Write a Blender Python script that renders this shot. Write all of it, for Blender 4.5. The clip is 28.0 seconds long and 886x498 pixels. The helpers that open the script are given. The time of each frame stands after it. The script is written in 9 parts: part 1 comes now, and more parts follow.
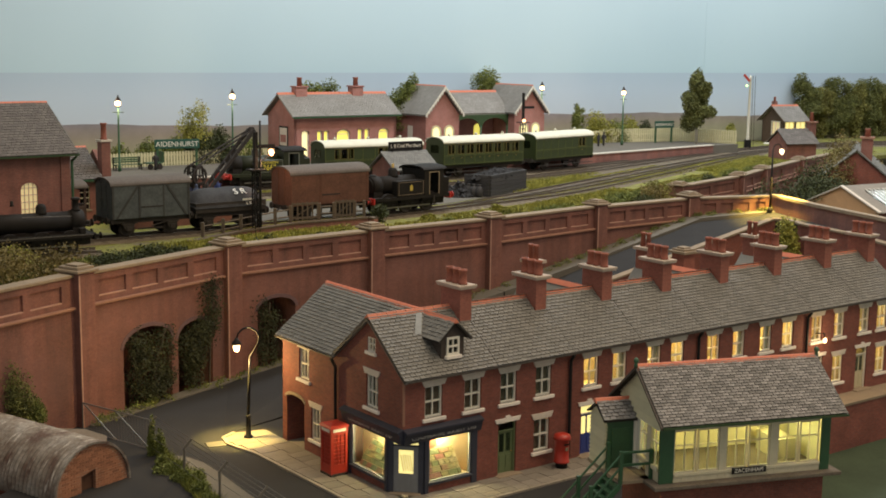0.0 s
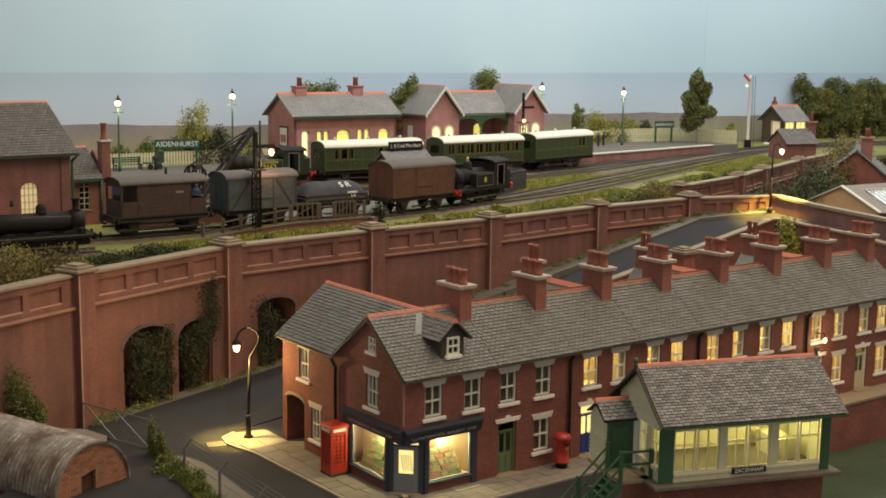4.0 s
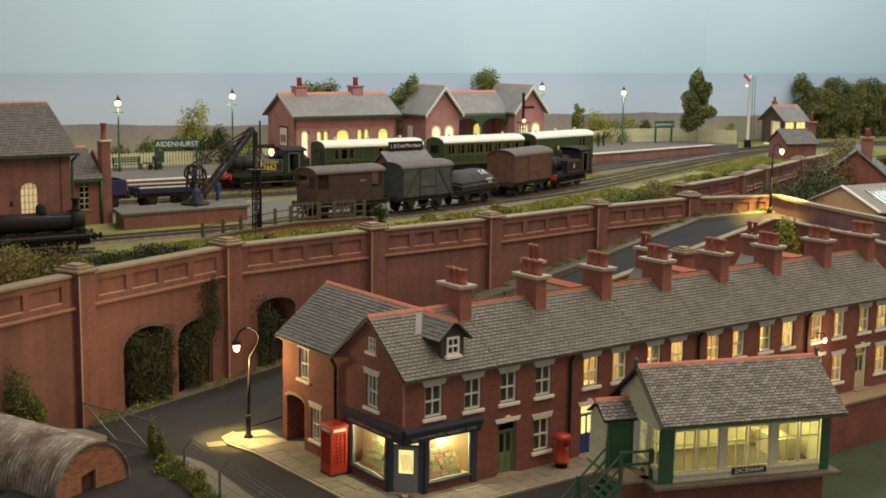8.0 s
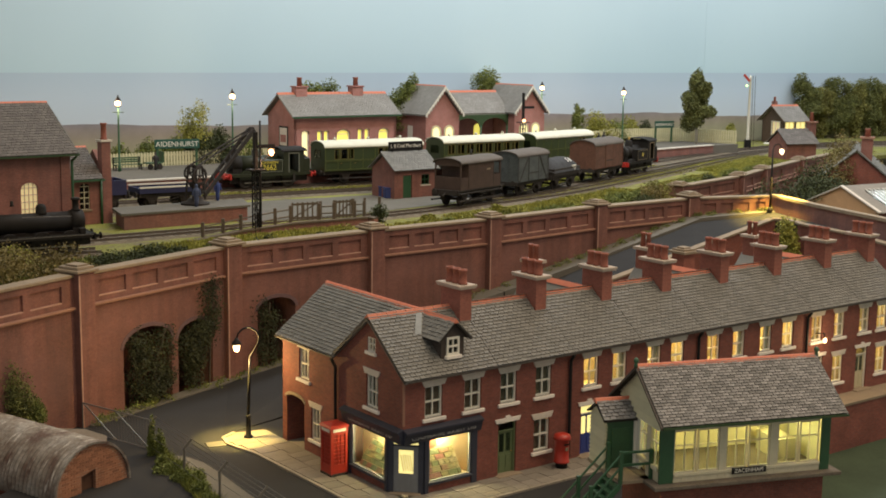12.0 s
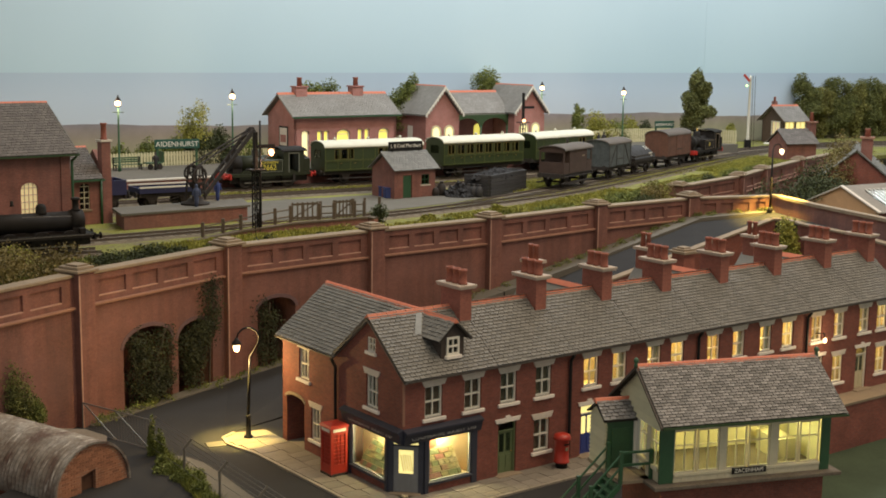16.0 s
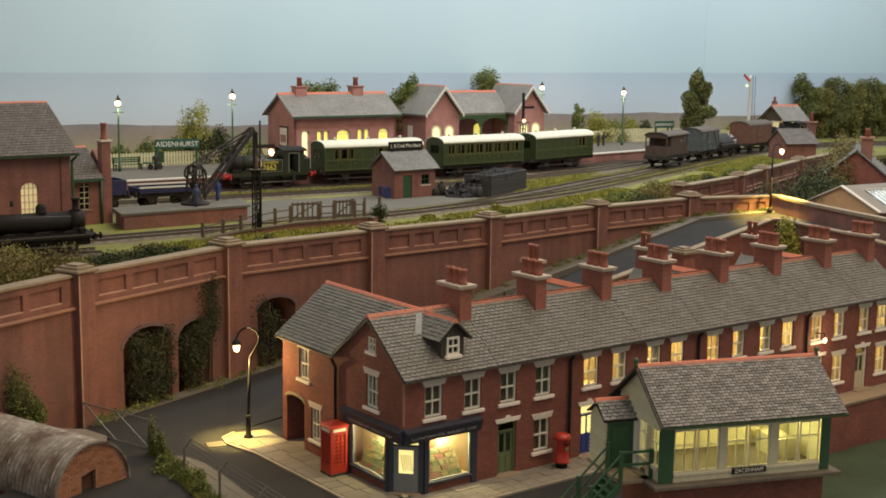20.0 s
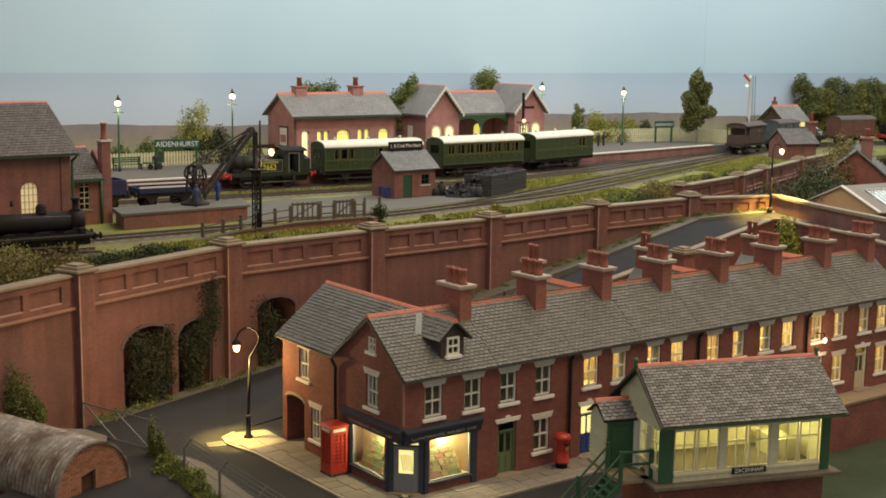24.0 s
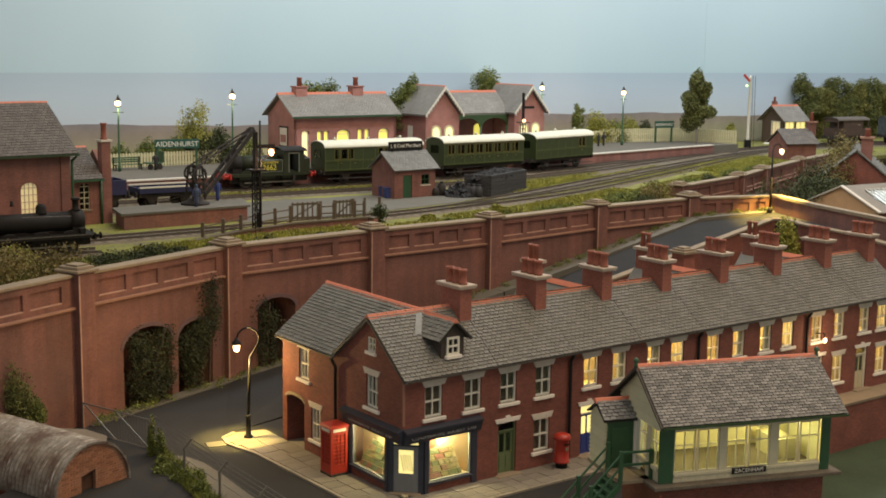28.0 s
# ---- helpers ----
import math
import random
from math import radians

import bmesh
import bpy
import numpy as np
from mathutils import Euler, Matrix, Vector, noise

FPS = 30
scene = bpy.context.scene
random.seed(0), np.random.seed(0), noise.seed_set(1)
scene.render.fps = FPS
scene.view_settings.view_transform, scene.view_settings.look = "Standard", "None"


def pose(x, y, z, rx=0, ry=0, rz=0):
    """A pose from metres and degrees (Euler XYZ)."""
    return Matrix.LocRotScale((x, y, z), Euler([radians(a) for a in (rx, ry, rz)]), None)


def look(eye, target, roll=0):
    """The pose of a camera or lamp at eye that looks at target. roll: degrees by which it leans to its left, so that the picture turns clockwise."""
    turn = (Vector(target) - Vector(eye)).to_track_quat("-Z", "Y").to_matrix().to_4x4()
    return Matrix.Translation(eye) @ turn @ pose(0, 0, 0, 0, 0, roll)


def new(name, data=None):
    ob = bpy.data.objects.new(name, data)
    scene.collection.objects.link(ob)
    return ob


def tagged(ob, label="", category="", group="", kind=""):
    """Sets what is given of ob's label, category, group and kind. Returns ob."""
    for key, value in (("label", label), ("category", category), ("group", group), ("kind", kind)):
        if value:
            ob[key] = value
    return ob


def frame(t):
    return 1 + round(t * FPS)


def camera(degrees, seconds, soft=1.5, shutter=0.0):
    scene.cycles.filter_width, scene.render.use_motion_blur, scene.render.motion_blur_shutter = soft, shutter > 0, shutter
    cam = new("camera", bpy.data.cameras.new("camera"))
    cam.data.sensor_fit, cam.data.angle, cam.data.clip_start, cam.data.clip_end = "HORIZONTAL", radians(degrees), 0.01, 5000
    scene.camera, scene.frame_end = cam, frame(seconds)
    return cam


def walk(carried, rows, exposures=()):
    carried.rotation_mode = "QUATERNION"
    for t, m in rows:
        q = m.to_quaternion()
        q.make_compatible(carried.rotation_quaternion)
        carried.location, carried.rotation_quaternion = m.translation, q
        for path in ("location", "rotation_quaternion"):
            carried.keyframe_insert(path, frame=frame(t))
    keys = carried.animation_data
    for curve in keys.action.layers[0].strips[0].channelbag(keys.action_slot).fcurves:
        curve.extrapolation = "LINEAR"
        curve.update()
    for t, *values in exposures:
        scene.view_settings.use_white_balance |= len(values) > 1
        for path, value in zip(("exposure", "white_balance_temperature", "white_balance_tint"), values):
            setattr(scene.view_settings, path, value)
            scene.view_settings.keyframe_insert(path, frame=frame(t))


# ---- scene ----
# All plans below are in scale metres of the railway layout (1:76.2); U turns them into true metres.
U = 1 / 76.2
EYE = Vector((0, 0, 17.175)) * U
TILT = radians(8.989)
cam = camera(38.64, 28.0, 1.8)
view = look(EYE, EYE + Vector((0, math.cos(TILT), -math.sin(TILT))), 0.823)
walk(cam, [(0.0, view), (28.0, view)])

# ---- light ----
# even light from all sides stands in for the unbuilt hall
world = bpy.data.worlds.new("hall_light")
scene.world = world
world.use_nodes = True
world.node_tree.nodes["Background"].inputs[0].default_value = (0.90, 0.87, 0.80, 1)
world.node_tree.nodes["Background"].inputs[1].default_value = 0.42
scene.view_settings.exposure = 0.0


def area_lamp(name, x, y, z, sx, sy, watts, colour, rz=0, rx=0, ry=0):
    d = bpy.data.lights.new(name, "AREA")
    d.shape, d.size, d.size_y, d.energy, d.color = "RECTANGLE", sx * U, sy * U, watts, colour
    ob = new(name, d)
    ob.matrix_basis = pose(x * U, y * U, z * U, rx, ry, rz)
    return ob


def hooded_lamp(name, x, y, z, watts, colour, cone=100, r=0.1):
    """A lamp under a hood, which throws its light down in a cone."""
    d = bpy.data.lights.new(name, "SPOT")
    d.energy, d.color, d.shadow_soft_size, d.spot_size, d.spot_blend = watts, colour, r * U, radians(cone), 0.7
    ob = new(name, d)
    ob.location = Vector((x, y, z)) * U
    return ob


def point_lamp(name, x, y, z, watts, colour, r=0.1):
    d = bpy.data.lights.new(name, "POINT")
    d.energy, d.color, d.shadow_soft_size = watts, colour, r * U
    ob = new(name, d)
    ob.location = Vector((x, y, z)) * U
    return ob


# unseen: strip of the layout's own lamps over the station, added hall panel in front
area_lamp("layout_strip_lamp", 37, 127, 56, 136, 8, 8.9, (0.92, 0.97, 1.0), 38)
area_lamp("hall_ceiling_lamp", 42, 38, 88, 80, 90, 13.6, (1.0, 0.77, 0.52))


# ---- materials ----
def nodes_of(name):
    m = bpy.data.materials.new(name)
    m.use_nodes = True
    nt = m.node_tree
    return m, nt, nt.nodes["Principled BSDF"]


def coords(nt, scale=76.2):
    tc = nt.nodes.new("ShaderNodeTexCoord")
    mp = nt.nodes.new("ShaderNodeMapping")
    mp.inputs["Scale"].default_value = (scale, scale, scale)
    nt.links.new(tc.outputs["Object"], mp.inputs["Vector"])
    return mp.outputs["Vector"]


def noise_node(nt, vec, scale, detail=4, rough=0.6):
    n = nt.nodes.new("ShaderNodeTexNoise")
    n.inputs["Scale"].default_value, n.inputs["Detail"].default_value = scale, detail
    n.inputs["Roughness"].default_value = rough
    nt.links.new(vec, n.inputs["Vector"])
    return n.outputs["Fac"]


def ramp(nt, fac, stops):
    r = nt.nodes.new("ShaderNodeValToRGB")
    e = r.color_ramp.elements
    while len(e) < len(stops):
        e.new(0.5)
    for el, (pos, col) in zip(e, stops):
        el.position, el.color = pos, (*col, 1)
    nt.links.new(fac, r.inputs[0])
    return r.outputs[0]


def mix(nt, fac, a, b, mode="MIX"):
    n = nt.nodes.new("ShaderNodeMix")
    n.data_type, n.blend_type = "RGBA", mode
    for sock, v in ((n.inputs[0], fac), (n.inputs[6], a), (n.inputs[7], b)):
        if isinstance(v, (int, float)):
            sock.default_value = v
        elif isinstance(v, tuple):
            sock.default_value = (*v, 1)
        else:
            nt.links.new(v, sock)
    return n.outputs[2]


def bump(nt, bsdf, fac, strength, dist=0.02):
    b = nt.nodes.new("ShaderNodeBump")
    b.inputs["Strength"].default_value, b.inputs["Distance"].default_value = strength, dist * U
    nt.links.new(fac, b.inputs["Height"])
    nt.links.new(b.outputs[0], bsdf.inputs["Normal"])


def shade(c, k):
    return tuple(min(1, v * k) for v in c)


def plain(name, c, rough=0.6, var=0.25, scale=2.0, fine=18.0, metal=0.0, relief=0.3, each=0.0, c2=None):
    """Paint or plain stuff: colour drifts at two scales, with a fine relief; each: how far pieces differ from one another."""
    m, nt, b = nodes_of(name)
    v = coords(nt)
    a = noise_node(nt, v, scale)
    f = noise_node(nt, v, fine, 5)
    col = ramp(nt, a, [(0.3, shade(c, 1 - var)), (0.7, c2 or shade(c, 1 + var))])
    col = mix(nt, 0.55, col, ramp(nt, f, [(0.3, shade(c, 1 - var)), (0.7, shade(c, 1 + var * 0.8))]))
    if each:
        oi = nt.nodes.new("ShaderNodeObjectInfo")
        gi = nt.nodes.new("ShaderNodeNewGeometry")
        add = nt.nodes.new("ShaderNodeMath")
        add.operation = "ADD"
        nt.links.new(oi.outputs["Random"], add.inputs[0])
        nt.links.new(gi.outputs["Random Per Island"], add.inputs[1])
        fr = nt.nodes.new("ShaderNodeMath")
        fr.operation = "FRACT"
        nt.links.new(add.outputs[0], fr.inputs[0])
        col = mix(nt, 1.0, col, ramp(nt, fr.outputs[0], [(0.0, (1 - each,) * 3), (1.0, (1.0,) * 3)]), "MULTIPLY")
    nt.links.new(col, b.inputs["Base Color"])
    b.inputs["Roughness"].default_value, b.inputs["Metallic"].default_value = rough, metal
    if relief:
        bump(nt, b, f, relief)
    return m


def brickwork(name, c1, c2, mortar, w=0.225, h=0.075, dirt=0.35, streak=0.0):
    m, nt, b = nodes_of(name)
    v = coords(nt)
    s = nt.nodes.new("ShaderNodeSeparateXYZ")
    nt.links.new(v, s.inputs[0])
    add = nt.nodes.new("ShaderNodeMath")
    nt.links.new(s.outputs[0], add.inputs[0])
    nt.links.new(s.outputs[1], add.inputs[1])
    cb = nt.nodes.new("ShaderNodeCombineXYZ")
    nt.links.new(add.outputs[0], cb.inputs[0])
    nt.links.new(s.outputs[2], cb.inputs[1])
    br = nt.nodes.new("ShaderNodeTexBrick")
    for key, val in (("Color1", (*c1, 1)), ("Color2", (*c2, 1)), ("Mortar", (*mortar, 1)), ("Scale", 1.0), ("Mortar Size", 0.009), ("Brick Width", w), ("Row Height", h)):
        br.inputs[key].default_value = val
    nt.links.new(cb.outputs[0], br.inputs["Vector"])
    a = noise_node(nt, v, 0.6)
    f = noise_node(nt, v, 9, 5)
    col = mix(nt, 1.0, br.outputs[0], ramp(nt, a, [(0.3, (1 - dirt,) * 3), (0.65, (1, 1, 1))]), "MULTIPLY")
    col = mix(nt, 1.0, col, ramp(nt, f, [(0.25, (0.75,) * 3), (0.7, (1.1,) * 3)]), "MULTIPLY")
    if streak:
        mp = nt.nodes.new("ShaderNodeMapping")
        mp.inputs["Scale"].default_value = (1.1, 1.1, 0.09)
        nt.links.new(v, mp.inputs["Vector"])
        run = noise_node(nt, mp.outputs[0], 1.0, 4, 0.65)
        blot = noise_node(nt, v, 0.23, 4, 0.6)
        col = mix(nt, 1.0, col, ramp(nt, run, [(0.32, (1 - streak, 1 - streak * 0.85, 1 - streak * 0.75)), (0.62, (1.08, 1.06, 1.04))]), "MULTIPLY")
        col = mix(nt, ramp(nt, blot, [(0.46, (0, 0, 0)), (0.68, (0.5,) * 3)]), col, (0.17, 0.095, 0.09))
    nt.links.new(col, b.inputs["Base Color"])
    b.inputs["Roughness"].default_value = 0.85
    bump(nt, b, br.outputs["Fac"], -0.5, 0.01)
    return m


def glowing(name, c, strength):
    m, nt, b = nodes_of(name)
    b.inputs["Base Color"].default_value = (*c, 1)
    b.inputs["Emission Color"].default_value = (*c, 1)
    b.inputs["Emission Strength"].default_value = strength
    return m


def glazing(name, tint=(0.9, 0.95, 0.95), rough=0.05):
    m, nt, b = nodes_of(name)
    out = nt.nodes["Material Output"]
    g = nt.nodes.new("ShaderNodeBsdfGlossy")
    g.inputs["Roughness"].default_value = rough
    t = nt.nodes.new("ShaderNodeBsdfTransparent")
    t.inputs["Color"].default_value = (*tint, 1)
    lw = nt.nodes.new("ShaderNodeLayerWeight")
    lw.inputs["Blend"].default_value = 0.5
    pw = nt.nodes.new("ShaderNodeMath")
    pw.operation, pw.inputs[1].default_value = "POWER", 4.0
    nt.links.new(lw.outputs["Facing"], pw.inputs[0])
    fr = nt.nodes.new("ShaderNodeMath")
    fr.operation, fr.inputs[1].default_value, fr.inputs[2].default_value = "MULTIPLY_ADD", 0.6, 0.035
    nt.links.new(pw.outputs[0], fr.inputs[0])
    mx = nt.nodes.new("ShaderNodeMixShader")
    nt.links.new(fr.outputs[0], mx.inputs[0])
    nt.links.new(t.outputs[0], mx.inputs[1])
    nt.links.new(g.outputs[0], mx.inputs[2])
    nt.links.new(mx.outputs[0], out.inputs["Surface"])
    return m


def foliage(name, dark, light):
    m, nt, b = nodes_of(name)
    v = coords(nt)
    a = noise_node(nt, v, 0.9)
    gi = nt.nodes.new("ShaderNodeNewGeometry")
    col = ramp(nt, a, [(0.3, dark), (0.7, light)])
    col = mix(nt, 1.0, col, ramp(nt, gi.outputs["Random Per Island"], [(0, (0.55,) * 3), (1, (1.3,) * 3)]), "MULTIPLY")
    nt.links.new(col, b.inputs["Base Color"])
    b.inputs["Roughness"].default_value = 0.8
    return m


M = {}
M["brick"] = brickwork("red_brick", (0.30, 0.085, 0.055), (0.22, 0.06, 0.045), (0.20, 0.11, 0.085))
M["brick_wall"] = brickwork("engineering_brick", (0.265, 0.108, 0.083), (0.225, 0.09, 0.069), (0.23, 0.12, 0.097), dirt=0.3, streak=0.3)
M["brick_pink"] = brickwork("station_brick", (0.47, 0.20, 0.17), (0.42, 0.17, 0.14), (0.42, 0.24, 0.20), dirt=0.32)
M["brick_dark"] = brickwork("shed_brick", (0.34, 0.135, 0.105), (0.28, 0.105, 0.082), (0.25, 0.145, 0.12), streak=0.22)
M["slate"] = plain("grey_slate", (0.185, 0.178, 0.158), 0.6, 0.2, 0.5, 10, 0, 0.3, 0.3)
M["slate_box"] = plain("weathered_slate", (0.265, 0.255, 0.245), 0.6, 0.35, 1.4, 9, 0, 0.5, 0.5)
M["slate_pale"] = plain("pale_slate", (0.27, 0.255, 0.235), 0.7, 0.28, 0.45, 7, 0, 0.3, 0.16)
M["ridge"] = plain("terracotta_ridge", (0.60, 0.19, 0.11), 0.7, 0.15, 3)
M["pot"] = plain("terracotta_pot", (0.26, 0.085, 0.055), 0.75, 0.3, 4)
M["stone"] = plain("stone_coping", (0.26, 0.20, 0.135), 0.8, 0.25, 1.2)
M["stone_pale"] = plain("pale_stone", (0.62, 0.56, 0.48), 0.75, 0.12, 2)
M["white"] = plain("white_paint", (0.74, 0.71, 0.62), 0.5, 0.06, 3, relief=0.1)
M["cream"] = plain("cream_paint", (0.66, 0.60, 0.36), 0.55, 0.08, 2, relief=0.1)
M["cream_wall"] = plain("cream_distemper", (0.75, 0.66, 0.42), 0.8, 0.08, 2, relief=0.1)
M["green"] = plain("green_paint", (0.03, 0.088, 0.04), 0.45, 0.2, 3, relief=0.1)
M["dark_green"] = plain("olive_green_paint", (0.035, 0.065, 0.025), 0.4, 0.2, 2, relief=0.1)
M["blue"] = plain("dark_blue_paint", (0.032, 0.035, 0.052), 0.45, 0.2, 3, relief=0.1)
M["door_blue"] = plain("blue_door_paint", (0.03, 0.05, 0.22), 0.45, 0.15, 3, relief=0.1)
M["door_green"] = plain("sage_door_paint", (0.13, 0.17, 0.08), 0.45, 0.15, 3, relief=0.1)
M["red"] = plain("pillar_box_red", (0.40, 0.034, 0.02), 0.4, 0.12, 2, relief=0.1)
M["black"] = plain("black_paint", (0.014, 0.013, 0.013), 0.5, 0.3, 2, relief=0.15)
M["iron"] = plain("weathered_iron", (0.035, 0.03, 0.027), 0.7, 0.4, 3)
M["loco_black"] = plain("grimy_black", (0.018, 0.0155, 0.0135), 0.7, 0.45, 1.5, relief=0.15)
for _m in ("loco_black", "iron", "black"):
    M[_m].node_tree.nodes["Principled BSDF"].inputs["Specular IOR Level"].default_value = 0.2
M["chassis"] = plain("brake_dust_black", (0.032, 0.026, 0.022), 0.85, 0.4, 2.5)
M["rail"] = plain("steel_rail", (0.16, 0.13, 0.11), 0.4, 0.2, 2, metal=0.6)
M["sleeper"] = plain("sleeper_wood", (0.115, 0.09, 0.064), 0.9, 0.3, 3, each=0.35)
M["ballast"] = plain("ballast", (0.150, 0.122, 0.084), 0.95, 0.4, 1.5, 14, relief=1.0)
M["tarmac"] = plain("tarmac", (0.030, 0.030, 0.031), 0.92, 0.22, 0.5, 16, relief=0.25)
M["paving"] = plain("paving_slab", (0.235, 0.208, 0.17), 0.85, 0.2, 0.9, 12, each=0.22)
M["kerb"] = plain("worn_kerb", (0.30, 0.265, 0.21), 0.85, 0.2, 1.5, 12, each=0.15)
M["earth"] = plain("grey_yard", (0.125, 0.115, 0.095), 0.95, 0.2, 0.7, 14, relief=0.6)
M["tarmac"].node_tree.nodes["Principled BSDF"].inputs["Specular IOR Level"].default_value = 0.2
M["glass"] = glazing("window_glass")
# the dark of unlit rooms is put into this pane's tint
M["glass_dark"] = glazing("dark_tinted_glass", (0.55, 0.6, 0.6))
M["bulb"] = glowing("lit_bulb", (1.0, 0.72, 0.33), 4.5)
M["bulb_far"] = glowing("lit_platform_bulb", (1.0, 0.70, 0.42), 4.0)


# ---- building helpers ----
def thing(name, x, y, z, rz=0, label="", category="", group="", kind=""):
    ob = new(name)
    ob.empty_display_size = 0.01
    ob.matrix_basis = pose(x * U, y * U, z * U, 0, 0, rz)
    return tagged(ob, label, category, group, kind)


def part(name, bm, material, parent=None, label="", kind="", at=None):
    for vert in bm.verts:
        vert.co *= U
    me = bpy.data.meshes.new(name)
    bm.to_mesh(me)
    bm.free()
    me.materials.append(material)
    ob = new(name, me)
    ob.parent = parent
    if at is not None:
        ob.location = Vector(at) * U
    return tagged(ob, label, "", "", kind)


def again(ob, name, parent, x, y, z, rz=0):
    """Another part on the same mesh."""
    o = new(name, ob.data)
    o.parent = parent
    o.matrix_basis = pose(x * U, y * U, z * U, 0, 0, rz)
    return o


def quads(bm, vs, fs):
    vv = [bm.verts.new(v) for v in vs]
    for f in fs:
        try:
            bm.faces.new([vv[i] for i in f])
        except ValueError:
            pass
    return vv


BOX = [(0, 3, 2, 1), (4, 5, 6, 7), (0, 1, 5, 4), (1, 2, 6, 5), (2, 3, 7, 6), (3, 0, 4, 7)]


def box(bm, x0, x1, y0, y1, z0, z1):
    quads(bm, [(x0, y0, z0), (x1, y0, z0), (x1, y1, z0), (x0, y1, z0), (x0, y0, z1), (x1, y0, z1), (x1, y1, z1), (x0, y1, z1)], BOX)
    return bm


def B(x0, x1, y0, y1, z0, z1, bev=0.0):
    bm = bmesh.new()
    box(bm, x0, x1, y0, y1, z0, z1)
    return soften(bm, bev) if bev else bm


def soften(bm, w, seg=1):
    bmesh.ops.bevel(bm, geom=bm.edges[:] + bm.verts[:], offset=w, segments=seg, affect="EDGES", profile=0.6)
    return bm


def prism(bm, poly, lo, hi, axis="y"):
    """A polygon pushed along an axis: for y the polygon is in x, z; for x in y, z; for z in x, y."""
    n = len(poly)
    put = {"y": lambda a, b, c: (a, c, b), "x": lambda a, b, c: (c, a, b), "z": lambda a, b, c: (a, b, c)}[axis]
    lower = [bm.verts.new(put(a, b, lo)) for a, b in poly]
    upper = [bm.verts.new(put(a, b, hi)) for a, b in poly]
    bm.faces.new(lower[::-1])
    bm.faces.new(upper)
    for i in range(n):
        bm.faces.new((lower[i], lower[(i + 1) % n], upper[(i + 1) % n], upper[i]))
    bmesh.ops.recalc_face_normals(bm, faces=bm.faces[:])
    return bm


def P(poly, lo, hi, axis="y"):
    return prism(bmesh.new(), poly, lo, hi, axis)


def rod(bm, a, b, r0, r1=None, n=8):
    a, b = Vector(a), Vector(b)
    r1 = r0 if r1 is None else r1
    q = (b - a).to_track_quat("Z", "Y").to_matrix()
    ring = [q @ Vector((math.cos(2 * math.pi * i / n), math.sin(2 * math.pi * i / n), 0)) for i in range(n)]
    lo = [bm.verts.new(a + v * r0) for v in ring]
    hi = [bm.verts.new(b + v * r1) for v in ring]
    bm.faces.new(lo[::-1])
    bm.faces.new(hi)
    for i in range(n):
        f = bm.faces.new((lo[i], lo[(i + 1) % n], hi[(i + 1) % n], hi[i]))
        f.smooth = n > 6
    return bm


def R(a, b, r0, r1=None, n=8):
    return rod(bmesh.new(), a, b, r0, r1, n)


def turned(bm, profile, x=0, y=0, z=0, n=14):
    """A solid of revolution about the upright: profile of (radius, height)."""
    rings = []
    for r, h in profile:
        rings.append([bm.verts.new((x + r * math.cos(2 * math.pi * i / n), y + r * math.sin(2 * math.pi * i / n), z + h)) for i in range(n)])
    for lo, hi in zip(rings, rings[1:]):
        for i in range(n):
            f = bm.faces.new((lo[i], lo[(i + 1) % n], hi[(i + 1) % n], hi[i]))
            f.smooth = True
    bm.faces.new(rings[0][::-1])
    bm.faces.new(rings[-1])
    return bm


def T(profile, x=0, y=0, z=0, n=14):
    return turned(bmesh.new(), profile, x, y, z, n)


def tube(bm, pts, r, n=6):
    for a, b in zip(pts, pts[1:]):
        rod(bm, a, b, r, r, n)
    return bm


def wall_with_holes(bm, x0, x1, z0, z1, y0, y1, holes):
    """A wall of real thickness along x, with rectangular openings (xa, xb, za, zb) through it."""
    xs = sorted({x0, x1, *[h[0] for h in holes], *[h[1] for h in holes]})
    for xa, xb in zip(xs, xs[1:]):
        if xb - xa < 1e-4 or xa < x0 or xb > x1:
            continue
        cuts = sorted((h[2], h[3]) for h in holes if h[0] < xb - 1e-4 and h[1] > xa + 1e-4)
        z = z0
        for a, b in cuts:
            if a - z > 1e-3:
                box(bm, xa, xb, y0, y1, z, a)
            z = max(z, b)
        if z1 - z > 1e-3:
            box(bm, xa, xb, y0, y1, z, z1)
    bmesh.ops.remove_doubles(bm, verts=bm.verts[:], dist=1e-5)
    return bm


def arc(cx, cz, r, a0, a1, n, rz=None):
    rz = r if rz is None else rz
    return [(cx + r * math.cos(radians(a0 + (a1 - a0) * i / n)), cz + rz * math.sin(radians(a0 + (a1 - a0) * i / n))) for i in range(n + 1)]


def slates(x0, x1, eave, crown, w, lap, thick=0.02, seed=1, keep=None):
    """One bmesh of lapped slates on a slope that runs along x, from eave (y, z) up to crown (y, z)."""
    bm = bmesh.new()
    for m in slate_places(x0, x1, eave, crown, w, lap, seed):
        if keep is None or keep(m[0]):
            slate(bm, m, w, lap, thick)
    return bm


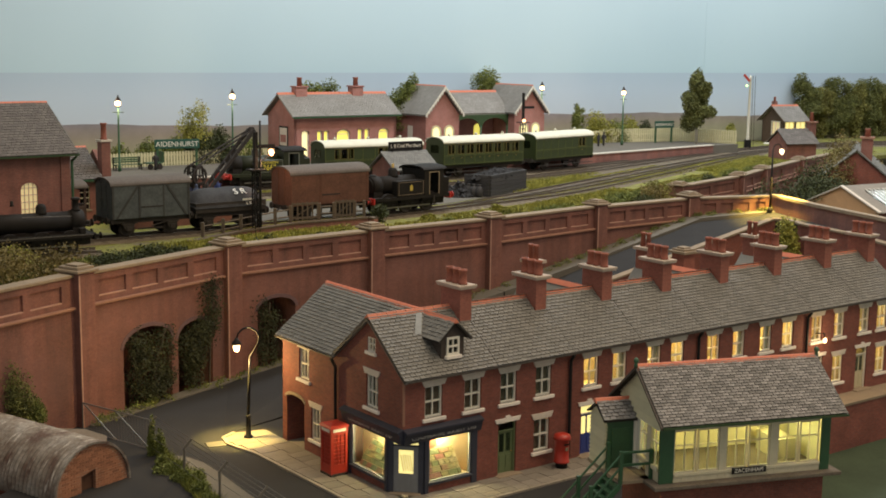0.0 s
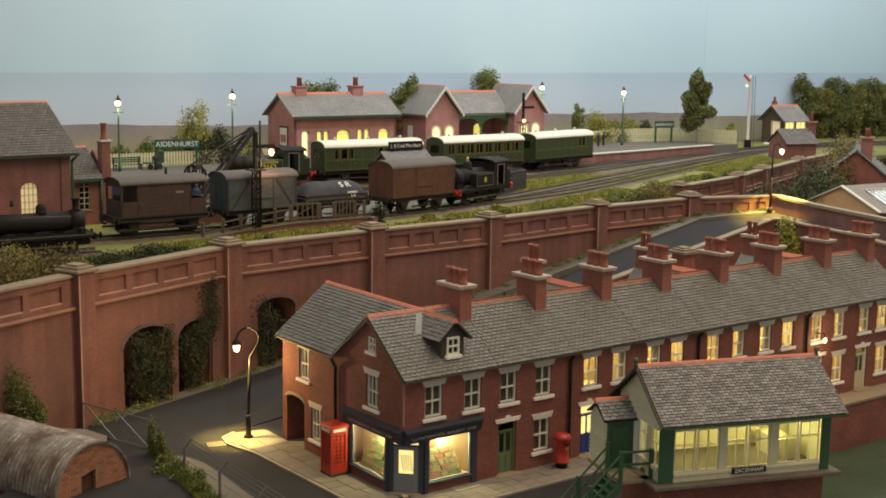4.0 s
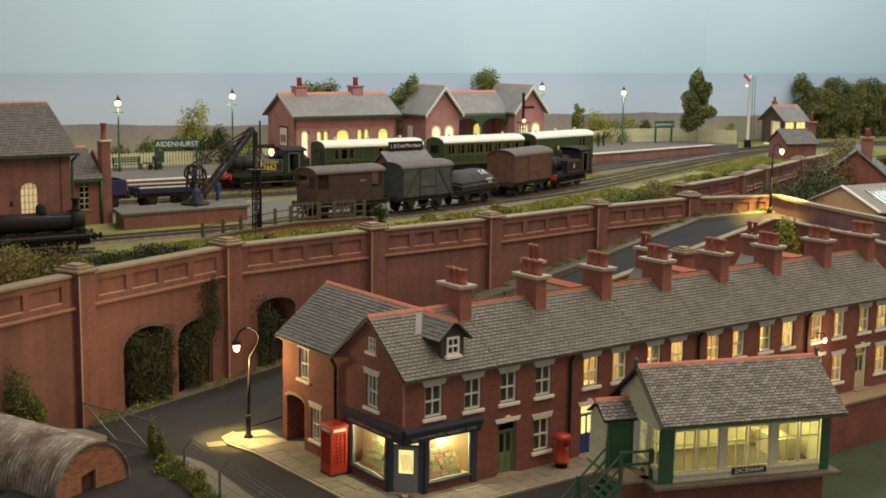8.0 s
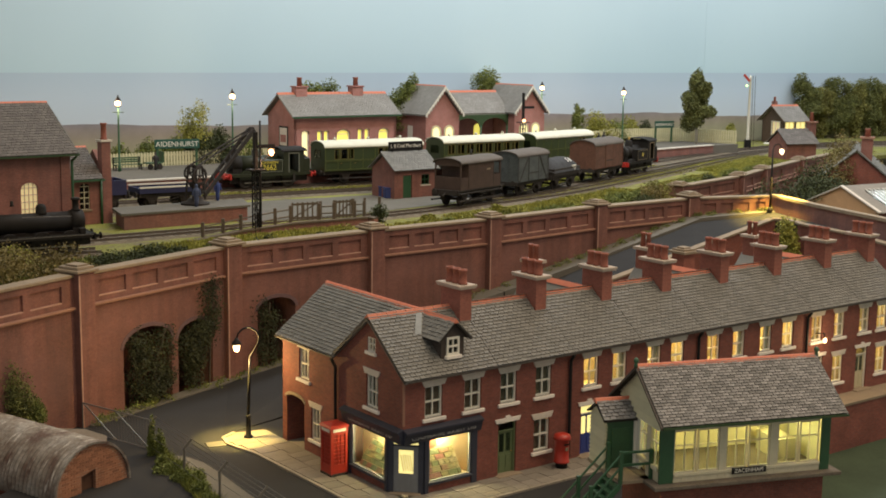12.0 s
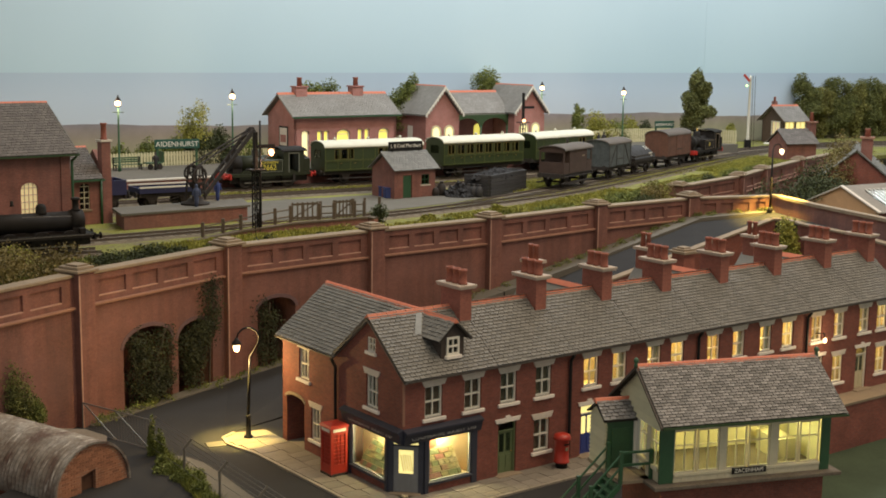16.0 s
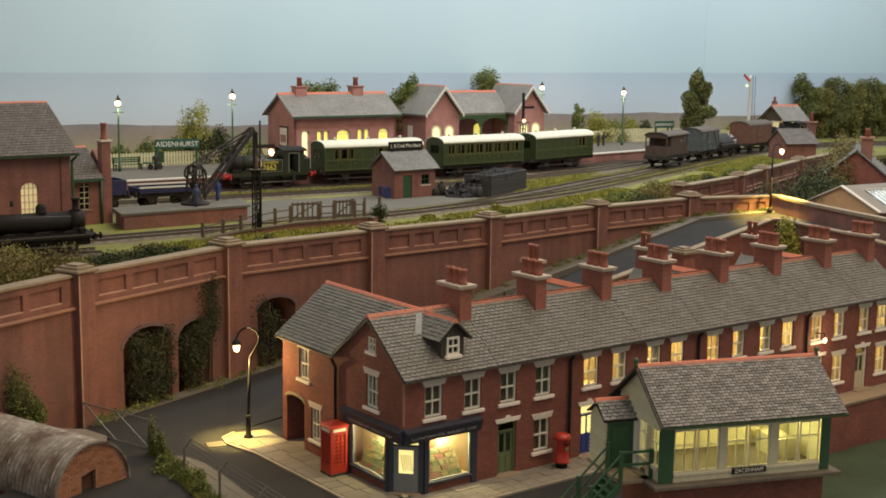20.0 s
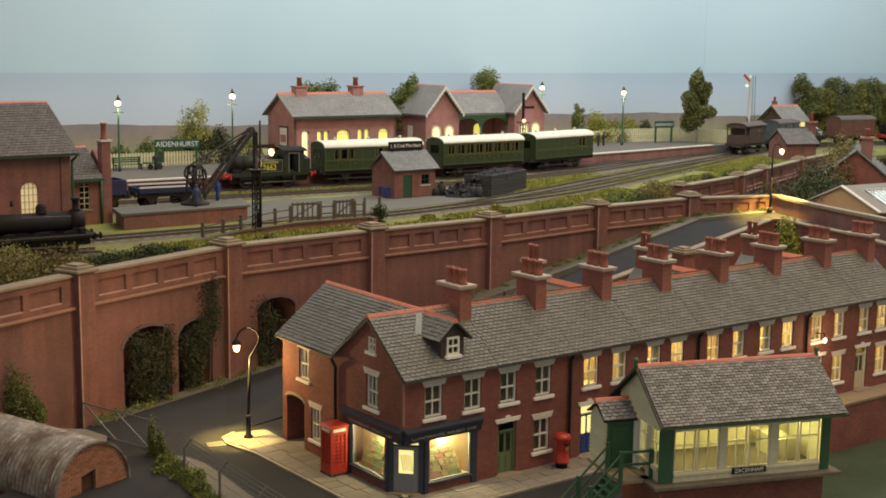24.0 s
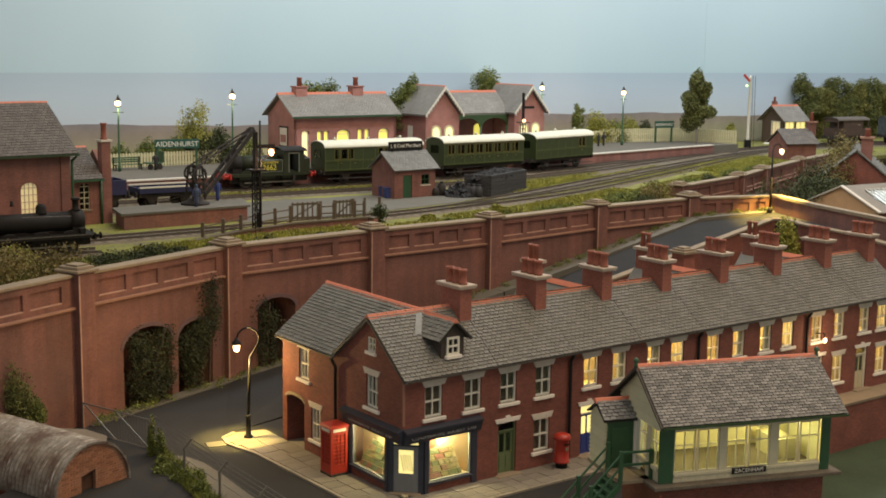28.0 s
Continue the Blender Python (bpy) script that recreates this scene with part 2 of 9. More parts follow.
def slate_places(x0, x1, eave, crown, w, lap, seed=1):
    rnd = random.Random(seed)
    e, c = Vector((0, *eave)), Vector((0, *crown))
    up = (c - e).normalized()
    side = Vector((1, 0, 0))
    nor = side.cross(up)
    if nor.z < 0:
        nor = -nor
    rows, out = int((c - e).length / lap), []
    for r in range(rows + 1):
        s = min(r * lap, (c - e).length - lap * 0.6)
        x = x0 - (w / 2 if r % 2 else 0)
        while x < x1 - 0.02:
            a, b = max(x, x0), min(x + w, x1)
            if b - a > 0.05:
                o = e + up * s + nor * rnd.uniform(0.0, 0.012) + Vector((a, 0, 0))
                t = rnd.uniform(-0.01, 0.01)
                out.append((o, up, nor, b - a, t))
            x += w
    return out


def slate(bm, place, w, lap, thick):
    o, up, nor, wide, t = place
    x = Vector((1, 0, 0))
    g = 0.012
    a = o + x * g - up * (0.02 + t)
    b = o + x * (wide - g) - up * (0.02 - t)
    top = up * lap * 1.12
    vs = [a + nor * thick * 0.6, b + nor * thick * 0.6, b + top, a + top, a + nor * thick * 1.9, b + nor * thick * 1.9, b + top + nor * thick * 0.7, a + top + nor * thick * 0.7]
    quads(bm, vs, BOX[1:])


def slate_parts(parent, x0, x1, eave, crown, w, lap, thick, mat, seed, turned_side=False, keep=None):
    """Single slates on a slope along x, each an object; alike ones share a mesh."""
    meshes = {}
    for o, up, nor, wide, t in slate_places(x0, x1, eave, crown, w, lap, seed):
        if keep and not keep(o):
            continue
        key = (round(wide, 2), round(t * 150))
        at = (o.y, o.x, o.z) if turned_side else o
        if key in meshes:
            q = new("slate", meshes[key])
            q.parent, q.location = parent, Vector(at) * U
        else:
            bm = bmesh.new()
            slate(bm, (Vector((0, 0, 0)), up, nor, wide, t), w, lap, thick)
            if turned_side:
                bm.transform(Matrix(((0, 1, 0, 0), (1, 0, 0, 0), (0, 0, 1, 0), (0, 0, 0, 1))))
                bmesh.ops.reverse_faces(bm, faces=bm.faces[:])
            meshes[key] = part("slate", bm, mat, parent, at=at).data


# ---- the hall and the layout's boards ----
def ground_mat():
    m, nt, b = nodes_of("static_grass")
    v = coords(nt)
    a, f, p = noise_node(nt, v, 0.16, 5), noise_node(nt, v, 7, 6), noise_node(nt, v, 0.55, 4)
    col = ramp(nt, a, [(0.25, (0.16, 0.145, 0.042)), (0.45, (0.215, 0.215, 0.042)), (0.7, (0.29, 0.29, 0.055))])
    col = mix(nt, ramp(nt, p, [(0.5, (0, 0, 0)), (0.66, (1, 1, 1))]), col, (0.16, 0.13, 0.085))
    col = mix(nt, 1.0, col, ramp(nt, f, [(0.25, (0.55,) * 3), (0.75, (1.25,) * 3)]), "MULTIPLY")
    nt.links.new(col, b.inputs["Base Color"])
    b.inputs["Roughness"].default_value = 0.95
    bump(nt, b, f, 1.0, 0.12)
    return m


def backdrop_mat(name, hill_foot):
    """Painted boards: pale sky, a grey-blue sea with a sharp horizon, brown hills below."""
    m, nt, b = nodes_of(name)
    tc = nt.nodes.new("ShaderNodeTexCoord")
    mp = nt.nodes.new("ShaderNodeMapping")
    mp.inputs["Scale"].default_value = (76.2, 76.2, 76.2)
    nt.links.new(tc.outputs["Object"], mp.inputs["Vector"])
    s = nt.nodes.new("ShaderNodeSeparateXYZ")
    nt.links.new(mp.outputs[0], s.inputs[0])
    z = s.outputs[2]

    def between(lo, hi):
        r = nt.nodes.new("ShaderNodeMapRange")
        r.inputs[1].default_value, r.inputs[2].default_value = lo, hi
        nt.links.new(z, r.inputs[0])
        return r.outputs[0]

    drift = noise_node(nt, mp.outputs[0], 0.03, 3)
    sky = ramp(nt, between(14.6, 40), [(0, (0.46, 0.625, 0.71)), (0.35, (0.53, 0.69, 0.775)), (1, (0.56, 0.73, 0.82))])
    sea = ramp(nt, between(9.0, 14.6), [(0, (0.50, 0.575, 0.66)), (0.6, (0.46, 0.565, 0.675)), (1, (0.41, 0.53, 0.645))])
    step = nt.nodes.new("ShaderNodeMath")
    step.operation = "GREATER_THAN"
    step.inputs[1].default_value = 14.62
    nt.links.new(z, step.inputs[0])
    col = mix(nt, step.outputs[0], sea, sky)
    # hills: edge height drifts along the board
    flat = nt.nodes.new("ShaderNodeCombineXYZ")
    nt.links.new(s.outputs[0], flat.inputs[0])
    hn = noise_node(nt, flat.outputs[0], 0.035, 4, 0.5)
    ht = nt.nodes.new("ShaderNodeMath")
    ht.operation = "MULTIPLY_ADD"
    ht.inputs[1].default_value, ht.inputs[2].default_value = 2.6, hill_foot
    nt.links.new(hn, ht.inputs[0])
    low = nt.nodes.new("ShaderNodeMath")
    low.operation = "LESS_THAN"
    nt.links.new(z, low.inputs[0])
    nt.links.new(ht.outputs[0], low.inputs[1])
    patch = noise_node(nt, mp.outputs[0], 0.22, 5, 0.65)
    hill = ramp(nt, between(7.5, 10.0), [(0, (0.30, 0.29, 0.20)), (0.45, (0.27, 0.24, 0.20)), (0.8, (0.25, 0.225, 0.225)), (1, (0.23, 0.22, 0.25))])
    hill = mix(nt, 1.0, hill, ramp(nt, patch, [(0.3, (0.78, 0.78, 0.74)), (0.7, (1.15, 1.1, 1.08))]), "MULTIPLY")
    col = mix(nt, low.outputs[0], col, hill)
    col = mix(nt, 1.0, col, ramp(nt, drift, [(0.3, (0.94, 0.95, 0.96)), (0.7, (1.03, 1.02, 1.01))]), "MULTIPLY")
    nt.links.new(col, b.inputs["Base Color"])
    b.inputs["Roughness"].default_value = 0.7
    return m


M["grass"] = ground_mat()
M["felt"] = plain("green_felt", (0.037, 0.057, 0.029), 0.95, 0.4, 0.5, 12, relief=0.6)
M["backdrop_near"] = backdrop_mat("painted_sky_board", 8.4)
M["backdrop_far"] = backdrop_mat("painted_sky_board_far", 7.75)
M["hall"] = plain("hall_plaster", (0.55, 0.53, 0.5), 0.9, 0.05, 0.05, 1)
M["board"] = plain("baseboard_ply", (0.05, 0.05, 0.055), 0.7, 0.2, 0.1, 2)


def slab(name, poly, z0, z1, mat, label="", parent=None, kind="structure"):
    ob = part(name, P(poly, z0, z1, "z"), mat, parent, label)
    return tagged(ob, kind=kind) if parent is None else ob


slab("baseboard", [(-75, 22), (75, 22), (120, 120), (120, 215), (-75, 215)], -9.0, -2.55, M["board"], "dark baseboard that carries the model railway")
slab("hall_floor", [(-120, -60), (170, -60), (170, 250), (-120, 250)], -9.6, -9.0, M["hall"], "plain floor of the exhibition hall")
slab("lower_ground", [(-60, 24), (70, 24), (112, 110), (112, 175), (60, 158), (20, 100), (-13, 67), (-60, 62)], -2.5, -2.3, M["felt"], "dark green lower ground of the layout")

# painted boards behind the station, meeting at a joint
def backdrop_board(name, x0, y0, x1, y1, mat):
    ang = math.degrees(math.atan2(y1 - y0, x1 - x0))
    ln = math.hypot(x1 - x0, y1 - y0)
    ob = part(name, B(0, ln, 0, 0.6, -2.3, 90), mat)
    ob.matrix_basis = pose(x0 * U, y0 * U, 0, 0, 0, ang)
    return tagged(ob, "painted backdrop board with pale sky and grey sea", "", "", "structure")


backdrop_board("backdrop_1", -72, 84.5, 33.5, 165.5, M["backdrop_near"])
backdrop_board("backdrop_2", 33.52, 165.51, 118, 224, M["backdrop_far"])

# ---- upper level, carried by the long brick wall ----
WALL = [(-26.0, 35.0), (-21.4, 46.4), (-16.3, 56.0), (-11.0, 64.5), (-3.9, 71.0), (3.0, 76.7), (10.4, 83.9), (17.7, 89.7), (24.0, 92.0)]
UPPER = [(x - 0.3, y + 0.45) for x, y in WALL[:8]] + [(18.7, 102.4), (25.6, 111.6), (29.4, 118.6), (35.9, 129.6), (42.0, 138.9), (60.0, 158.0), (116, 172), (116, 221), (33.5, 165.0), (-72, 84.0), (-60, 35)]
slab("upper_ground", UPPER, 5.1, 5.55, M["grass"], "grassy railway level behind the brick wall")


def along(a, b):
    a, b = Vector(a), Vector(b)
    d = b - a
    return d.length, math.degrees(math.atan2(d.y, d.x))


def wall_span(name, a, b, base, top, arches=(), panels=4):
    """One straight span of the wall between two piers: face with blind arches, string course, panelled parapet, coping."""
    ln, ang = along(a, b)
    w = thing(name, a[0], a[1], 0, ang, "weathered red brick retaining wall with panelled parapet and stone coping", "", "retaining wall spans", "structure")
    course = top - 1.62
    # arches are cut through the face, with a dark back
    bm = bmesh.new()
    edges = [0.0]
    for c, half, spring, rise in arches:
        box(bm, edges[-1], c - half, 0, 0.7, base, course)
        top_pts = arc(c, spring, half, 180, 0, 10, rise)
        poly = top_pts + [(c + half, course), (c - half, course)]
        prism(bm, poly, 0, 0.7, "y")
        edges.append(c + half)
    box(bm, edges[-1], ln, 0, 0.7, base, course)
    part("face", bm, M["brick_wall"], w)
    for c, half, spring, rise in arches:
        bm = bmesh.new()
        inner, outer = arc(c, spring, half, 180, 0, 10, rise), arc(c, spring, half + 0.2, 180, 0, 10, rise + 0.2)
        for i in range(10):
            quad = [inner[i], inner[i + 1], outer[i + 1], outer[i]]
            prism(bm, quad, -0.03, 0.4, "y")
        part("arch_ring", bm, M["blue_brick"], w, "blue engineering brick arch ring")
        bm = bmesh.new()
        box(bm, c - half - 0.1, c + half + 0.1, 2.6, 2.7, base, spring + rise + 0.2)
        box(bm, c - half - 0.12, c - half, 0.7, 2.7, base, spring + rise + 0.2)
        box(bm, c + half, c + half + 0.12, 0.7, 2.7, base, spring + rise + 0.2)
        box(bm, c - half, c + half, 0.7, 2.7, spring + rise + 0.02, spring + rise + 0.2)
        part("arch_recess", bm, M["brick_wall"], w)
    part("string_course", B(0, ln, -0.16, 0.7, course, course + 0.14, 0.03), M["stone_red"], w)
    pz0, pz1 = course + 0.14, top - 0.16
    step = ln / panels
    holes = [(0.85 + i * step * 0.83 + 0.2, 0.85 + (i + 1) * step * 0.83 - 0.2, pz0 + 0.24, pz1 - 0.3) for i in range(panels)]
    bm = bmesh.new()
    wall_with_holes(bm, 0, ln, pz0, pz1, 0, 0.12, holes)
    box(bm, 0, ln, 0.12, 0.6, pz0, pz1)
    part("parapet", bm, M["brick_wall"], w)
    for h in holes:
        part("panel_sill", B(h[0], h[1], 0.0, 0.13, h[2] - 0.001, h[2] + 0.05), M["panel_edge"], w)
    part("coping", B(0, ln, -0.09, 0.68, top - 0.16, top, 0.03), M["stone"], w, "pale weathered stone coping")
    return w


def pier(x, y, rz, base, top):
    p = thing("wall_pier", x, y, 0, rz, "brick pier of the retaining wall with stepped stone cap", "wall pier", "wall piers", "structure")
    bm = B(-0.5, 0.5, -0.4, 0.9, base, top)
    soften(bm, 0.06)
    part("shaft", bm, M["brick_wall"], p)
    # edge highlight of the pier, drawn as a pale strip
    part("quoin", B(-0.52, -0.45, -0.42, -0.38, base, top - 0.1), M["panel_edge"], p)
    bm = B(-0.66, 0.66, -0.52, 1.0, top, top + 0.13, 0.03)
    box(bm, -0.5, 0.5, -0.34, 0.82, top + 0.13, top + 0.25)
    box(bm, -0.32, 0.32, -0.14, 0.62, top + 0.25, top + 0.34)
    part("cap", bm, M["stone"], p, "stepped stone cap")
    return p


M["blue_brick"] = plain("blue_brick", (0.135, 0.08, 0.085), 0.7, 0.25, 4)
# highlights on panel sills and pier edges, put into a paler brick colour
M["panel_edge"] = plain("pale_brick_edge", (0.44, 0.26, 0.20), 0.8, 0.3, 3)
M["stone_red"] = plain("painted_string_course", (0.30, 0.155, 0.105), 0.75, 0.2, 2)

ROADZ = [-2.0, -0.8, -0.1, 0.0, 1.1, 2.4, 3.7, 4.7, 5.3]
ARCHES = {2: [(4.05, 1.6, 2.95, 0.85), (7.35, 1.25, 2.8, 0.75)], 3: [(2.88, 1.22, 3.3, 0.62)]}
for i in range(8):
    top = [7.0, 7.0, 7.0, 7.0, 7.0, 7.0, 6.95, 6.95][i]
    wall_span("retaining_wall_%d" % (i + 1), WALL[i], WALL[i + 1], -2.3, top, ARCHES.get(i, ()), 4)
    if 1 <= i:
        ang = (along(WALL[i - 1], WALL[i])[1] + along(WALL[i], WALL[i + 1])[1]) / 2
        pier(WALL[i][0], WALL[i][1], ang, -2.3, 7.05)

# street, rising behind the terrace along the wall
road = bmesh.new()
near = [(-30, 33), (-24, 43), (-13.0, 52.5), (-9.7, 54.5), (-5.5, 59.5), (3.4, 72.7), (10.75, 78.0), (16.7, 82.3), (22.7, 86.7), (24.1, 84.2), (26.2, 79.4), (27.2, 74.0)]
far = [(-26.5, 34), (-21.5, 46), (-16.4, 55.9), (-11.1, 64.3), (-4.0, 70.8), (2.9, 76.5), (10.3, 83.7), (17.6, 89.5), (23.8, 91.8), (25.2, 86.0), (26.9, 79.0), (28.3, 73.4)]
hz = [-0.3, -0.2, -0.05, 0.0, 1.1, 2.6, 4.0, 5.6, 5.83, 5.83, 5.83, 5.83]
nz = [-0.3, -0.2, -0.05, 0.0, 0.15, 1.45, 3.0, 4.4, 5.8, 5.8, 5.8, 5.8]
va = [road.verts.new((*p, h)) for p, h in zip(near, nz)]
vb = [road.verts.new((*p, h)) for p, h in zip(far, hz)]
vc = [road.verts.new((*p, -2.3)) for p in near]
for i in range(11):
    road.faces.new((va[i], va[i + 1], vb[i + 1], vb[i]))
    road.faces.new((vc[i], vc[i + 1], va[i + 1], va[i]))
tagged(part("road_hill", road, M["tarmac"], None, "dark tarmac road climbing beside the brick wall"), kind="structure")


# ---- terrace with the corner shop ----
TX, TY, TR = -1.412, 46.477, 36.741
RIDGE_Y, RIDGE_Z, EAVE_Z = 2.31, 6.84, 4.9


def terrace_xy(x, y):
    c, s = math.cos(radians(TR)), math.sin(radians(TR))
    return TX + c * x - s * y, TY + s * x + c * y


def sash(parent, x, w, z0, z1, y=0.0, lit=False, curtain=False, bars=2):
    """A sash window in an opening of a wall along x, whose outer face is at y: frame, meeting rail, bar, panes, sill and lintel."""
    win = part("window", sash_frame(x, w, z0, z1, y, bars), M["white"], parent, "white sash window, " + ("lit warm inside" if lit else "unlit"))
    part("pane", B(x + 0.06, x + w - 0.06, y + 0.135, y + 0.14, z0 + 0.05, z1 - 0.05), M["glass"], win)
    part("sill", B(x - 0.13, x + w + 0.13, y - 0.10, y + 0.1, z0 - 0.14, z0, 0.015), M["stone_white"], win)
    bm = P([(x - 0.06, z1), (x + w + 0.06, z1), (x + w + 0.17, z1 + 0.24), (x - 0.17, z1 + 0.24)], y - 0.045, y + 0.08, "y")
    part("lintel", bm, M["lintel_stone"], win)
    if not lit:
        part("blind", B(x + 0.05, x + w - 0.05, y + 0.2, y + 0.21, z0 + 0.02, z1 - 0.02), M["dim_net"], win)
    elif curtain:
        part("curtain", B(x + 0.03, x + w * 0.3, y + 0.22, y + 0.25, z0, z1), M["curtain"], win)
        part("curtain", B(x + w * 0.72, x + w - 0.03, y + 0.22, y + 0.25, z0, z1), M["curtain"], win)
    return win


def sash_frame(x, w, z0, z1, y, bars):
    bm = bmesh.new()
    a, b = y + 0.08, y + 0.17
    box(bm, x, x + 0.07, a, b, z0, z1)
    box(bm, x + w - 0.07, x + w, a, b, z0, z1)
    box(bm, x + 0.07, x + w - 0.07, a, b, z0, z0 + 0.08)
    box(bm, x + 0.07, x + w - 0.07, a, b, z1 - 0.07, z1)
    mid = (z0 + z1) / 2
    box(bm, x + 0.07, x + w - 0.07, a - 0.01, b, mid - 0.03, mid + 0.03)
    for i in range(1, bars):
        c = x + w * i / bars
        box(bm, c - 0.025, c + 0.025, a + 0.01, b - 0.01, z0 + 0.08, mid - 0.03)
        box(bm, c - 0.025, c + 0.025, a + 0.01, b - 0.01, mid + 0.03, z1 - 0.07)
    return bm


def panel_door(parent, x, w, z1, y, mat, label):
    d = part("door", B(x + 0.07, x + w - 0.07, y + 0.16, y + 0.22, 0.1, z1 - 0.4), mat, parent, label)
    bm = bmesh.new()
    for a in (0.2, 0.56):
        box(bm, x + w * a, x + w * (a + 0.24), y + 0.14, y + 0.16, 0.25, 0.85)
    part("panel", bm, mat, d)
    for a in (0.2, 0.56):
        part("door_light", B(x + w * a, x + w * (a + 0.24), y + 0.15, y + 0.16, 1.0, 1.75), M["lit_pane"] if "lit" in label else M["glass_dark"], d, "glazed upper panel")
    part("knob", T([(0.02, 0), (0.04, 0.02), (0.02, 0.05)], x + w * 0.85, y + 0.13, 0.95, 8), M["brass"], d)
    bm = bmesh.new()
    box(bm, x, x + 0.07, y + 0.08, y + 0.22, 0.1, z1)
    box(bm, x + w - 0.07, x + w, y + 0.08, y + 0.22, 0.1, z1)
    box(bm, x + 0.07, x + w - 0.07, y + 0.08, y + 0.22, z1 - 0.07, z1)
    box(bm, x + 0.07, x + w - 0.07, y + 0.08, y + 0.22, z1 - 0.42, z1 - 0.36)
    fr = part("door_frame", bm, M["white"] if mat is not M["door_green"] else mat, parent)
    part("fanlight", B(x + 0.07, x + w - 0.07, y + 0.13, y + 0.135, z1 - 0.36, z1 - 0.07), M["lit_pane"] if "lit" in label else M["glass_dark"], fr)
    bm = P([(x - 0.12, z1), (x + w + 0.12, z1), (x + w + 0.2, z1 + 0.17), (x + w * 0.62, z1 + 0.17), (x + w * 0.62, z1 + 0.26), (x + w * 0.38, z1 + 0.26), (x + w * 0.38, z1 + 0.17), (x - 0.2, z1 + 0.17)], y - 0.05, y + 0.08, "y")
    part("lintel", bm, M["stone_white"], fr)
    part("step", B(x - 0.15, x + w + 0.15, y - 0.3, y + 0.25, 0.0, 0.1, 0.015), M["stone"], parent)


def chimney(parent, x, y, z0, pots=4, top=7.62, wide=0.58, deep=1.3):
    """A stack with a corbelled cap; its long side runs across the ridge."""
    ch = part("chimney", B(x - wide / 2, x + wide / 2, y - deep / 2, y + deep / 2, z0, top), M["brick_stack"], parent)
    bm = B(x - wide / 2 - 0.13, x + wide / 2 + 0.13, y - deep / 2 - 0.13, y + deep / 2 + 0.13, top, top + 0.07)
    box(bm, x - wide / 2 - 0.16, x + wide / 2 + 0.16, y - deep / 2 - 0.16, y + deep / 2 + 0.16, top + 0.07, top + 0.15)
    part("cap", bm, M["cap_stone"], ch)
    for i in range(pots):
        py = y - deep / 2 + deep * (i + 0.5) / pots
        part("chimney_pot", T([(0.19, 0), (0.19, 0.08), (0.165, 0.11), (0.15, 0.5), (0.18, 0.53), (0.18, 0.62), (0.125, 0.62), (0.12, 0.5)], x, py, top + 0.15, 12), M["pot"], ch)
    return ch


def ridge_tiles(parent, x0, x1, y=RIDGE_Y, z=RIDGE_Z):
    n = max(1, int((x1 - x0) / 0.45))
    w = (x1 - x0) / n
    poly = [(y - 0.2, z - 0.13), (y - 0.05, z + 0.05), (y, z + 0.08), (y + 0.05, z + 0.05), (y + 0.2, z - 0.13), (y, z - 0.02)]
    first = None
    for i in range(n):
        if first is None:
            first = part("ridge_tile", P(poly, 0.01, w - 0.012, "x"), M["ridge"], parent)
            first.location.x = x0 * U
        else:
            again(first, "ridge_tile", parent, x0 + i * w, 0, 0)


def roof_body(x0, x1, e0, crown, e1, drop=0.05):
    """The solid under the slates: a gabled wedge along x."""
    return P([(e0[0], e0[1] - drop), (crown[0], crown[1] - drop), (e1[0], e1[1] - drop), (e1[0], e1[1] - drop - 0.06), (crown[0], crown[1] - drop - 0.1), (e0[0], e0[1] - drop - 0.06)], x0, x1, "x")


FRONT = ((-0.28, 4.78), (RIDGE_Y, RIDGE_Z))
BACK = ((4.95, 4.78), (RIDGE_Y, RIDGE_Z))
M["stone_white"] = plain("painted_stone", (0.80, 0.74, 0.66), 0.7, 0.12, 2)
# lintels have a duller stone colour than the sills
M["lintel_stone"] = plain("dull_lintel_stone", (0.60, 0.54, 0.465), 0.75, 0.18, 2)
M["brick_stack"] = brickwork("stack_brick", (0.37, 0.125, 0.09), (0.32, 0.105, 0.075), (0.33, 0.15, 0.11), dirt=0.25)
M["cap_stone"] = plain("weathered_cap", (0.44, 0.36, 0.29), 0.8, 0.2, 2)
M["lead"] = plain("lead_flashing", (0.22, 0.24, 0.25), 0.5, 0.2, 2)
M["brass"] = plain("brass", (0.5, 0.35, 0.12), 0.35, 0.1, 3, metal=1.0)
# net curtain of unlit windows, the room's dimness put into its colour
M["dim_net"] = plain("darkened_net_curtain", (0.12, 0.085, 0.055), 0.9, 0.6, 1.3, 5)
M["gutter_iron"] = plain("weathered_gutter", (0.075, 0.062, 0.052), 0.7, 0.3, 3)
M["curtain"] = plain("net_curtain", (0.62, 0.55, 0.40), 0.9, 0.1, 6)
# light of the rooms behind is put into these panes' own glow
M["lit_pane"] = glowing("self_glowing_glass", (1.0, 0.83, 0.30), 0.95)
M["station_pane"] = glowing("glowing_yellow_glass", (1.0, 0.86, 0.16), 0.72)
M["station_pane_pale"] = glowing("glowing_pale_glass", (1.0, 0.88, 0.46), 0.72)
M["room"] = plain("plain_room_plaster", (0.72, 0.60, 0.36), 0.9, 0.08, 1)
# room plaster with the shade of unlit rooms put into its colour
M["dark_room"] = plain("shade_toned_plaster", (0.16, 0.13, 0.10), 0.9, 0.1, 1)


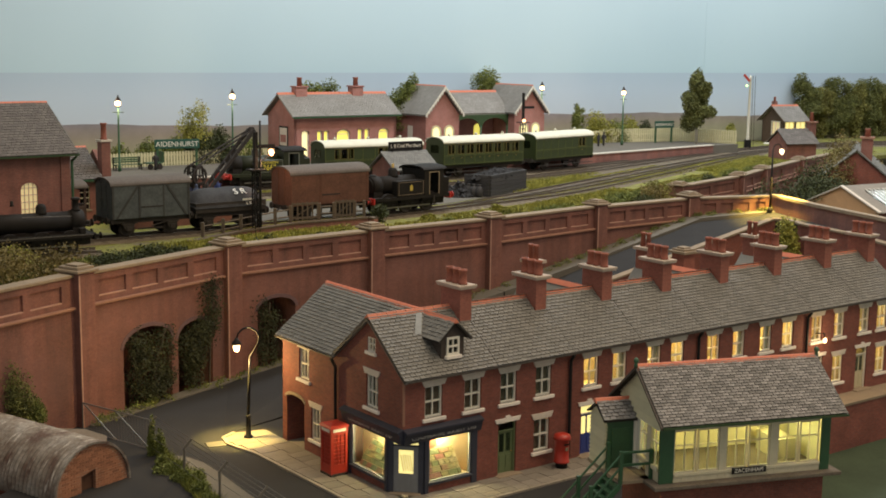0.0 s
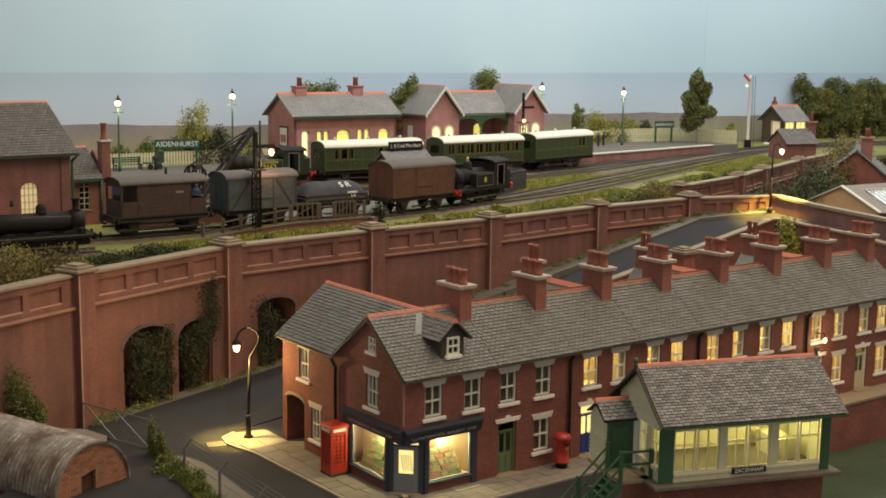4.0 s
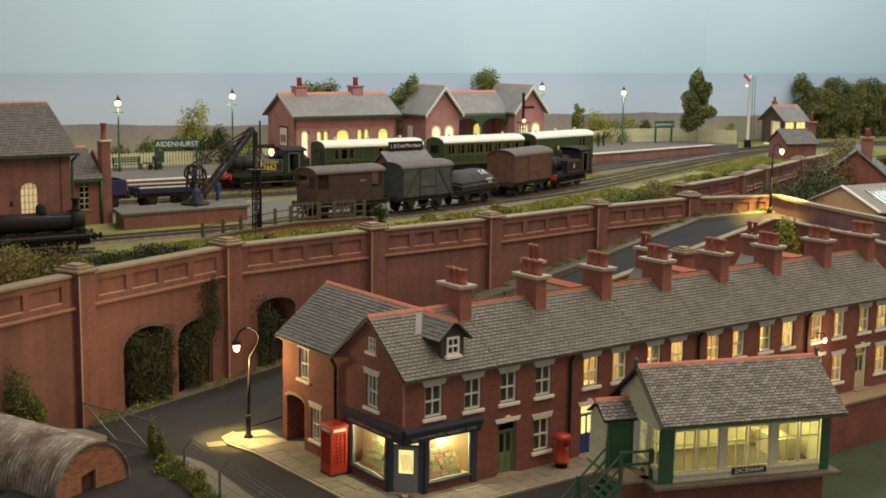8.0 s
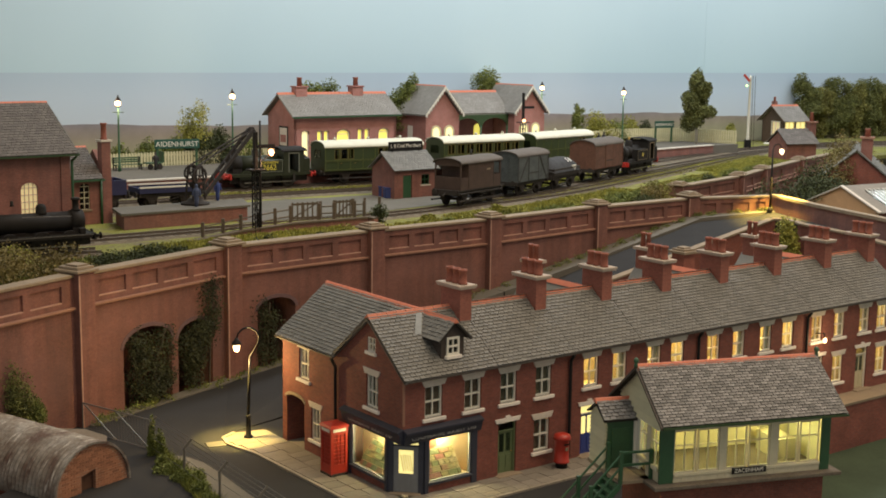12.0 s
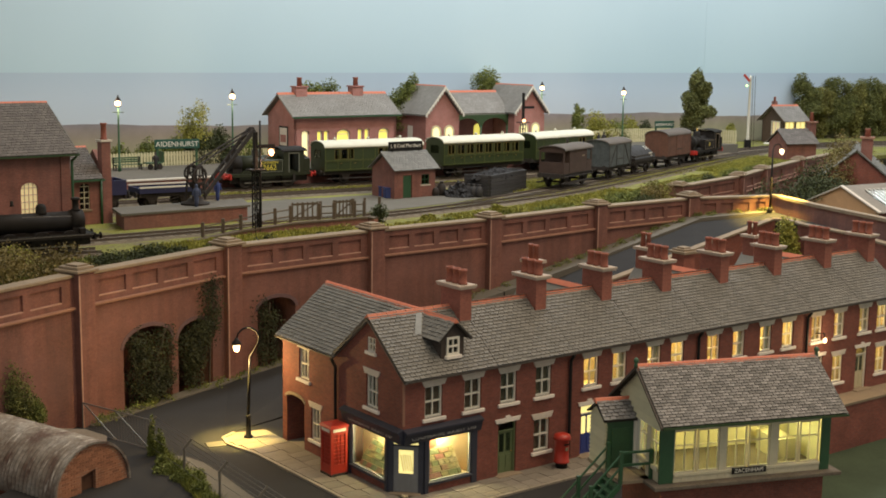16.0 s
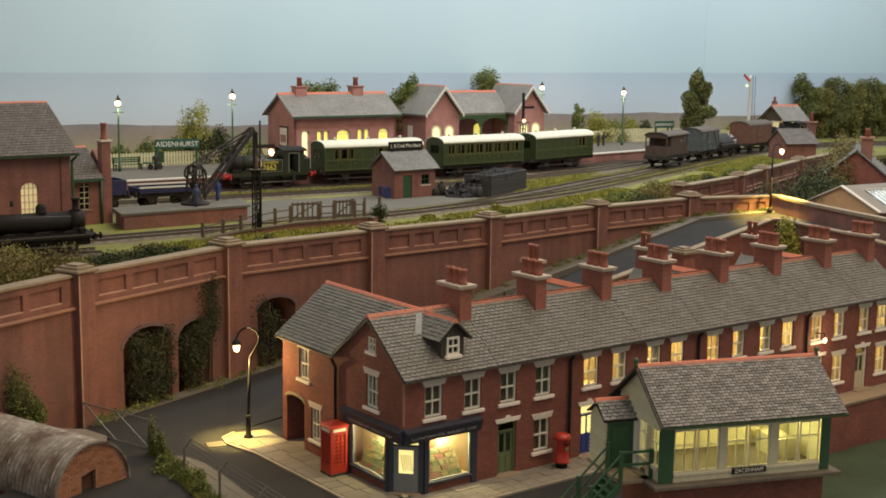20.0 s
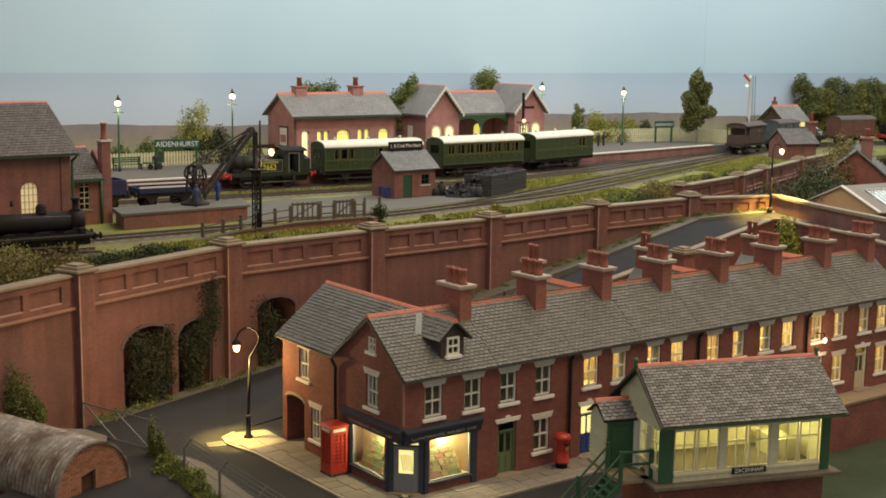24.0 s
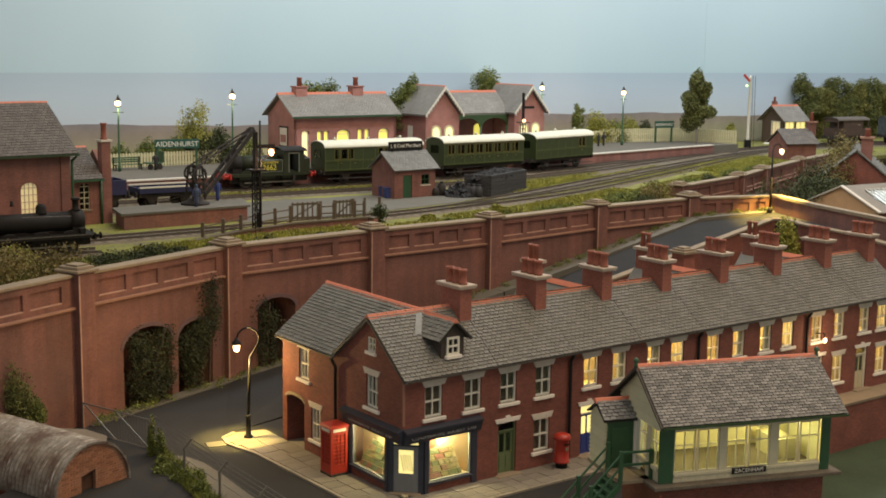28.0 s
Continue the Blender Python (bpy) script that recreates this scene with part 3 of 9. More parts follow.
def house(x0, x1, uppers, lower, door, lit, seed, stack):
    h = thing("terraced_house", *terrace_xy(x0, 0), 0, TR, "red brick terraced house with slate roof and white window surrounds", "house", "terrace houses")
    w = x1 - x0
    holes = [(u - x0, u - x0 + 0.85, 3.08, 4.36) for u in uppers]
    if lower:
        holes.append((lower - x0, lower - x0 + 0.85, 0.72, 2.12))
    if door:
        holes.append((door[0] - x0, door[0] - x0 + 0.95, 0.0, 2.28))
    bm = bmesh.new()
    wall_with_holes(bm, 0, w, 0, 4.86, 0, 0.25, holes)
    part("front_wall", bm, M["brick"], h)
    part("back_wall", B(0, w, 4.4, 4.65, 0, 4.86), M["brick"], h)
    part("party_wall", B(0.0, 0.12, 0.25, 4.4, 0, 4.86), M["room"], h)
    part("party_wall", B(w - 0.12, w, 0.25, 4.4, 0, 4.86), M["room"], h)
    part("partition", B(0.12, w - 0.12, 1.9, 2.0, 0.02, 4.8), M["room"], h)
    part("upper_floor", B(0.12, w - 0.12, 0.25, 1.9, 2.55, 2.7), M["room"], h)
    rf_ = part("roof", roof_body(0, w, FRONT[0], FRONT[1], BACK[0]), M["slate"], h)
    if seed < 5:
        slate_parts(rf_, 0, w, FRONT[0], FRONT[1], 0.25, 0.168, 0.03, M["slate"], seed)
    else:
        tagged(part("slating", slates(0, w, FRONT[0], FRONT[1], 0.25, 0.168, 0.03, seed), M["slate"], rf_), kind="stuff")
    tagged(part("slating", slates(0, w, BACK[0], BACK[1], 0.26, 0.3, 0.02, seed + 50), M["slate"], h), kind="stuff")
    ridge_tiles(h, 0, w)
    part("gutter", B(0, w, -0.33, -0.25, 4.69, 4.74), M["gutter_iron"], h)
    for i, u in enumerate(uppers):
        sash(h, u - x0, 0.85, 3.08, 4.36, 0, lit[0] > 0, curtain=(seed + i) % 2 == 0)
    if lower:
        sash(h, lower - x0, 0.85, 0.72, 2.12, 0, lit[1] > 0)
    if door:
        panel_door(h, door[0] - x0, 0.95, 2.28, 0, M[door[1]], door[2])
    if stack:
        chimney(h, stack - x0, RIDGE_Y - 0.1, 6.2, 3)
    for k, z in ((0, 4.2), (1, 2.3)):
        if lit[k]:
            bulb(h, w * 0.5, 1.2, z, lit[k])
    return h


def bulb(h, x, y, z, watts, colour=(1.0, 0.70, 0.27)):
    part("room_bulb", T([(0.02, -0.08), (0.07, -0.03), (0.07, 0.03), (0.02, 0.08)], x, y, z, 8), M["bulb"], h, "glowing bulb")
    p = h.matrix_basis @ (Vector((x, y, z - 0.25)) * U)
    return point_lamp("room_lamp", p.x / U, p.y / U, p.z / U, watts, colour, 0.12)


HOUSES = [
    (4.35, 8.46, (4.75, 6.62), 6.58, (4.68, "door_green", "sage green panelled front door"), (0, 0), 8.15),
    (8.46, 12.38, (9.3, 10.98), 11.0, (9.2, "door_blue", "blue front door with lit glass"), (0.016, 0.012), 12.0),
    (12.38, 16.3, (13.1, 14.6), 14.8, (13.0, "door_green", "green panelled front door"), (0.018, 0), 15.8),
    (16.3, 20.22, (17.0, 18.75), 18.8, (17.0, "door_blue", "blue panelled front door"), (0.022, 0.01), 19.75),
    (20.22, 24.14, (20.7, 22.35), 22.5, (20.9, "door_green", "green panelled front door"), (0.024, 0.01), 23.7),
    (24.14, 28.06, (24.6, 26.4), 26.45, (24.7, "door_blue", "blue panelled front door"), (0.014, 0.012), 27.7),
    (28.06, 32.0, (28.5, 30.0), 30.1, (28.4, "door_cream", "cream panelled front door"), (0.014, 0.013), 31.4),
]
M["door_cream"] = plain("cream_door_paint", (0.55, 0.48, 0.30), 0.5, 0.1, 3)
for i, hs in enumerate(HOUSES):
    house(*hs[:6], i, hs[6])

for i, x in enumerate((8.46, 16.3, 24.14)):
    bm = bmesh.new()
    tube(bm, [(0, -0.3, 4.66), (0, -0.1, 4.4), (0, -0.1, 0.2)], 0.07)
    dp = part("drainpipe", bm, M["black"], None, "black cast iron drainpipe on the terrace front")
    dp.matrix_basis = pose(*[v * U for v in terrace_xy(x, 0)], 0, 0, 0, TR)
    tagged(dp, category="drainpipe", group="drainpipes")

# the corner shop
shop = thing("corner_shop", TX, TY, 0, TR, "red brick corner shop with lit windows and dark blue fascia", "shop")
bm = bmesh.new()
wall_with_holes(bm, 0.0, 4.35, 2.3, 4.86, 0, 0.25, [(1.0, 1.85, 3.08, 4.36), (2.92, 3.77, 3.08, 4.36)])
box(bm, 3.5, 4.35, 0, 0.25, 0, 2.3)
box(bm, 1.1, 3.5, 0.02, 0.25, 0, 0.35)
part("front_wall", bm, M["brick"], shop)
for x in (1.0, 2.92):
    sash(shop, x, 0.85, 3.08, 4.36)


def side(bm):
    """Turns a wall built along x (outer face at y = 0) onto the gable side: x becomes the way back."""
    bm.transform(Matrix(((0, 1, 0, 0), (1, 0, 0, 0), (0, 0, 1, 0), (0, 0, 0, 1))))
    bmesh.ops.reverse_faces(bm, faces=bm.faces[:])
    return bm


bm = bmesh.new()
wall_with_holes(bm, 0.25, 4.65, 2.3, 4.86, 0, 0.25, [(1.75, 2.6, 3.16, 4.5)])
prism(bm, [(0.0, 4.86), (1.95, 4.86), (1.95, 6.3), (1.75, 6.28)], 0, 0.25, "y")
prism(bm, [(2.5, 4.86), (4.65, 4.86), (2.75, 6.4), (2.5, 6.6)], 0, 0.25, "y")
prism(bm, [(1.95, 4.86), (2.5, 4.86), (2.5, 5.42), (1.95, 5.42)], 0, 0.25, "y")
prism(bm, [(1.95, 6.0), (2.5, 6.0), (2.5, 6.6), (2.31, 6.72), (1.95, 6.42)], 0, 0.25, "y")
box(bm, 3.9, 4.65, 0, 0.25, 0, 2.3)
box(bm, 1.1, 3.9, 0.02, 0.25, 0, 0.35)
part("gable_wall", side(bm), M["brick"], shop)
bm = bmesh.new()
wall_with_holes(bm, 4.65, 9.27, 0, 4.86, 0, 0.25, [(7.0, 7.85, 3.16, 4.5), (6.05, 6.85, 0.7, 2.1), (7.4, 8.9, 0, 2.35)])
part("wing_wall", side(bm), M["brick"], shop)
part("wing_back_wall", P([(0.25, 0), (4.7, 0), (4.7, 4.7), (2.373, 6.6), (0.25, 4.8)], 9.02, 9.27, "y"), M["brick"], shop)
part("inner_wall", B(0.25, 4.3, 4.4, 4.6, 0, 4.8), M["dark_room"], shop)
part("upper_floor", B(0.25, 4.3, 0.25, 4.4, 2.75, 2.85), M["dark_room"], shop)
part("inner_partition", B(4.25, 4.35, 0.25, 4.4, 0, 4.8), M["room"], shop)


def side_sash(x, w, z0, z1, parent=shop):
    for o in [sash(parent, x, w, z0, z1, bars=3)]:
        for q in (o, *o.children_recursive):
            q.data.transform(Matrix(((0, 1, 0, 0), (1, 0, 0, 0), (0, 0, 1, 0), (0, 0, 0, 1))))
            q.data.flip_normals()
    return o


side_sash(1.75, 0.85, 3.16, 4.5)
side_sash(7.0, 0.85, 3.16, 4.5)
side_sash(6.05, 0.8, 0.7, 2.1)
# small arched attic window
o = part("attic_window", side(B(2.0, 2.45, 0.1, 0.18, 5.46, 5.98)), M["glass_dark"], shop)
bm = bmesh.new()
for a, b_, c, d in ((1.95, 2.02, 5.42, 6.0), (2.43, 2.5, 5.42, 6.0), (2.2, 2.25, 5.42, 6.0), (1.95, 2.5, 5.42, 5.48), (1.95, 2.5, 5.7, 5.74), (1.95, 2.5, 5.95, 6.02)):
    box(bm, a, b_, 0.02, 0.1, c, d)
part("frame", side(bm), M["white"], o)
part("sill", side(B(1.85, 2.6, -0.08, 0.1, 5.3, 5.42)), M["stone_white"], o)
# passage arch in the wing
bm = P(arc(8.15, 2.1, 0.75, 180, 0, 10, 0.18) + [(8.9, 2.4), (7.4, 2.4)], 0.0, 0.24, "y")
part("arch_spandrel", side(bm), M["brick"], shop)
bm = bmesh.new()
inn, out = arc(8.15, 2.1, 0.75, 180, 0, 10, 0.18), arc(8.15, 2.1, 0.88, 180, 0, 10, 0.32)
for i in range(10):
    prism(bm, [inn[i], inn[i + 1], out[i + 1], out[i]], -0.05, 0.0, "y")
part("arch_stone", side(bm), M["stone"], shop)
part("passage_wall", B(2.2, 2.3, 7.3, 9.02, 0, 2.6), M["brick"], shop)
part("passage_floor", B(0.02, 2.2, 7.3, 9.02, 0.0, 0.06), M["paving"], shop)
part("passage_wall", B(0.25, 2.2, 8.9, 9.0, 0.06, 2.6), M["brick"], shop)

# roof: main gable along the terrace and the wing behind
shop_roof = part("roof", roof_body(-0.18, 4.35, FRONT[0], FRONT[1], BACK[0]), M["slate"], shop)
slate_parts(shop_roof, -0.18, 4.35, FRONT[0], FRONT[1], 0.25, 0.168, 0.03, M["slate"], 77)
tagged(part("slating", slates(-0.18, 4.35, BACK[0], BACK[1], 0.26, 0.19, 0.02, 78), M["slate"], shop), kind="stuff")
ridge_tiles(shop, -0.18, 4.35)
WING_X = 2.373
def wing(bm):
    return side(bm)


wing_roof = part("wing_roof", wing(roof_body(4.72, 9.45, (-0.22, 4.78), (WING_X, RIDGE_Z), (4.95, 4.78))), M["slate"], shop)
part("wing_roof", wing(roof_body(RIDGE_Y, 4.72, (0.3, 5.1), (WING_X, RIDGE_Z), (4.4, 5.1))), M["slate"], shop)
slate_parts(wing_roof, RIDGE_Y, 9.45, (-0.22, 4.78), (WING_X, RIDGE_Z), 0.25, 0.168, 0.03, M["slate"], 79, True, lambda o: o.x > 4.7 or o.z > RIDGE_Z - (o.x - RIDGE_Y) * 0.78 - 0.05)
tagged(part("slating", wing(slates(RIDGE_Y, 9.45, (4.95, 4.78), (WING_X, RIDGE_Z), 0.26, 0.3, 0.02, 80)), M["slate"], shop), kind="stuff")
n = 16
first = None
for i in range(n):
    y0 = RIDGE_Y + (9.45 - RIDGE_Y) * i / n
    poly = [(WING_X - 0.2, RIDGE_Z - 0.13), (WING_X - 0.05, RIDGE_Z + 0.05), (WING_X, RIDGE_Z + 0.08), (WING_X + 0.05, RIDGE_Z + 0.05), (WING_X + 0.2, RIDGE_Z - 0.13), (WING_X, RIDGE_Z - 0.02)]
    if first is None:
        first = part("ridge_tile", P(poly, 0.01, (9.45 - RIDGE_Y) / n - 0.01, "y"), M["ridge"], shop)
        first.location.y = y0 * U
    else:
        again(first, "ridge_tile", shop, 0, y0, 0)
part("barge_board", P([(-0.28, 4.68), (-0.28, 4.74), (RIDGE_Y, RIDGE_Z - 0.04), (4.9, 4.74), (4.9, 4.68), (RIDGE_Y, RIDGE_Z - 0.11)], -0.18, -0.1, "x"), M["gutter_iron"], shop)
part("gutter", B(0, 4.35, -0.33, -0.25, 4.69, 4.74), M["gutter_iron"], shop)
part("wing_gutter", B(-0.3, -0.22, 4.7, 9.4, 4.69, 4.74), M["gutter_iron"], shop)
bm = bmesh.new()
tube(bm, [(-0.3, 4.75, 4.66), (-0.1, 4.75, 4.3), (-0.1, 4.72, 0.2)], 0.07)
part("drainpipe", bm, M["black"], shop)
chimney(shop, 4.12, RIDGE_Y - 0.1, 6.2, 3)


# dormer on the front slope
M["dormer_board"] = plain("dark_weathered_boards", (0.06, 0.046, 0.038), 0.85, 0.35, 3)
dm = part("dormer", B(2.36, 3.3, 0.42, 0.5, 5.2, 5.95), M["dormer_board"], shop, "dark boarded attic dormer")
part("cheek", P([(0.5, 5.1), (0.5, 5.95), (1.45, 5.95)], 2.36, 2.42, "x"), M["dormer_board"], dm)
part("cheek", P([(0.5, 5.1), (0.5, 5.95), (1.45, 5.95)], 3.24, 3.3, "x"), M["dormer_board"], dm)
part("gable_front", P([(2.36, 5.95), (3.3, 5.95), (2.83, 6.42)], 0.42, 0.5, "y"), M["dormer_board"], dm)
for sgn in (-1, 1):
    bm = slates(0.22, 2.3, (-0.66, 0.0), (0.0, 0.62), 0.2, 0.15, 0.02, 5 + sgn)
    bm.transform(Matrix(((0, sgn, 0, 2.83), (1, 0, 0, 0), (0, 0, 1, 5.86), (0, 0, 0, 1))))
    bmesh.ops.recalc_face_normals(bm, faces=bm.faces[:])
    tagged(part("slating", bm, M["slate"], dm), kind="stuff")
    part("roof_board", P([(2.83, 6.46), (2.83 + sgn * 0.68, 5.84), (2.83 + sgn * 0.68, 5.78), (2.83, 6.4)], 0.24, 2.3, "y"), M["iron"], dm)
for i in range(5):
    part("ridge_tile", P([(2.72, 6.42), (2.83, 6.56), (2.94, 6.42)], 0.22 + i * 0.42, 0.22 + (i + 1) * 0.42 - 0.012, "y"), M["ridge"], dm)
w_ = part("window", sash_frame(2.56, 0.52, 5.3, 5.92, 0.28, 2), M["white"], dm, "small white sash")
part("pane", B(2.6, 3.04, 0.415, 0.418, 5.34, 5.88), M["glass_dark"], w_)
part("sill", B(2.5, 3.14, 0.28, 0.46, 5.2, 5.3), M["stone_white"], w_)

mid_ = Vector((2.83, 0.46, 5.25)) * U
dm.matrix_basis = Matrix.Translation(Vector((-0.34, -0.15, 0.06)) * U) @ Matrix.Translation(mid_) @ Matrix.Scale(1.17, 4) @ Matrix.Translation(-mid_)
lead = bmesh.new()
up_ = Vector((0, 2.59, 2.06)).normalized()
nn = Vector((0, -2.06, 2.59)).normalized() * 0.07
for a, b_ in ((0.62, 0.78), (0.78, 0.93)):
    p0, p1 = Vector((0, -0.28, 4.78)) + up_ * 3.31 * a, Vector((0, -0.28, 4.78)) + up_ * 3.31 * b_
    xa, xb = 1.42 + (a - 0.62) * 1.9, 1.42 + (b_ - 0.62) * 1.9
    quads(lead, [p0 + nn + Vector((xa, 0, 0)), p0 + nn + Vector((xa + 0.3, 0, 0)), p1 + nn + Vector((xb + 0.3, 0, 0)), p1 + nn + Vector((xb, 0, 0)), p0 + Vector((xa, 0, 0)), p0 + Vector((xa + 0.3, 0, 0)), p1 + Vector((xb + 0.3, 0, 0)), p1 + Vector((xb, 0, 0))], [(0, 1, 2, 3), (4, 7, 6, 5), (0, 4, 5, 1), (2, 6, 7, 3), (1, 5, 6, 2), (0, 3, 7, 4)])
part("flashing", lead, M["lead"], shop, "grey lead flashing")

# shopfront: blue-grey pilasters, fascia round the corner, angled door, two display windows
M["shop_blue"] = plain("shopfront_blue", (0.035, 0.04, 0.06), 0.5, 0.25, 3, relief=0.1)
M["shop_grey"] = plain("shop_door_grey", (0.20, 0.21, 0.22), 0.55, 0.12, 3, relief=0.1)
M["letter"] = plain("dull_gilt_letters", (0.34, 0.33, 0.32), 0.6, 0.1, 4)
M["display"] = plain("shop_display_cloth", (0.62, 0.52, 0.3), 0.8, 0.1, 2)


def fascia(length):
    """Moulded board along x, slanting out to the top."""
    return P([(0.0, 2.22), (-0.1, 2.22), (-0.2, 2.62), (-0.27, 2.64), (-0.27, 2.72), (0.0, 2.82)], -0.02, length, "x")


f1 = part("fascia", fascia(3.72), M["blue"], shop, "dark blue fascia with faint lettering")
bm = fascia(4.2)
side(bm)
f2 = part("fascia", bm, M["blue"], shop, "dark blue fascia with faint lettering")


def lettering(text, size, mat, name="lettering"):
    cu = bpy.data.curves.new(name, "FONT")
    cu.body, cu.size, cu.extrude, cu.align_x, cu.align_y = text, size * U, 0.006 * U, "CENTER", "CENTER"
    tmp = new(name, cu)
    me = bpy.data.meshes.new_from_object(tmp)
    bpy.data.objects.remove(tmp)
    me.materials.append(mat)
    return me


lt = new("fascia_letters", lettering("CO-OPERATIVE  SOCIETY  LTD", 0.225, M["letter"]))
lt.parent = f1
lt.matrix_basis = pose(1.85 * U, -0.158 * U, 2.42 * U, 76.0, 0, 0)
lt = new("fascia_letters", lettering("CO-OPERATIVE  SOCIETY  LTD", 0.225, M["letter"]))
lt.parent = f2
lt.matrix_basis = pose(-0.158 * U, 2.1 * U, 2.42 * U, 76.0, 0, -90)
for x0, x1 in ((1.0, 1.2), (3.3, 3.58)):
    part("pilaster", B(x0, x1, -0.06, 0.2, 0, 2.3, 0.02), M["shop_blue"], shop)
    part("pilaster", side(B(x0 + (0.37 if x0 > 3 else 0), x1 + (0.37 if x0 > 3 else 0), -0.06, 0.2, 0, 2.3, 0.02)), M["shop_blue"], shop)
for turn_, lng in ((0, 3.3), (1, 3.67)):
    def place(bm_):
        return side(bm_) if turn_ else bm_
    dw = part("display_window", place(wall_with_holes(bmesh.new(), 1.2, lng, 0.35, 2.3, 0.02, 0.12, [(1.28, lng - 0.08, 0.52, 2.2)])), M["shop_grey"], shop, "lit shop window")
    part("pane", place(B(1.28, lng - 0.08, 0.06, 0.065, 0.52, 2.2)), M["glass"], dw)
    part("sill", place(B(1.15, lng + 0.05, -0.1, 0.1, 0.38, 0.48)), M["shop_blue"], dw)
    part("display_floor", place(B(1.25, lng - 0.05, 0.13, 1.0, 0.4, 0.5)), M["display"], dw)
    rnd = random.Random(4 + turn_)
    st = part("display_stand", place(P([(0.2, 0.5), (0.95, 0.5), (0.95, 1.42), (0.82, 1.48)], 1.3, lng - 0.3, "x")), M["display"], dw, "sloping display of muted packets")
    cols = [(0.27, 0.12, 0.08), (0.19, 0.21, 0.09), (0.29, 0.25, 0.11), (0.15, 0.19, 0.10), (0.34, 0.29, 0.16), (0.27, 0.16, 0.09)]
    slope_, face_ = Vector((0.62, 0.98)), Vector((-0.845, 0.535))
    for rr in range(5):
        x = 1.33
        while x < lng - 0.45:
            wd = min(rnd.uniform(0.26, 0.5), lng - 0.32 - x)
            nm = "packet_%d" % rnd.randrange(6)
            if nm not in M:
                M[nm] = plain("printed_" + nm, cols[int(nm[-1])], 0.6, 0.6, 9, 22)
            p0, p1 = Vector((0.2, 0.5)) + slope_ * (rr / 5 + 0.012), Vector((0.2, 0.5)) + slope_ * ((rr + 1) / 5 - 0.012)
            up_face = face_ * rnd.uniform(0.02, 0.06)
            part("grocery_packet", place(P([tuple(p0), tuple(p1), tuple(p1 + up_face), tuple(p0 + up_face)], x, x + wd - 0.02, "x")), M[nm], st)
            x += wd
    part("display_card", place(B(1.6, 2.3, 0.98, 1.0, 1.5, 2.0)), M["ridge"], dw)
part("display_back", B(1.1, 4.25, 1.05, 1.1, 0.1, 2.75), M["cream_wall"], shop)
part("display_back", side(B(1.1, 4.4, 1.05, 1.1, 0.1, 2.75)), M["cream_wall"], shop)
part("shop_floor", B(0.2, 4.25, 0.2, 4.4, 0.0, 0.08), M["room"], shop)
# angled door
ang_door = Matrix.Translation((1.0, 0.0, 0)) @ Matrix.Rotation(radians(135), 4, "Z")


def angled(bm_):
    bm_.transform(ang_door)
    return bm_


dr = part("shop_door", angled(wall_with_holes(bmesh.new(), 0.22, 1.2, 0.1, 1.95, -0.05, 0.03, [(0.42, 1.0, 0.85, 1.8)])), M["shop_grey"], shop, "grey boarded shop door with lit glass")
part("door_glass", angled(B(0.42, 1.0, -0.015, -0.01, 0.85, 1.8)), M["lit_pane"], dr)
for i in range(5):
    a = 0.43 + 0.09 * i
    part("blind_slat", angled(P([(a, 0.95), (a + 0.03, 0.95), (a + 0.15, 1.6), (a + 0.12, 1.6)], -0.008, -0.003, "y")), M["display"], dr)
part("blind", angled(B(0.44, 0.98, -0.06, -0.055, 1.62, 1.78)), M["display"], dr)
for x in (0.32, 0.55, 0.78, 1.0):
    part("board", angled(B(x, x + 0.16, 0.03, 0.045, 0.14, 0.78)), M["shop_grey"], dr)
part("transom", angled(wall_with_holes(bmesh.new(), 0.1, 1.32, 1.95, 2.35, -0.05, 0.04, [(0.2, 1.22, 2.02, 2.25)])), M["shop_blue"], shop)
part("transom_light", angled(B(0.2, 1.22, -0.01, -0.005, 2.02, 2.25)), M["lit_pane"], shop)
part("door_post", angled(B(0.02, 0.22, -0.08, 0.06, 0, 2.3)), M["shop_blue"], shop)
part("door_post", angled(B(1.2, 1.4, -0.08, 0.06, 0, 2.3)), M["shop_blue"], shop)
part("doorstep", angled(B(0.1, 1.35, -0.1, 0.28, 0.0, 0.1, 0.02)), M["stone"], shop)
part("corner_bracket", P([(0.0, 0.0), (1.05, 0.0), (0.0, 1.05)], 2.2, 2.3, "z"), M["shop_blue"], shop)
part("corner_quoin", B(-0.012, 0.06, -0.012, 0.06, 2.95, 4.8), M["stone_red"], shop)
bulb(shop, 2.4, 0.8, 2.4, 0.05, (1.0, 0.80, 0.42))
bulb(shop, 0.8, 2.5, 2.4, 0.042, (1.0, 0.80, 0.42))

# ---- street level ----
def tpoly(pts):
    return [terrace_xy(*p) for p in pts]


slab("street", tpoly([(-26, -8.0), (-9, -7.0), (13.5, -6.0), (13.5, -1.6), (9, -1.6), (-1.2, -1.7), (-1.2, 9.35), (5.2, 9.35), (5.2, 14.5), (-1.0, 15.5), (-3, 16.5), (-14, 8)]), -2.3, 0.0, M["tarmac"], "dark tarmac village street")
PAVE = tpoly([(-1.75, -1.0), (-1.2, -1.65), (-0.4, -1.85), (11.0, -1.75), (15.0, -1.25), (34, -1.0), (34, 0.0), (0.0, 0.0), (0.0, 11.0), (-1.35, 11.3), (-2.1, 10.9), (-2.35, 10.0), (-1.95, 8.0)])
slab("pavement", PAVE, -2.3, 0.035, M["stone"], "pale flagged pavement round the corner shop")
# flagstones, each one a piece
pav = bpy.data.objects["pavement"]
rnd = random.Random(9)


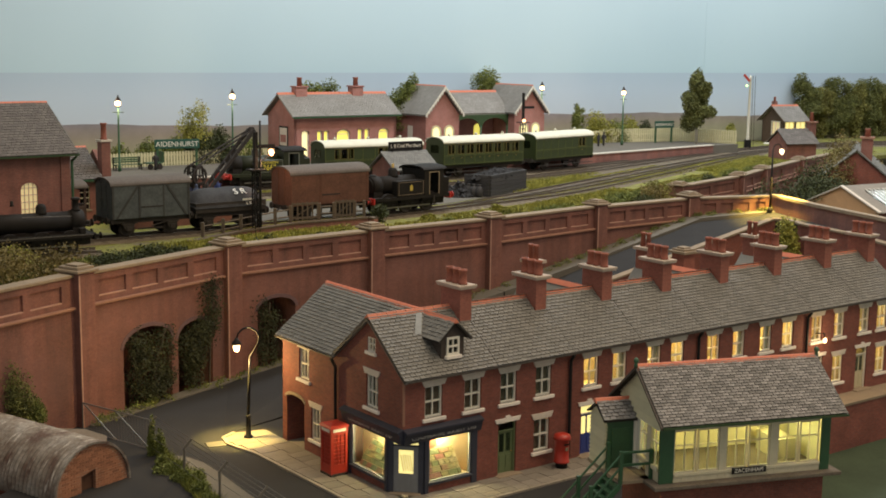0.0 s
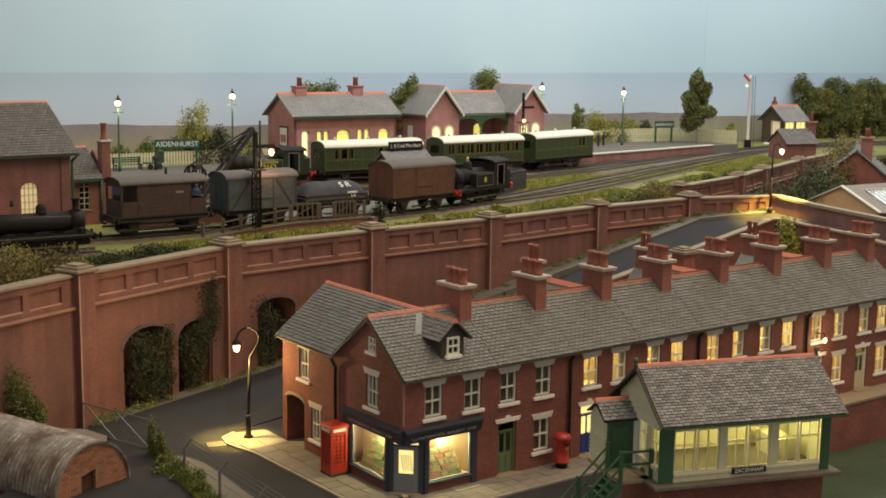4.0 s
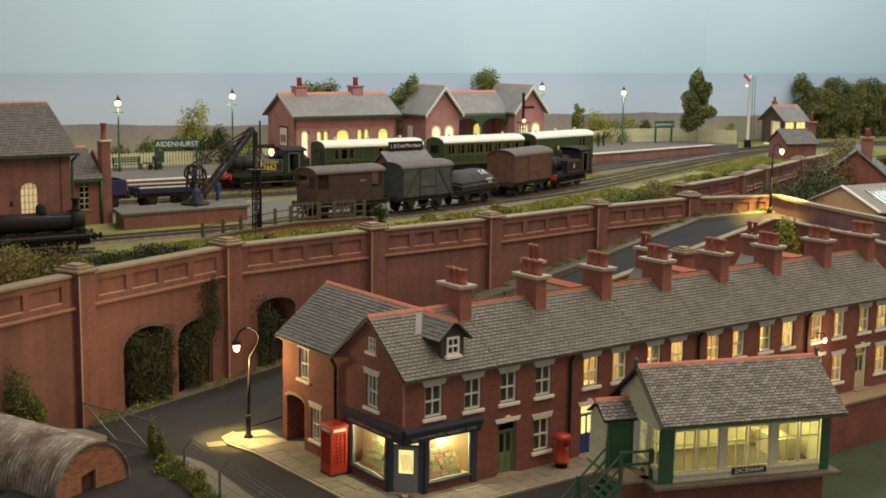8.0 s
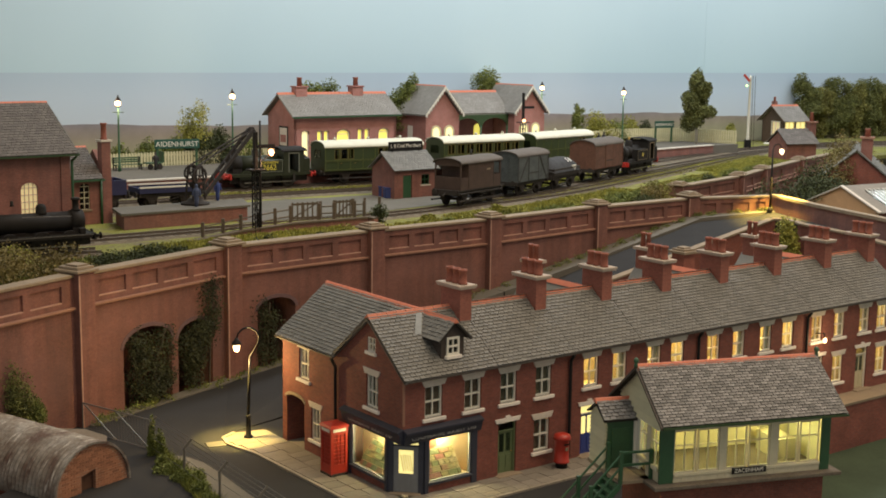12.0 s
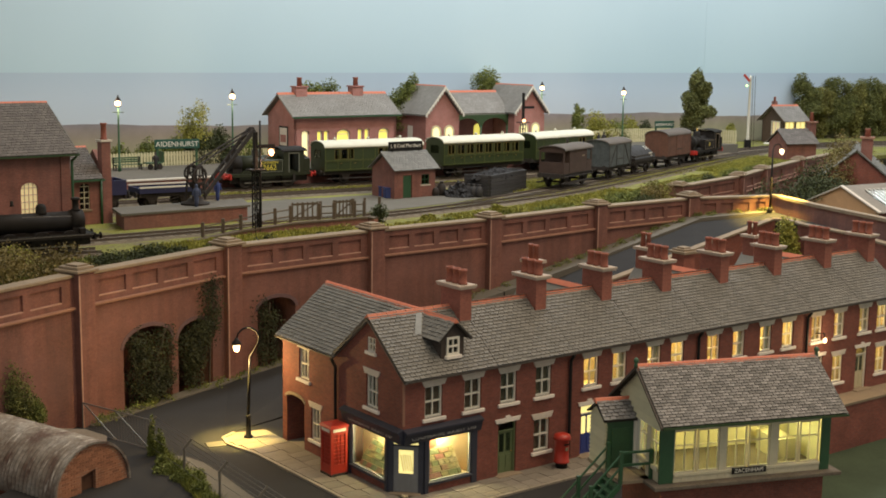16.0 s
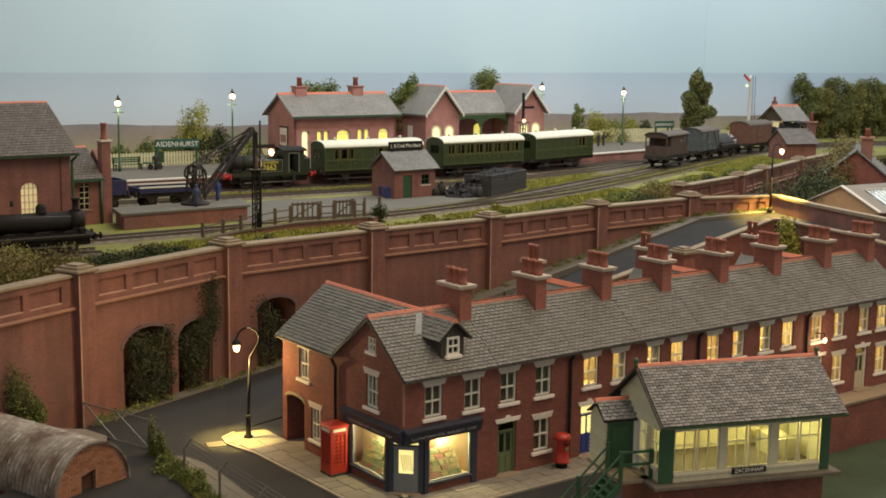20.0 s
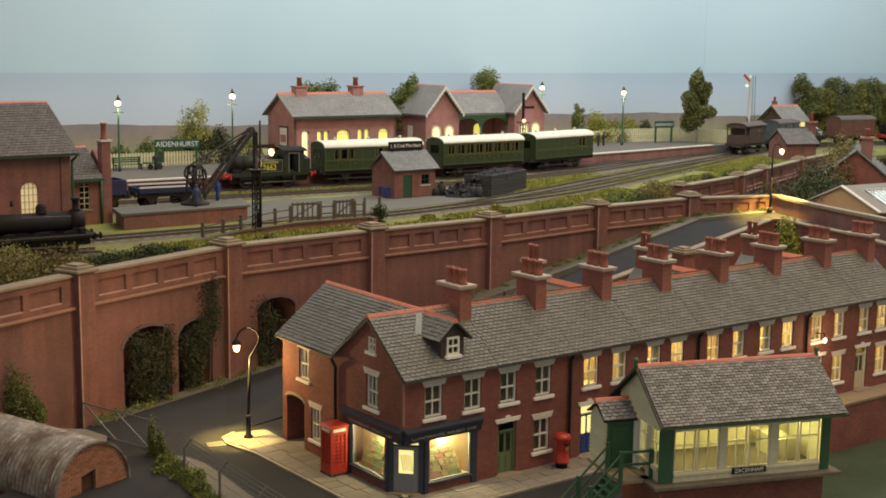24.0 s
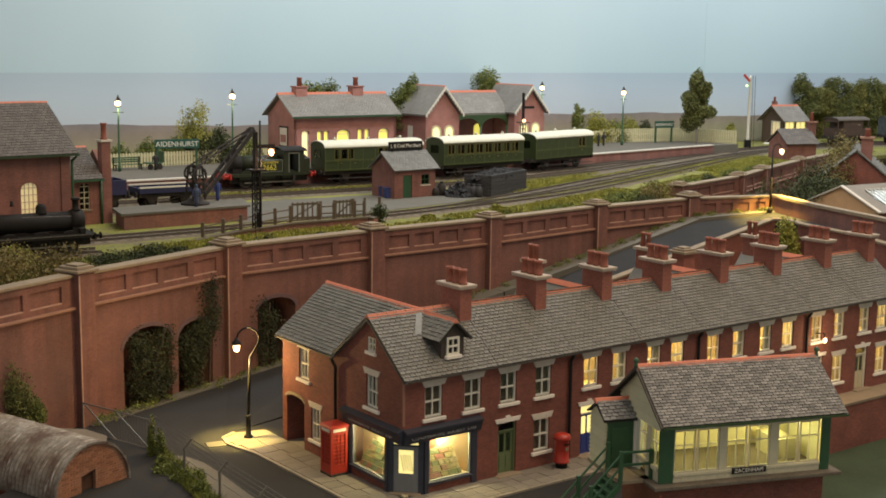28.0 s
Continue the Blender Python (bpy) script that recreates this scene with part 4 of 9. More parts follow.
def flag(x0, x1, y0, y1, dz=0.0):
    o = part("paving_stone", B(0.012, x1 - x0 - 0.012, 0.012, y1 - y0 - 0.012, 0.02, 0.065 + dz), M["paving"], pav)
    o.matrix_basis = pose(*[v * U for v in terrace_xy(x0, y0)], 0, 0, 0, TR)


x = -1.2
while x < 12.0:
    w1 = rnd.uniform(0.55, 0.8)
    cuts = [-1.68, -1.12 + rnd.uniform(-0.1, 0.1), -0.55 + rnd.uniform(-0.1, 0.1), 0.0]
    for a, b_ in zip(cuts, cuts[1:]):
        if x > -0.1 or b_ <= 0.0:
            flag(x, x + w1, a, b_ - 0.002, rnd.uniform(0, 0.012))
    x += w1
y = 0.0
while y < 10.3:
    w1 = rnd.uniform(0.55, 0.8)
    wide = 1.66 + 0.022 * y + max(0, y - 8) * 0.19
    cuts = [-wide, -wide * 0.5 + rnd.uniform(-0.1, 0.1), 0.0]
    for a, b_ in zip(cuts, cuts[1:]):
        flag(a, b_ - 0.002, y, y + w1, rnd.uniform(0, 0.012))
    y += w1
# kerb stones
def kerb(pts, z=0.0):
    for a, b_ in zip(pts, pts[1:]):
        a, b_ = Vector(a), Vector(b_)
        ln = (b_ - a).length
        n_ = max(1, round(ln / 0.9))
        for i in range(n_):
            o = part("kerb_stone", B(0.01, ln / n_ - 0.01, -0.08, 0.08, z - 0.05, z + 0.09, 0.012), M["kerb"], pav)
            p_ = a.lerp(b_, i / n_)
            o.matrix_basis = pose(p_.x * U, p_.y * U, 0, 0, 0, math.degrees(math.atan2(b_.y - a.y, b_.x - a.x)))


kerb(PAVE[6 - 6:5])
kerb(PAVE[9:] + PAVE[:1])
# drop from the pavement to the low ground, in front of the far houses
dropw = thing("street_retaining_wall", *terrace_xy(13.5, -6.0), 0, TR, "dark red brick retaining wall below the street", "", "", "structure")
part("face", B(0.0, 0.5, 0, 4.6, -2.3, -0.02), M["brick"], dropw)
part("face", B(0.5, 21, 4.55, 4.95, -2.3, -0.02), M["brick"], dropw)
part("coping", B(0.0, 0.5, 0, 4.7, -0.02, 0.1), M["stone"], dropw)
part("coping", B(0.5, 21, 4.5, 5.0, -0.02, 0.1), M["stone"], dropw)

# telephone box
M["box_glass"] = plain("grimy_red_glass", (0.30, 0.036, 0.026), 0.3, 0.3, 4, relief=0)
def telephone_box(x, y, z, rz):
    k = thing("telephone_box", x, y, z, rz, "red cast iron telephone box on the pavement", "telephone box")
    part("plinth", B(-0.47, 0.47, -0.47, 0.47, 0, 0.12, 0.015), M["iron"], k)
    for sx in (-0.45, 0.33):
        for sy in (-0.45, 0.33):
            part("corner_post", B(sx, sx + 0.12, sy, sy + 0.12, 0.12, 2.1), M["red"], k)
    for r in range(4):
        holes = [(-0.27 + c * 0.2 + (0.02 if c == 1 else 0), -0.09 + c * 0.2 - (0.02 if c == 1 else 0), 0.55 + i * 0.18, 0.68 + i * 0.18) for c in range(3) for i in range(8)]
        bm_ = wall_with_holes(bmesh.new(), -0.33, 0.33, 0.12, 2.0, -0.43, -0.40, holes)
        bm_.transform(Matrix.Rotation(radians(90 * r), 4, "Z"))
        d_ = part("door" if r == 0 else "glazed_side", bm_, M["red"], k)
        bm_ = B(-0.3, 0.3, -0.39, -0.385, 0.5, 2.0)
        bm_.transform(Matrix.Rotation(radians(90 * r), 4, "Z"))
        part("glazing", bm_, M["box_glass"], d_)
    bm_ = B(-0.46, 0.46, -0.46, 0.46, 2.0, 2.3)
    part("header", bm_, M["red"], k)
    for r in range(4):
        bm_ = B(-0.34, 0.34, -0.475, -0.46, 2.1, 2.24)
        bm_.transform(Matrix.Rotation(radians(90 * r), 4, "Z"))
        part("sign_strip", bm_, M["white"], k, "pale sign strip")
    bm_ = bmesh.new()
    n_ = 8
    rings = []
    for i in range(4):
        a = i / 3 * math.pi / 2
        s_, h_ = 0.5 * math.cos(a) + 0.02, 2.3 + 0.2 * math.sin(a)
        rings.append([bm_.verts.new((s_ * u, s_ * v, h_)) for u, v in ((-1, -1), (1, -1), (1, 1), (-1, 1))])
    for lo, hi in zip(rings, rings[1:]):
        for i in range(4):
            bm_.faces.new((lo[i], lo[(i + 1) % 4], hi[(i + 1) % 4], hi[i]))
    bm_.faces.new(rings[-1])
    bm_.faces.new(rings[0][::-1])
    part("domed_roof", bm_, M["red"], k)
    return k


tx, ty = terrace_xy(-0.58, 4.05)
telephone_box(tx, ty, 0.06, TR).matrix_basis @= Matrix.Scale(0.88, 4)

# pillar box
px_, py_ = terrace_xy(7.62, -0.6)
pb = thing("post_box", px_, py_, 0.06, TR, "red cylindrical post box with black base", "post box")
part("base", T([(0.25, 0), (0.25, 0.26), (0.23, 0.28)], 0, 0, 0, 18), M["black"], pb)
part("barrel", T([(0.34, 0.24), (0.34, 0.3), (0.31, 0.33), (0.31, 1.2), (0.34, 1.22)], 0, 0, 0, 20), M["red"], pb)
part("cap", T([(0.36, 1.2), (0.37, 1.26), (0.36, 1.32), (0.33, 1.4), (0.18, 1.46), (0.05, 1.48)], 0, 0, 0, 20), M["red"], pb)
part("mouth", B(-0.15, 0.15, -0.325, -0.3, 1.02, 1.08), M["black"], pb)
part("notice_plate", B(-0.08, 0.08, -0.318, -0.3, 0.78, 0.92), M["stone"], pb)

# swan-neck street lamp with a warm lantern
def street_lamp(x, y, z, rz, h, watts, label, far=False):
    l = thing("street_lamp", x, y, z, rz, label, "street lamp", "street lamps")
    part("base", T([(0.2, 0), (0.2, 0.06), (0.115, 0.12), (0.1, 0.9), (0.125, 0.94), (0.08, 1.05)], 0, 0, 0, 10), M["black"], l)
    part("column", R((0, 0, 1.0), (0.1, 0, h * 0.7), 0.072, 0.055), M["black"], l)
    bm_ = bmesh.new()
    k = h / 5.25
    pts = [(0.1, 0, h * 0.7), (0.3, 0, 4.0 * k), (0.46, 0, 4.3 * k), (0.5, 0, 4.55 * k), (0.4, 0, 4.8 * k), (0.2, 0, 4.95 * k), (0.0, 0, 4.98 * k), (-0.22, 0, 4.9 * k), (-0.4, 0, 4.72 * k), (-0.48, 0, 4.45 * k)]
    tube(bm_, pts, 0.045)
    part("swan_neck", bm_, M["black"], l)
    part("hood", T([(0.22, 0), (0.2, 0.1), (0.1, 0.2), (0.06, 0.3)], -0.48, 0, 4.22 * k, 12), M["black"], l)
    part("lantern", T([(0.04, -0.3), (0.11, -0.26), (0.15, -0.14), (0.15, 0.0)], -0.48, 0, 4.22 * k, 12), M["bulb"], l, "glowing glass lantern")
    c_, s_ = math.cos(radians(rz)), math.sin(radians(rz))
    hooded_lamp("street_lamp_light", x - 0.48 * c_, y - 0.48 * s_, z + 4.22 * k - 0.42, watts, (1.0, 0.72, 0.17), 62, 0.12)
    point_lamp("lantern_glow", x - 0.48 * c_, y - 0.48 * s_, z + 4.22 * k - 0.45, watts * 0.22, (1.0, 0.66, 0.25), 0.12)
    return l


street_lamp(-8.5, 54.0, 0.06, 5, 5.25, 0.62, "black swan-neck street lamp with glowing warm lantern on the pavement")


# ---- signal box ----
sbx = thing("signal_box", 7.95, 42.0, 0, 16.8, "cream and green signal box with slate roof and lit windows", "signal box")
SL, SD = 6.3, 3.3
M["deck"] = plain("worn_walkway", (0.145, 0.118, 0.09), 0.9, 0.4, 1.2, 9)
part("base", B(-0.25, SL - 0.1, 0.1, SD - 0.1, -2.3, 2.28), M["brick"], sbx)
dkp = part("deck", B(-0.7, SL + 0.35, -0.35, SD + 0.2, 2.28, 2.42, 0.02), M["deck"], sbx, "worn pale walkway round the cabin")
part("floor", B(-0.3, SL - 0.05, 0.05, SD - 0.05, 2.42, 2.5), M["deck"], sbx)
for x in (0.0, SL - 0.16):
    for y in (0.0, SD - 0.16):
        part("corner_post", B(x, x + 0.16, y, y + 0.16, 2.42, 4.5), M["green"], sbx)

part("corner_panel", B(SL - 0.35, SL + 0.02, -0.02, 0.02, 2.42, 4.5), M["green"], sbx)
# cream paint darkened to carry the shade on the front frames
M["box_cream"] = plain("shaded_cream_paint", (0.60, 0.55, 0.39), 0.55, 0.14, 3, relief=0.1)


def box_sash(x0, x1, z0=2.74, z1=4.3, turn=None, parent=sbx):
    def put(b_):
        if turn is not None:
            b_.transform(turn)
            bmesh.ops.recalc_face_normals(b_, faces=b_.faces[:])
        return b_
    fr = bmesh.new()
    # front sashes take the shade-darkened cream, end sashes plain white
    paint = M["box_cream"] if turn is None else M["white"]
    for a, b_, c, d in ((x0, x0 + 0.06, z0, z1), (x1 - 0.06, x1, z0, z1), (x0 + 0.06, x1 - 0.06, z0, z0 + 0.07), (x0 + 0.06, x1 - 0.06, z1 - 0.07, z1), ((x0 + x1) / 2 - 0.02, (x0 + x1) / 2 + 0.02, z0 + 0.07, z1 - 0.07), (x0 + 0.06, (x0 + x1) / 2 - 0.02, z0 + (z1 - z0) * 0.62, z0 + (z1 - z0) * 0.62 + 0.04), ((x0 + x1) / 2 + 0.02, x1 - 0.06, z0 + (z1 - z0) * 0.62, z0 + (z1 - z0) * 0.62 + 0.04)):
        box(fr, a, b_, 0.04, 0.1, c, d)
    w_ = part("window", put(fr), paint, parent, "cream glazed sash, lit inside")
    part("pane", put(B(x0 + 0.05, x1 - 0.05, 0.065, 0.07, z0 + 0.05, z1 - 0.05)), M["glass"], w_)
    return w_


GROUPS = [(0.14, 1.0), (1.06, 1.9), (2.16, 3.0), (3.06, 3.9), (4.2, 5.05), (5.1, 5.9)]
for a, b_ in GROUPS:
    box_sash(a, b_)
for a, b_ in ((1.9, 2.16), (3.9, 4.2)):
    part("mullion", B(a, b_, 0.0, 0.12, 2.74, 4.3), M["box_cream"], sbx)
part("front_rail", B(0.16, 5.95, -0.03, 0.12, 2.62, 2.74, 0.02), M["box_cream"], sbx)
part("front_panelling", B(0.16, 5.95, 0.02, 0.12, 2.42, 2.62), M["box_cream"], sbx)
for x in (0.5, 1.06, 1.92, 2.2, 3.05, 3.86, 4.14, 5.0):
    part("batten", B(x - 0.03, x + 0.03, 0.0, 0.02, 2.44, 2.62), M["box_cream"], sbx)
part("head_rail", B(0.16, SL - 0.16, 0.0, 0.12, 4.3, 4.62), M["box_cream"], sbx)
# name board
nb = part("name_board", B(2.4, 3.75, -0.07, -0.03, 2.56, 2.79), M["black"], sbx, "black name board with white letters")
lt = new("name_letters", lettering("ZACENHAM", 0.21, M["white"]))
lt.parent = nb
lt.matrix_basis = pose(3.06 * U, -0.076 * U, 2.67 * U, 90, 0, 0)

# end walls in weatherboard, with windows in the near end
END = Matrix(((0, 1, 0, 0), (1, 0, 0, 0), (0, 0, 1, 0), (0, 0, 0, 1)))
box_sash(0.18, 0.88, 2.9, 4.3, END)
box_sash(1.08, 1.72, 3.05, 4.3, END)
part("end_sill", B(-0.1, 0.1, 0.16, 1.75, 2.82, 2.98, 0.02), M["box_cream"], sbx)
part("end_panel", B(0.0, 0.1, 0.16, 1.0, 2.42, 2.82), M["box_cream"], sbx)
part("end_post", B(-0.02, 0.12, 0.8, 1.1, 2.42, 4.3), M["box_cream"], sbx)
part("end_post", B(-0.02, 0.12, 1.65, 1.95, 2.42, 4.3), M["white"], sbx)
M["board_cream"] = plain("cream_weatherboard", (0.64, 0.60, 0.40), 0.6, 0.1, 2, relief=0.1, each=0.12)
for x in (0.0, SL - 0.14):
    z = 4.3
    while z < 6.0:
        hb = 0.15
        # width of the gable at this height
        half = (6.1 - z) * 1.34
        y0, y1 = max(0.02, 1.65 - half), min(SD - 0.02, 1.65 + half)
        if y1 - y0 > 0.12:
            part("weatherboard", P([(x - 0.09, z + 0.012), (x + 0.14, z + 0.012), (x + 0.14, z + hb), (x + 0.02, z + hb)], y0, y1, "y"), M["board_cream"], sbx)
        z += hb
part("end_wall_lower", B(SL - 0.14, SL - 0.02, 0.16, SD - 0.16, 2.42, 4.3), M["board_cream"], sbx)
part("back_wall", B(-0.2, SL - 0.16, SD - 0.14, SD - 0.02, 2.42, 4.5), M["cream_wall"], sbx)
part("desk", B(4.9, 5.7, 1.2, 2.6, 2.5, 3.25), M["box_cream"], sbx)
part("wall_cupboard", B(3.3, 3.5, 2.95, 3.15, 3.5, 4.2), M["red"], sbx)
bulb(sbx, 1.5, 1.3, 4.1, 0.016, (1.0, 0.87, 0.36))
bulb(sbx, 4.7, 1.3, 4.1, 0.018, (1.0, 0.87, 0.36))
part("ceiling_board", B(-0.3, SL - 0.02, 0.02, SD - 0.02, 4.5, 4.55), M["cream_wall"], sbx)

# roof with single slates
E0, CR, E1 = (-0.52, 4.62), (1.65, 6.24), (3.8, 4.62)
rf = part("roof", roof_body(-0.58, SL + 0.3, E0, CR, E1, 0.03), M["iron"], sbx)
slate_parts(rf, -0.6, SL + 0.32, E0, CR, 0.26, 0.126, 0.028, M["slate_box"], 21)
tagged(part("slating", slates(-0.6, SL + 0.32, E1, CR, 0.3, 0.15, 0.022, 22), M["slate_box"], rf), kind="stuff")
rnd = random.Random(3)
xx = -0.6
while xx < SL + 0.1:
    part("ridge_tile", P([(1.65 - 0.18, 6.12), (1.65 - 0.04, 6.3), (1.65 + 0.04, 6.3), (1.65 + 0.18, 6.12)], xx + 0.006, xx + 0.44, "x"), M["ridge"], rf)
    xx += 0.446
part("gutter", B(-0.6, SL + 0.34, -0.62, -0.53, 4.53, 4.6), M["dark_green"], sbx)
for x0, x1 in ((-0.30, -0.24), (SL + 0.32, SL + 0.37)):
    part("barge_board", P([(-0.53, 4.52), (-0.53, 4.6), (1.65, 6.22), (3.83, 4.6), (3.83, 4.52), (1.65, 6.12)], x0, x1, "x"), M["gutter_iron"], sbx)
    part("finial", T([(0.07, 0), (0.09, 0.08), (0.05, 0.14), (0.1, 0.22), (0.09, 0.3), (0.02, 0.36)], (x0 + x1) / 2, 1.65, 6.18, 8), M["green"], sbx)
# porch at the end, landing and stair
pc = part("porch", B(-1.15, -0.02, 2.0, 2.06, 2.42, 4.26), M["green"], sbx, "green boarded porch door")
z = 2.42
while z < 4.4:
    t_ = max(0.0, z - 4.05) * 0.95
    part("weatherboard", P([(-1.25, z + 0.012), (-1.12, z + 0.012), (-1.12, z + 0.15), (-1.17, z + 0.15)], 2.0 + t_, 3.3 - t_, "y"), M["board_cream"], pc)
    z += 0.15
part("side_wall", B(-1.2, -0.02, 3.2, 3.3, 2.42, 4.1), M["board_cream"], pc)
part("porch_floor", B(-1.25, -0.35, 1.0, 3.35, 2.28, 2.42), M["stone"], pc)
part("porch_roof", roof_body(-1.32, 0.0, (1.86, 4.24), (2.65, 4.75), (3.44, 4.24), 0.02), M["iron"], pc)
for pl in slate_places(-1.34, 0.0, (1.84, 4.26), (2.65, 4.78), 0.25, 0.16, 31):
    bm_ = bmesh.new()
    slate(bm_, pl, 0.25, 0.16, 0.024)
    part("slate", bm_, M["slate_box"], pc)
part("ridge_tile", P([(2.5, 4.7), (2.62, 4.86), (2.68, 4.86), (2.8, 4.7)], -1.36, -0.7, "x"), M["ridge"], pc)
part("ridge_tile", P([(2.5, 4.7), (2.62, 4.86), (2.68, 4.86), (2.8, 4.7)], -0.69, 0.0, "x"), M["ridge"], pc)
part("door_panel", B(-0.95, -0.25, 1.96, 2.0, 2.55, 3.9), M["green"], pc)
part("corner_board", B(-0.1, 0.0, 1.93, 2.06, 2.42, 4.2), M["white"], pc)
sx0, sz0, sx1, sz1 = -1.2, 2.4, -5.6, -2.2
st = part("stair", P([(sx0, sz0 - 0.3), (sx0, sz0 - 0.26), (sx1, sz1 - 0.26), (sx1, sz1 - 0.3)], 0.67, 1.67, "y"), M["green"], sbx, "green wooden stair with handrails")
for y in (0.62, 1.72):
    part("stringer", P([(sx0, sz0 - 0.25), (sx0, sz0), (sx1, sz1), (sx1, sz1 - 0.2)], y - 0.05, y + 0.05, "y"), M["green"], st)
    for h_ in (0.55, 1.0):
        part("handrail", P([(sx0, sz0 + h_ - 0.07), (sx0, sz0 + h_), (sx1, sz1 + h_), (sx1, sz1 + h_ - 0.07)], y - 0.04, y + 0.04, "y"), M["green"], st)
    for i in range(5):
        t_ = i / 4
        x_, z_ = sx0 + (sx1 - sx0) * t_, sz0 + (sz1 - sz0) * t_
        part("baluster", B(x_ - 0.06, x_ + 0.06, y - 0.06, y + 0.06, z_ - 0.1, z_ + 1.1), M["green"], st)
for i in range(22):
    t_ = (i + 0.5) / 22
    x_, z_ = sx0 + (sx1 - sx0) * t_, sz0 + (sz1 - sz0) * t_
    part("tread", B(x_ - 0.13, x_ + 0.1, 0.67, 1.67, z_ - 0.1, z_ - 0.06), M["green"], st)
for x_, y_ in ((-0.05, 0.62),):
    part("rail_post", B(x_ - 0.06, x_ + 0.06, y_ - 0.06, y_ + 0.06, 2.3, 3.5), M["green"], st)
for h_ in (2.95, 3.4):
    part("landing_rail", B(-1.2, 0.0, 0.58, 0.66, h_, h_ + 0.08), M["green"], st)
part("landing_floor", B(-1.2, 0.0, 0.6, 1.0, 2.3, 2.42), M["stone"], st)
for y_ in (1.85,):
    for k in range(4):
        part("trellis_post", B(-3.0 + k * 0.6, -2.96 + k * 0.6, y_, y_ + 0.04, -2.3, 0.9 + k * 0.3), M["white"], st)
# the near end stands a little further out, with a broad green corner panel
for o in sbx.children_recursive:
    if o.type == "MESH" and o.parent is not rf and o.name.split(".")[0] not in ("slate", "roof") and max(v.co.x for v in o.data.vertices) < 0.2 * U:
        o.data.transform(Matrix.Translation((-0.36 * U, 0, 0)))
for o in pc.children:
    if o.name.startswith("slate"):
        o.location.x -= 0.36 * U
part("corner_panel", B(-0.40, 0.13, -0.02, 0.04, 2.42, 4.55), M["green"], sbx)


# ---- tracks ----
def smooth(pts, n=8):
    """Points along a soft curve through the given plan points."""
    p = [Vector(q) for q in pts]
    p = [p[0] * 2 - p[1]] + p + [p[-1] * 2 - p[-2]]
    out = []
    for i in range(1, len(p) - 2):
        for k in range(n):
            t = k / n
            a, b, c, d = p[i - 1], p[i], p[i + 1], p[i + 2]
            out.append(0.5 * ((2 * b) + (c - a) * t + (2 * a - 5 * b + 4 * c - d) * t * t + (3 * b - a - 3 * c + d) * t ** 3))
    return out + [p[-2]]


def arclen(pts):
    s = [0.0]
    for a, b in zip(pts, pts[1:]):
        s.append(s[-1] + (b - a).length)
    return s


def at_len(pts, ss, s):
    s = max(min(s, ss[-1] - 1e-6), 0)
    i = max(0, min(len(pts) - 2, int(np.searchsorted(ss, s, side="right")) - 1))
    t = (s - ss[i]) / (ss[i + 1] - ss[i])
    d = (pts[i + 1] - pts[i]).normalized()
    return pts[i].lerp(pts[i + 1], t), d


GOODS = [(-46, 54.5), (-36, 62.0), (-28, 68.4), (-20.5, 74.45), (-14.2, 79.3), (-7.6, 84.4), (-2.6, 88.8), (1.0, 93.0), (4.5, 98.4), (8.4, 104.5), (13.5, 113.0), (22.1, 127.2), (31.7, 142.0), (37.0, 149.2), (42.6, 155.4), (48.0, 160.0), (54.0, 163.6), (61.0, 166.2), (70.0, 168.4), (90, 172), (114, 177)]
MAIN = [(-75, 66), (-40, 86.5), (-26, 95.6), (-14.6, 103.2), (-8.9, 107.0), (-4.2, 110.2), (3.4, 116.2), (8.5, 121.0), (14.9, 128.2), (23.2, 138.0), (30.5, 146.6), (38.5, 155.5), (44.6, 161.2), (51.0, 165.8), (58.5, 169.4), (70, 172.6), (90, 176.4), (112, 181)]
LOOP = [(-50, 74.5), (-30, 87.8), (-16.7, 96.4), (-11.4, 99.9), (-5.8, 103.6), (-0.2, 107.6), (4.2, 111.4), (8.6, 116.0), (13.9, 122.2), (20.2, 131.0), (26.5, 140.2), (31.0, 146.6)]
SIDING = [(-0.6, 91.0), (4.6, 96.4), (9.7, 102.6), (14.6, 110.3), (20.2, 119.8), (25.5, 129.0), (30.5, 138.0), (36, 147)]
YARD = [(-60, 45.0), (-36, 59.6), (-27, 65.2), (-22, 68.6), (-19.4, 70.2)]


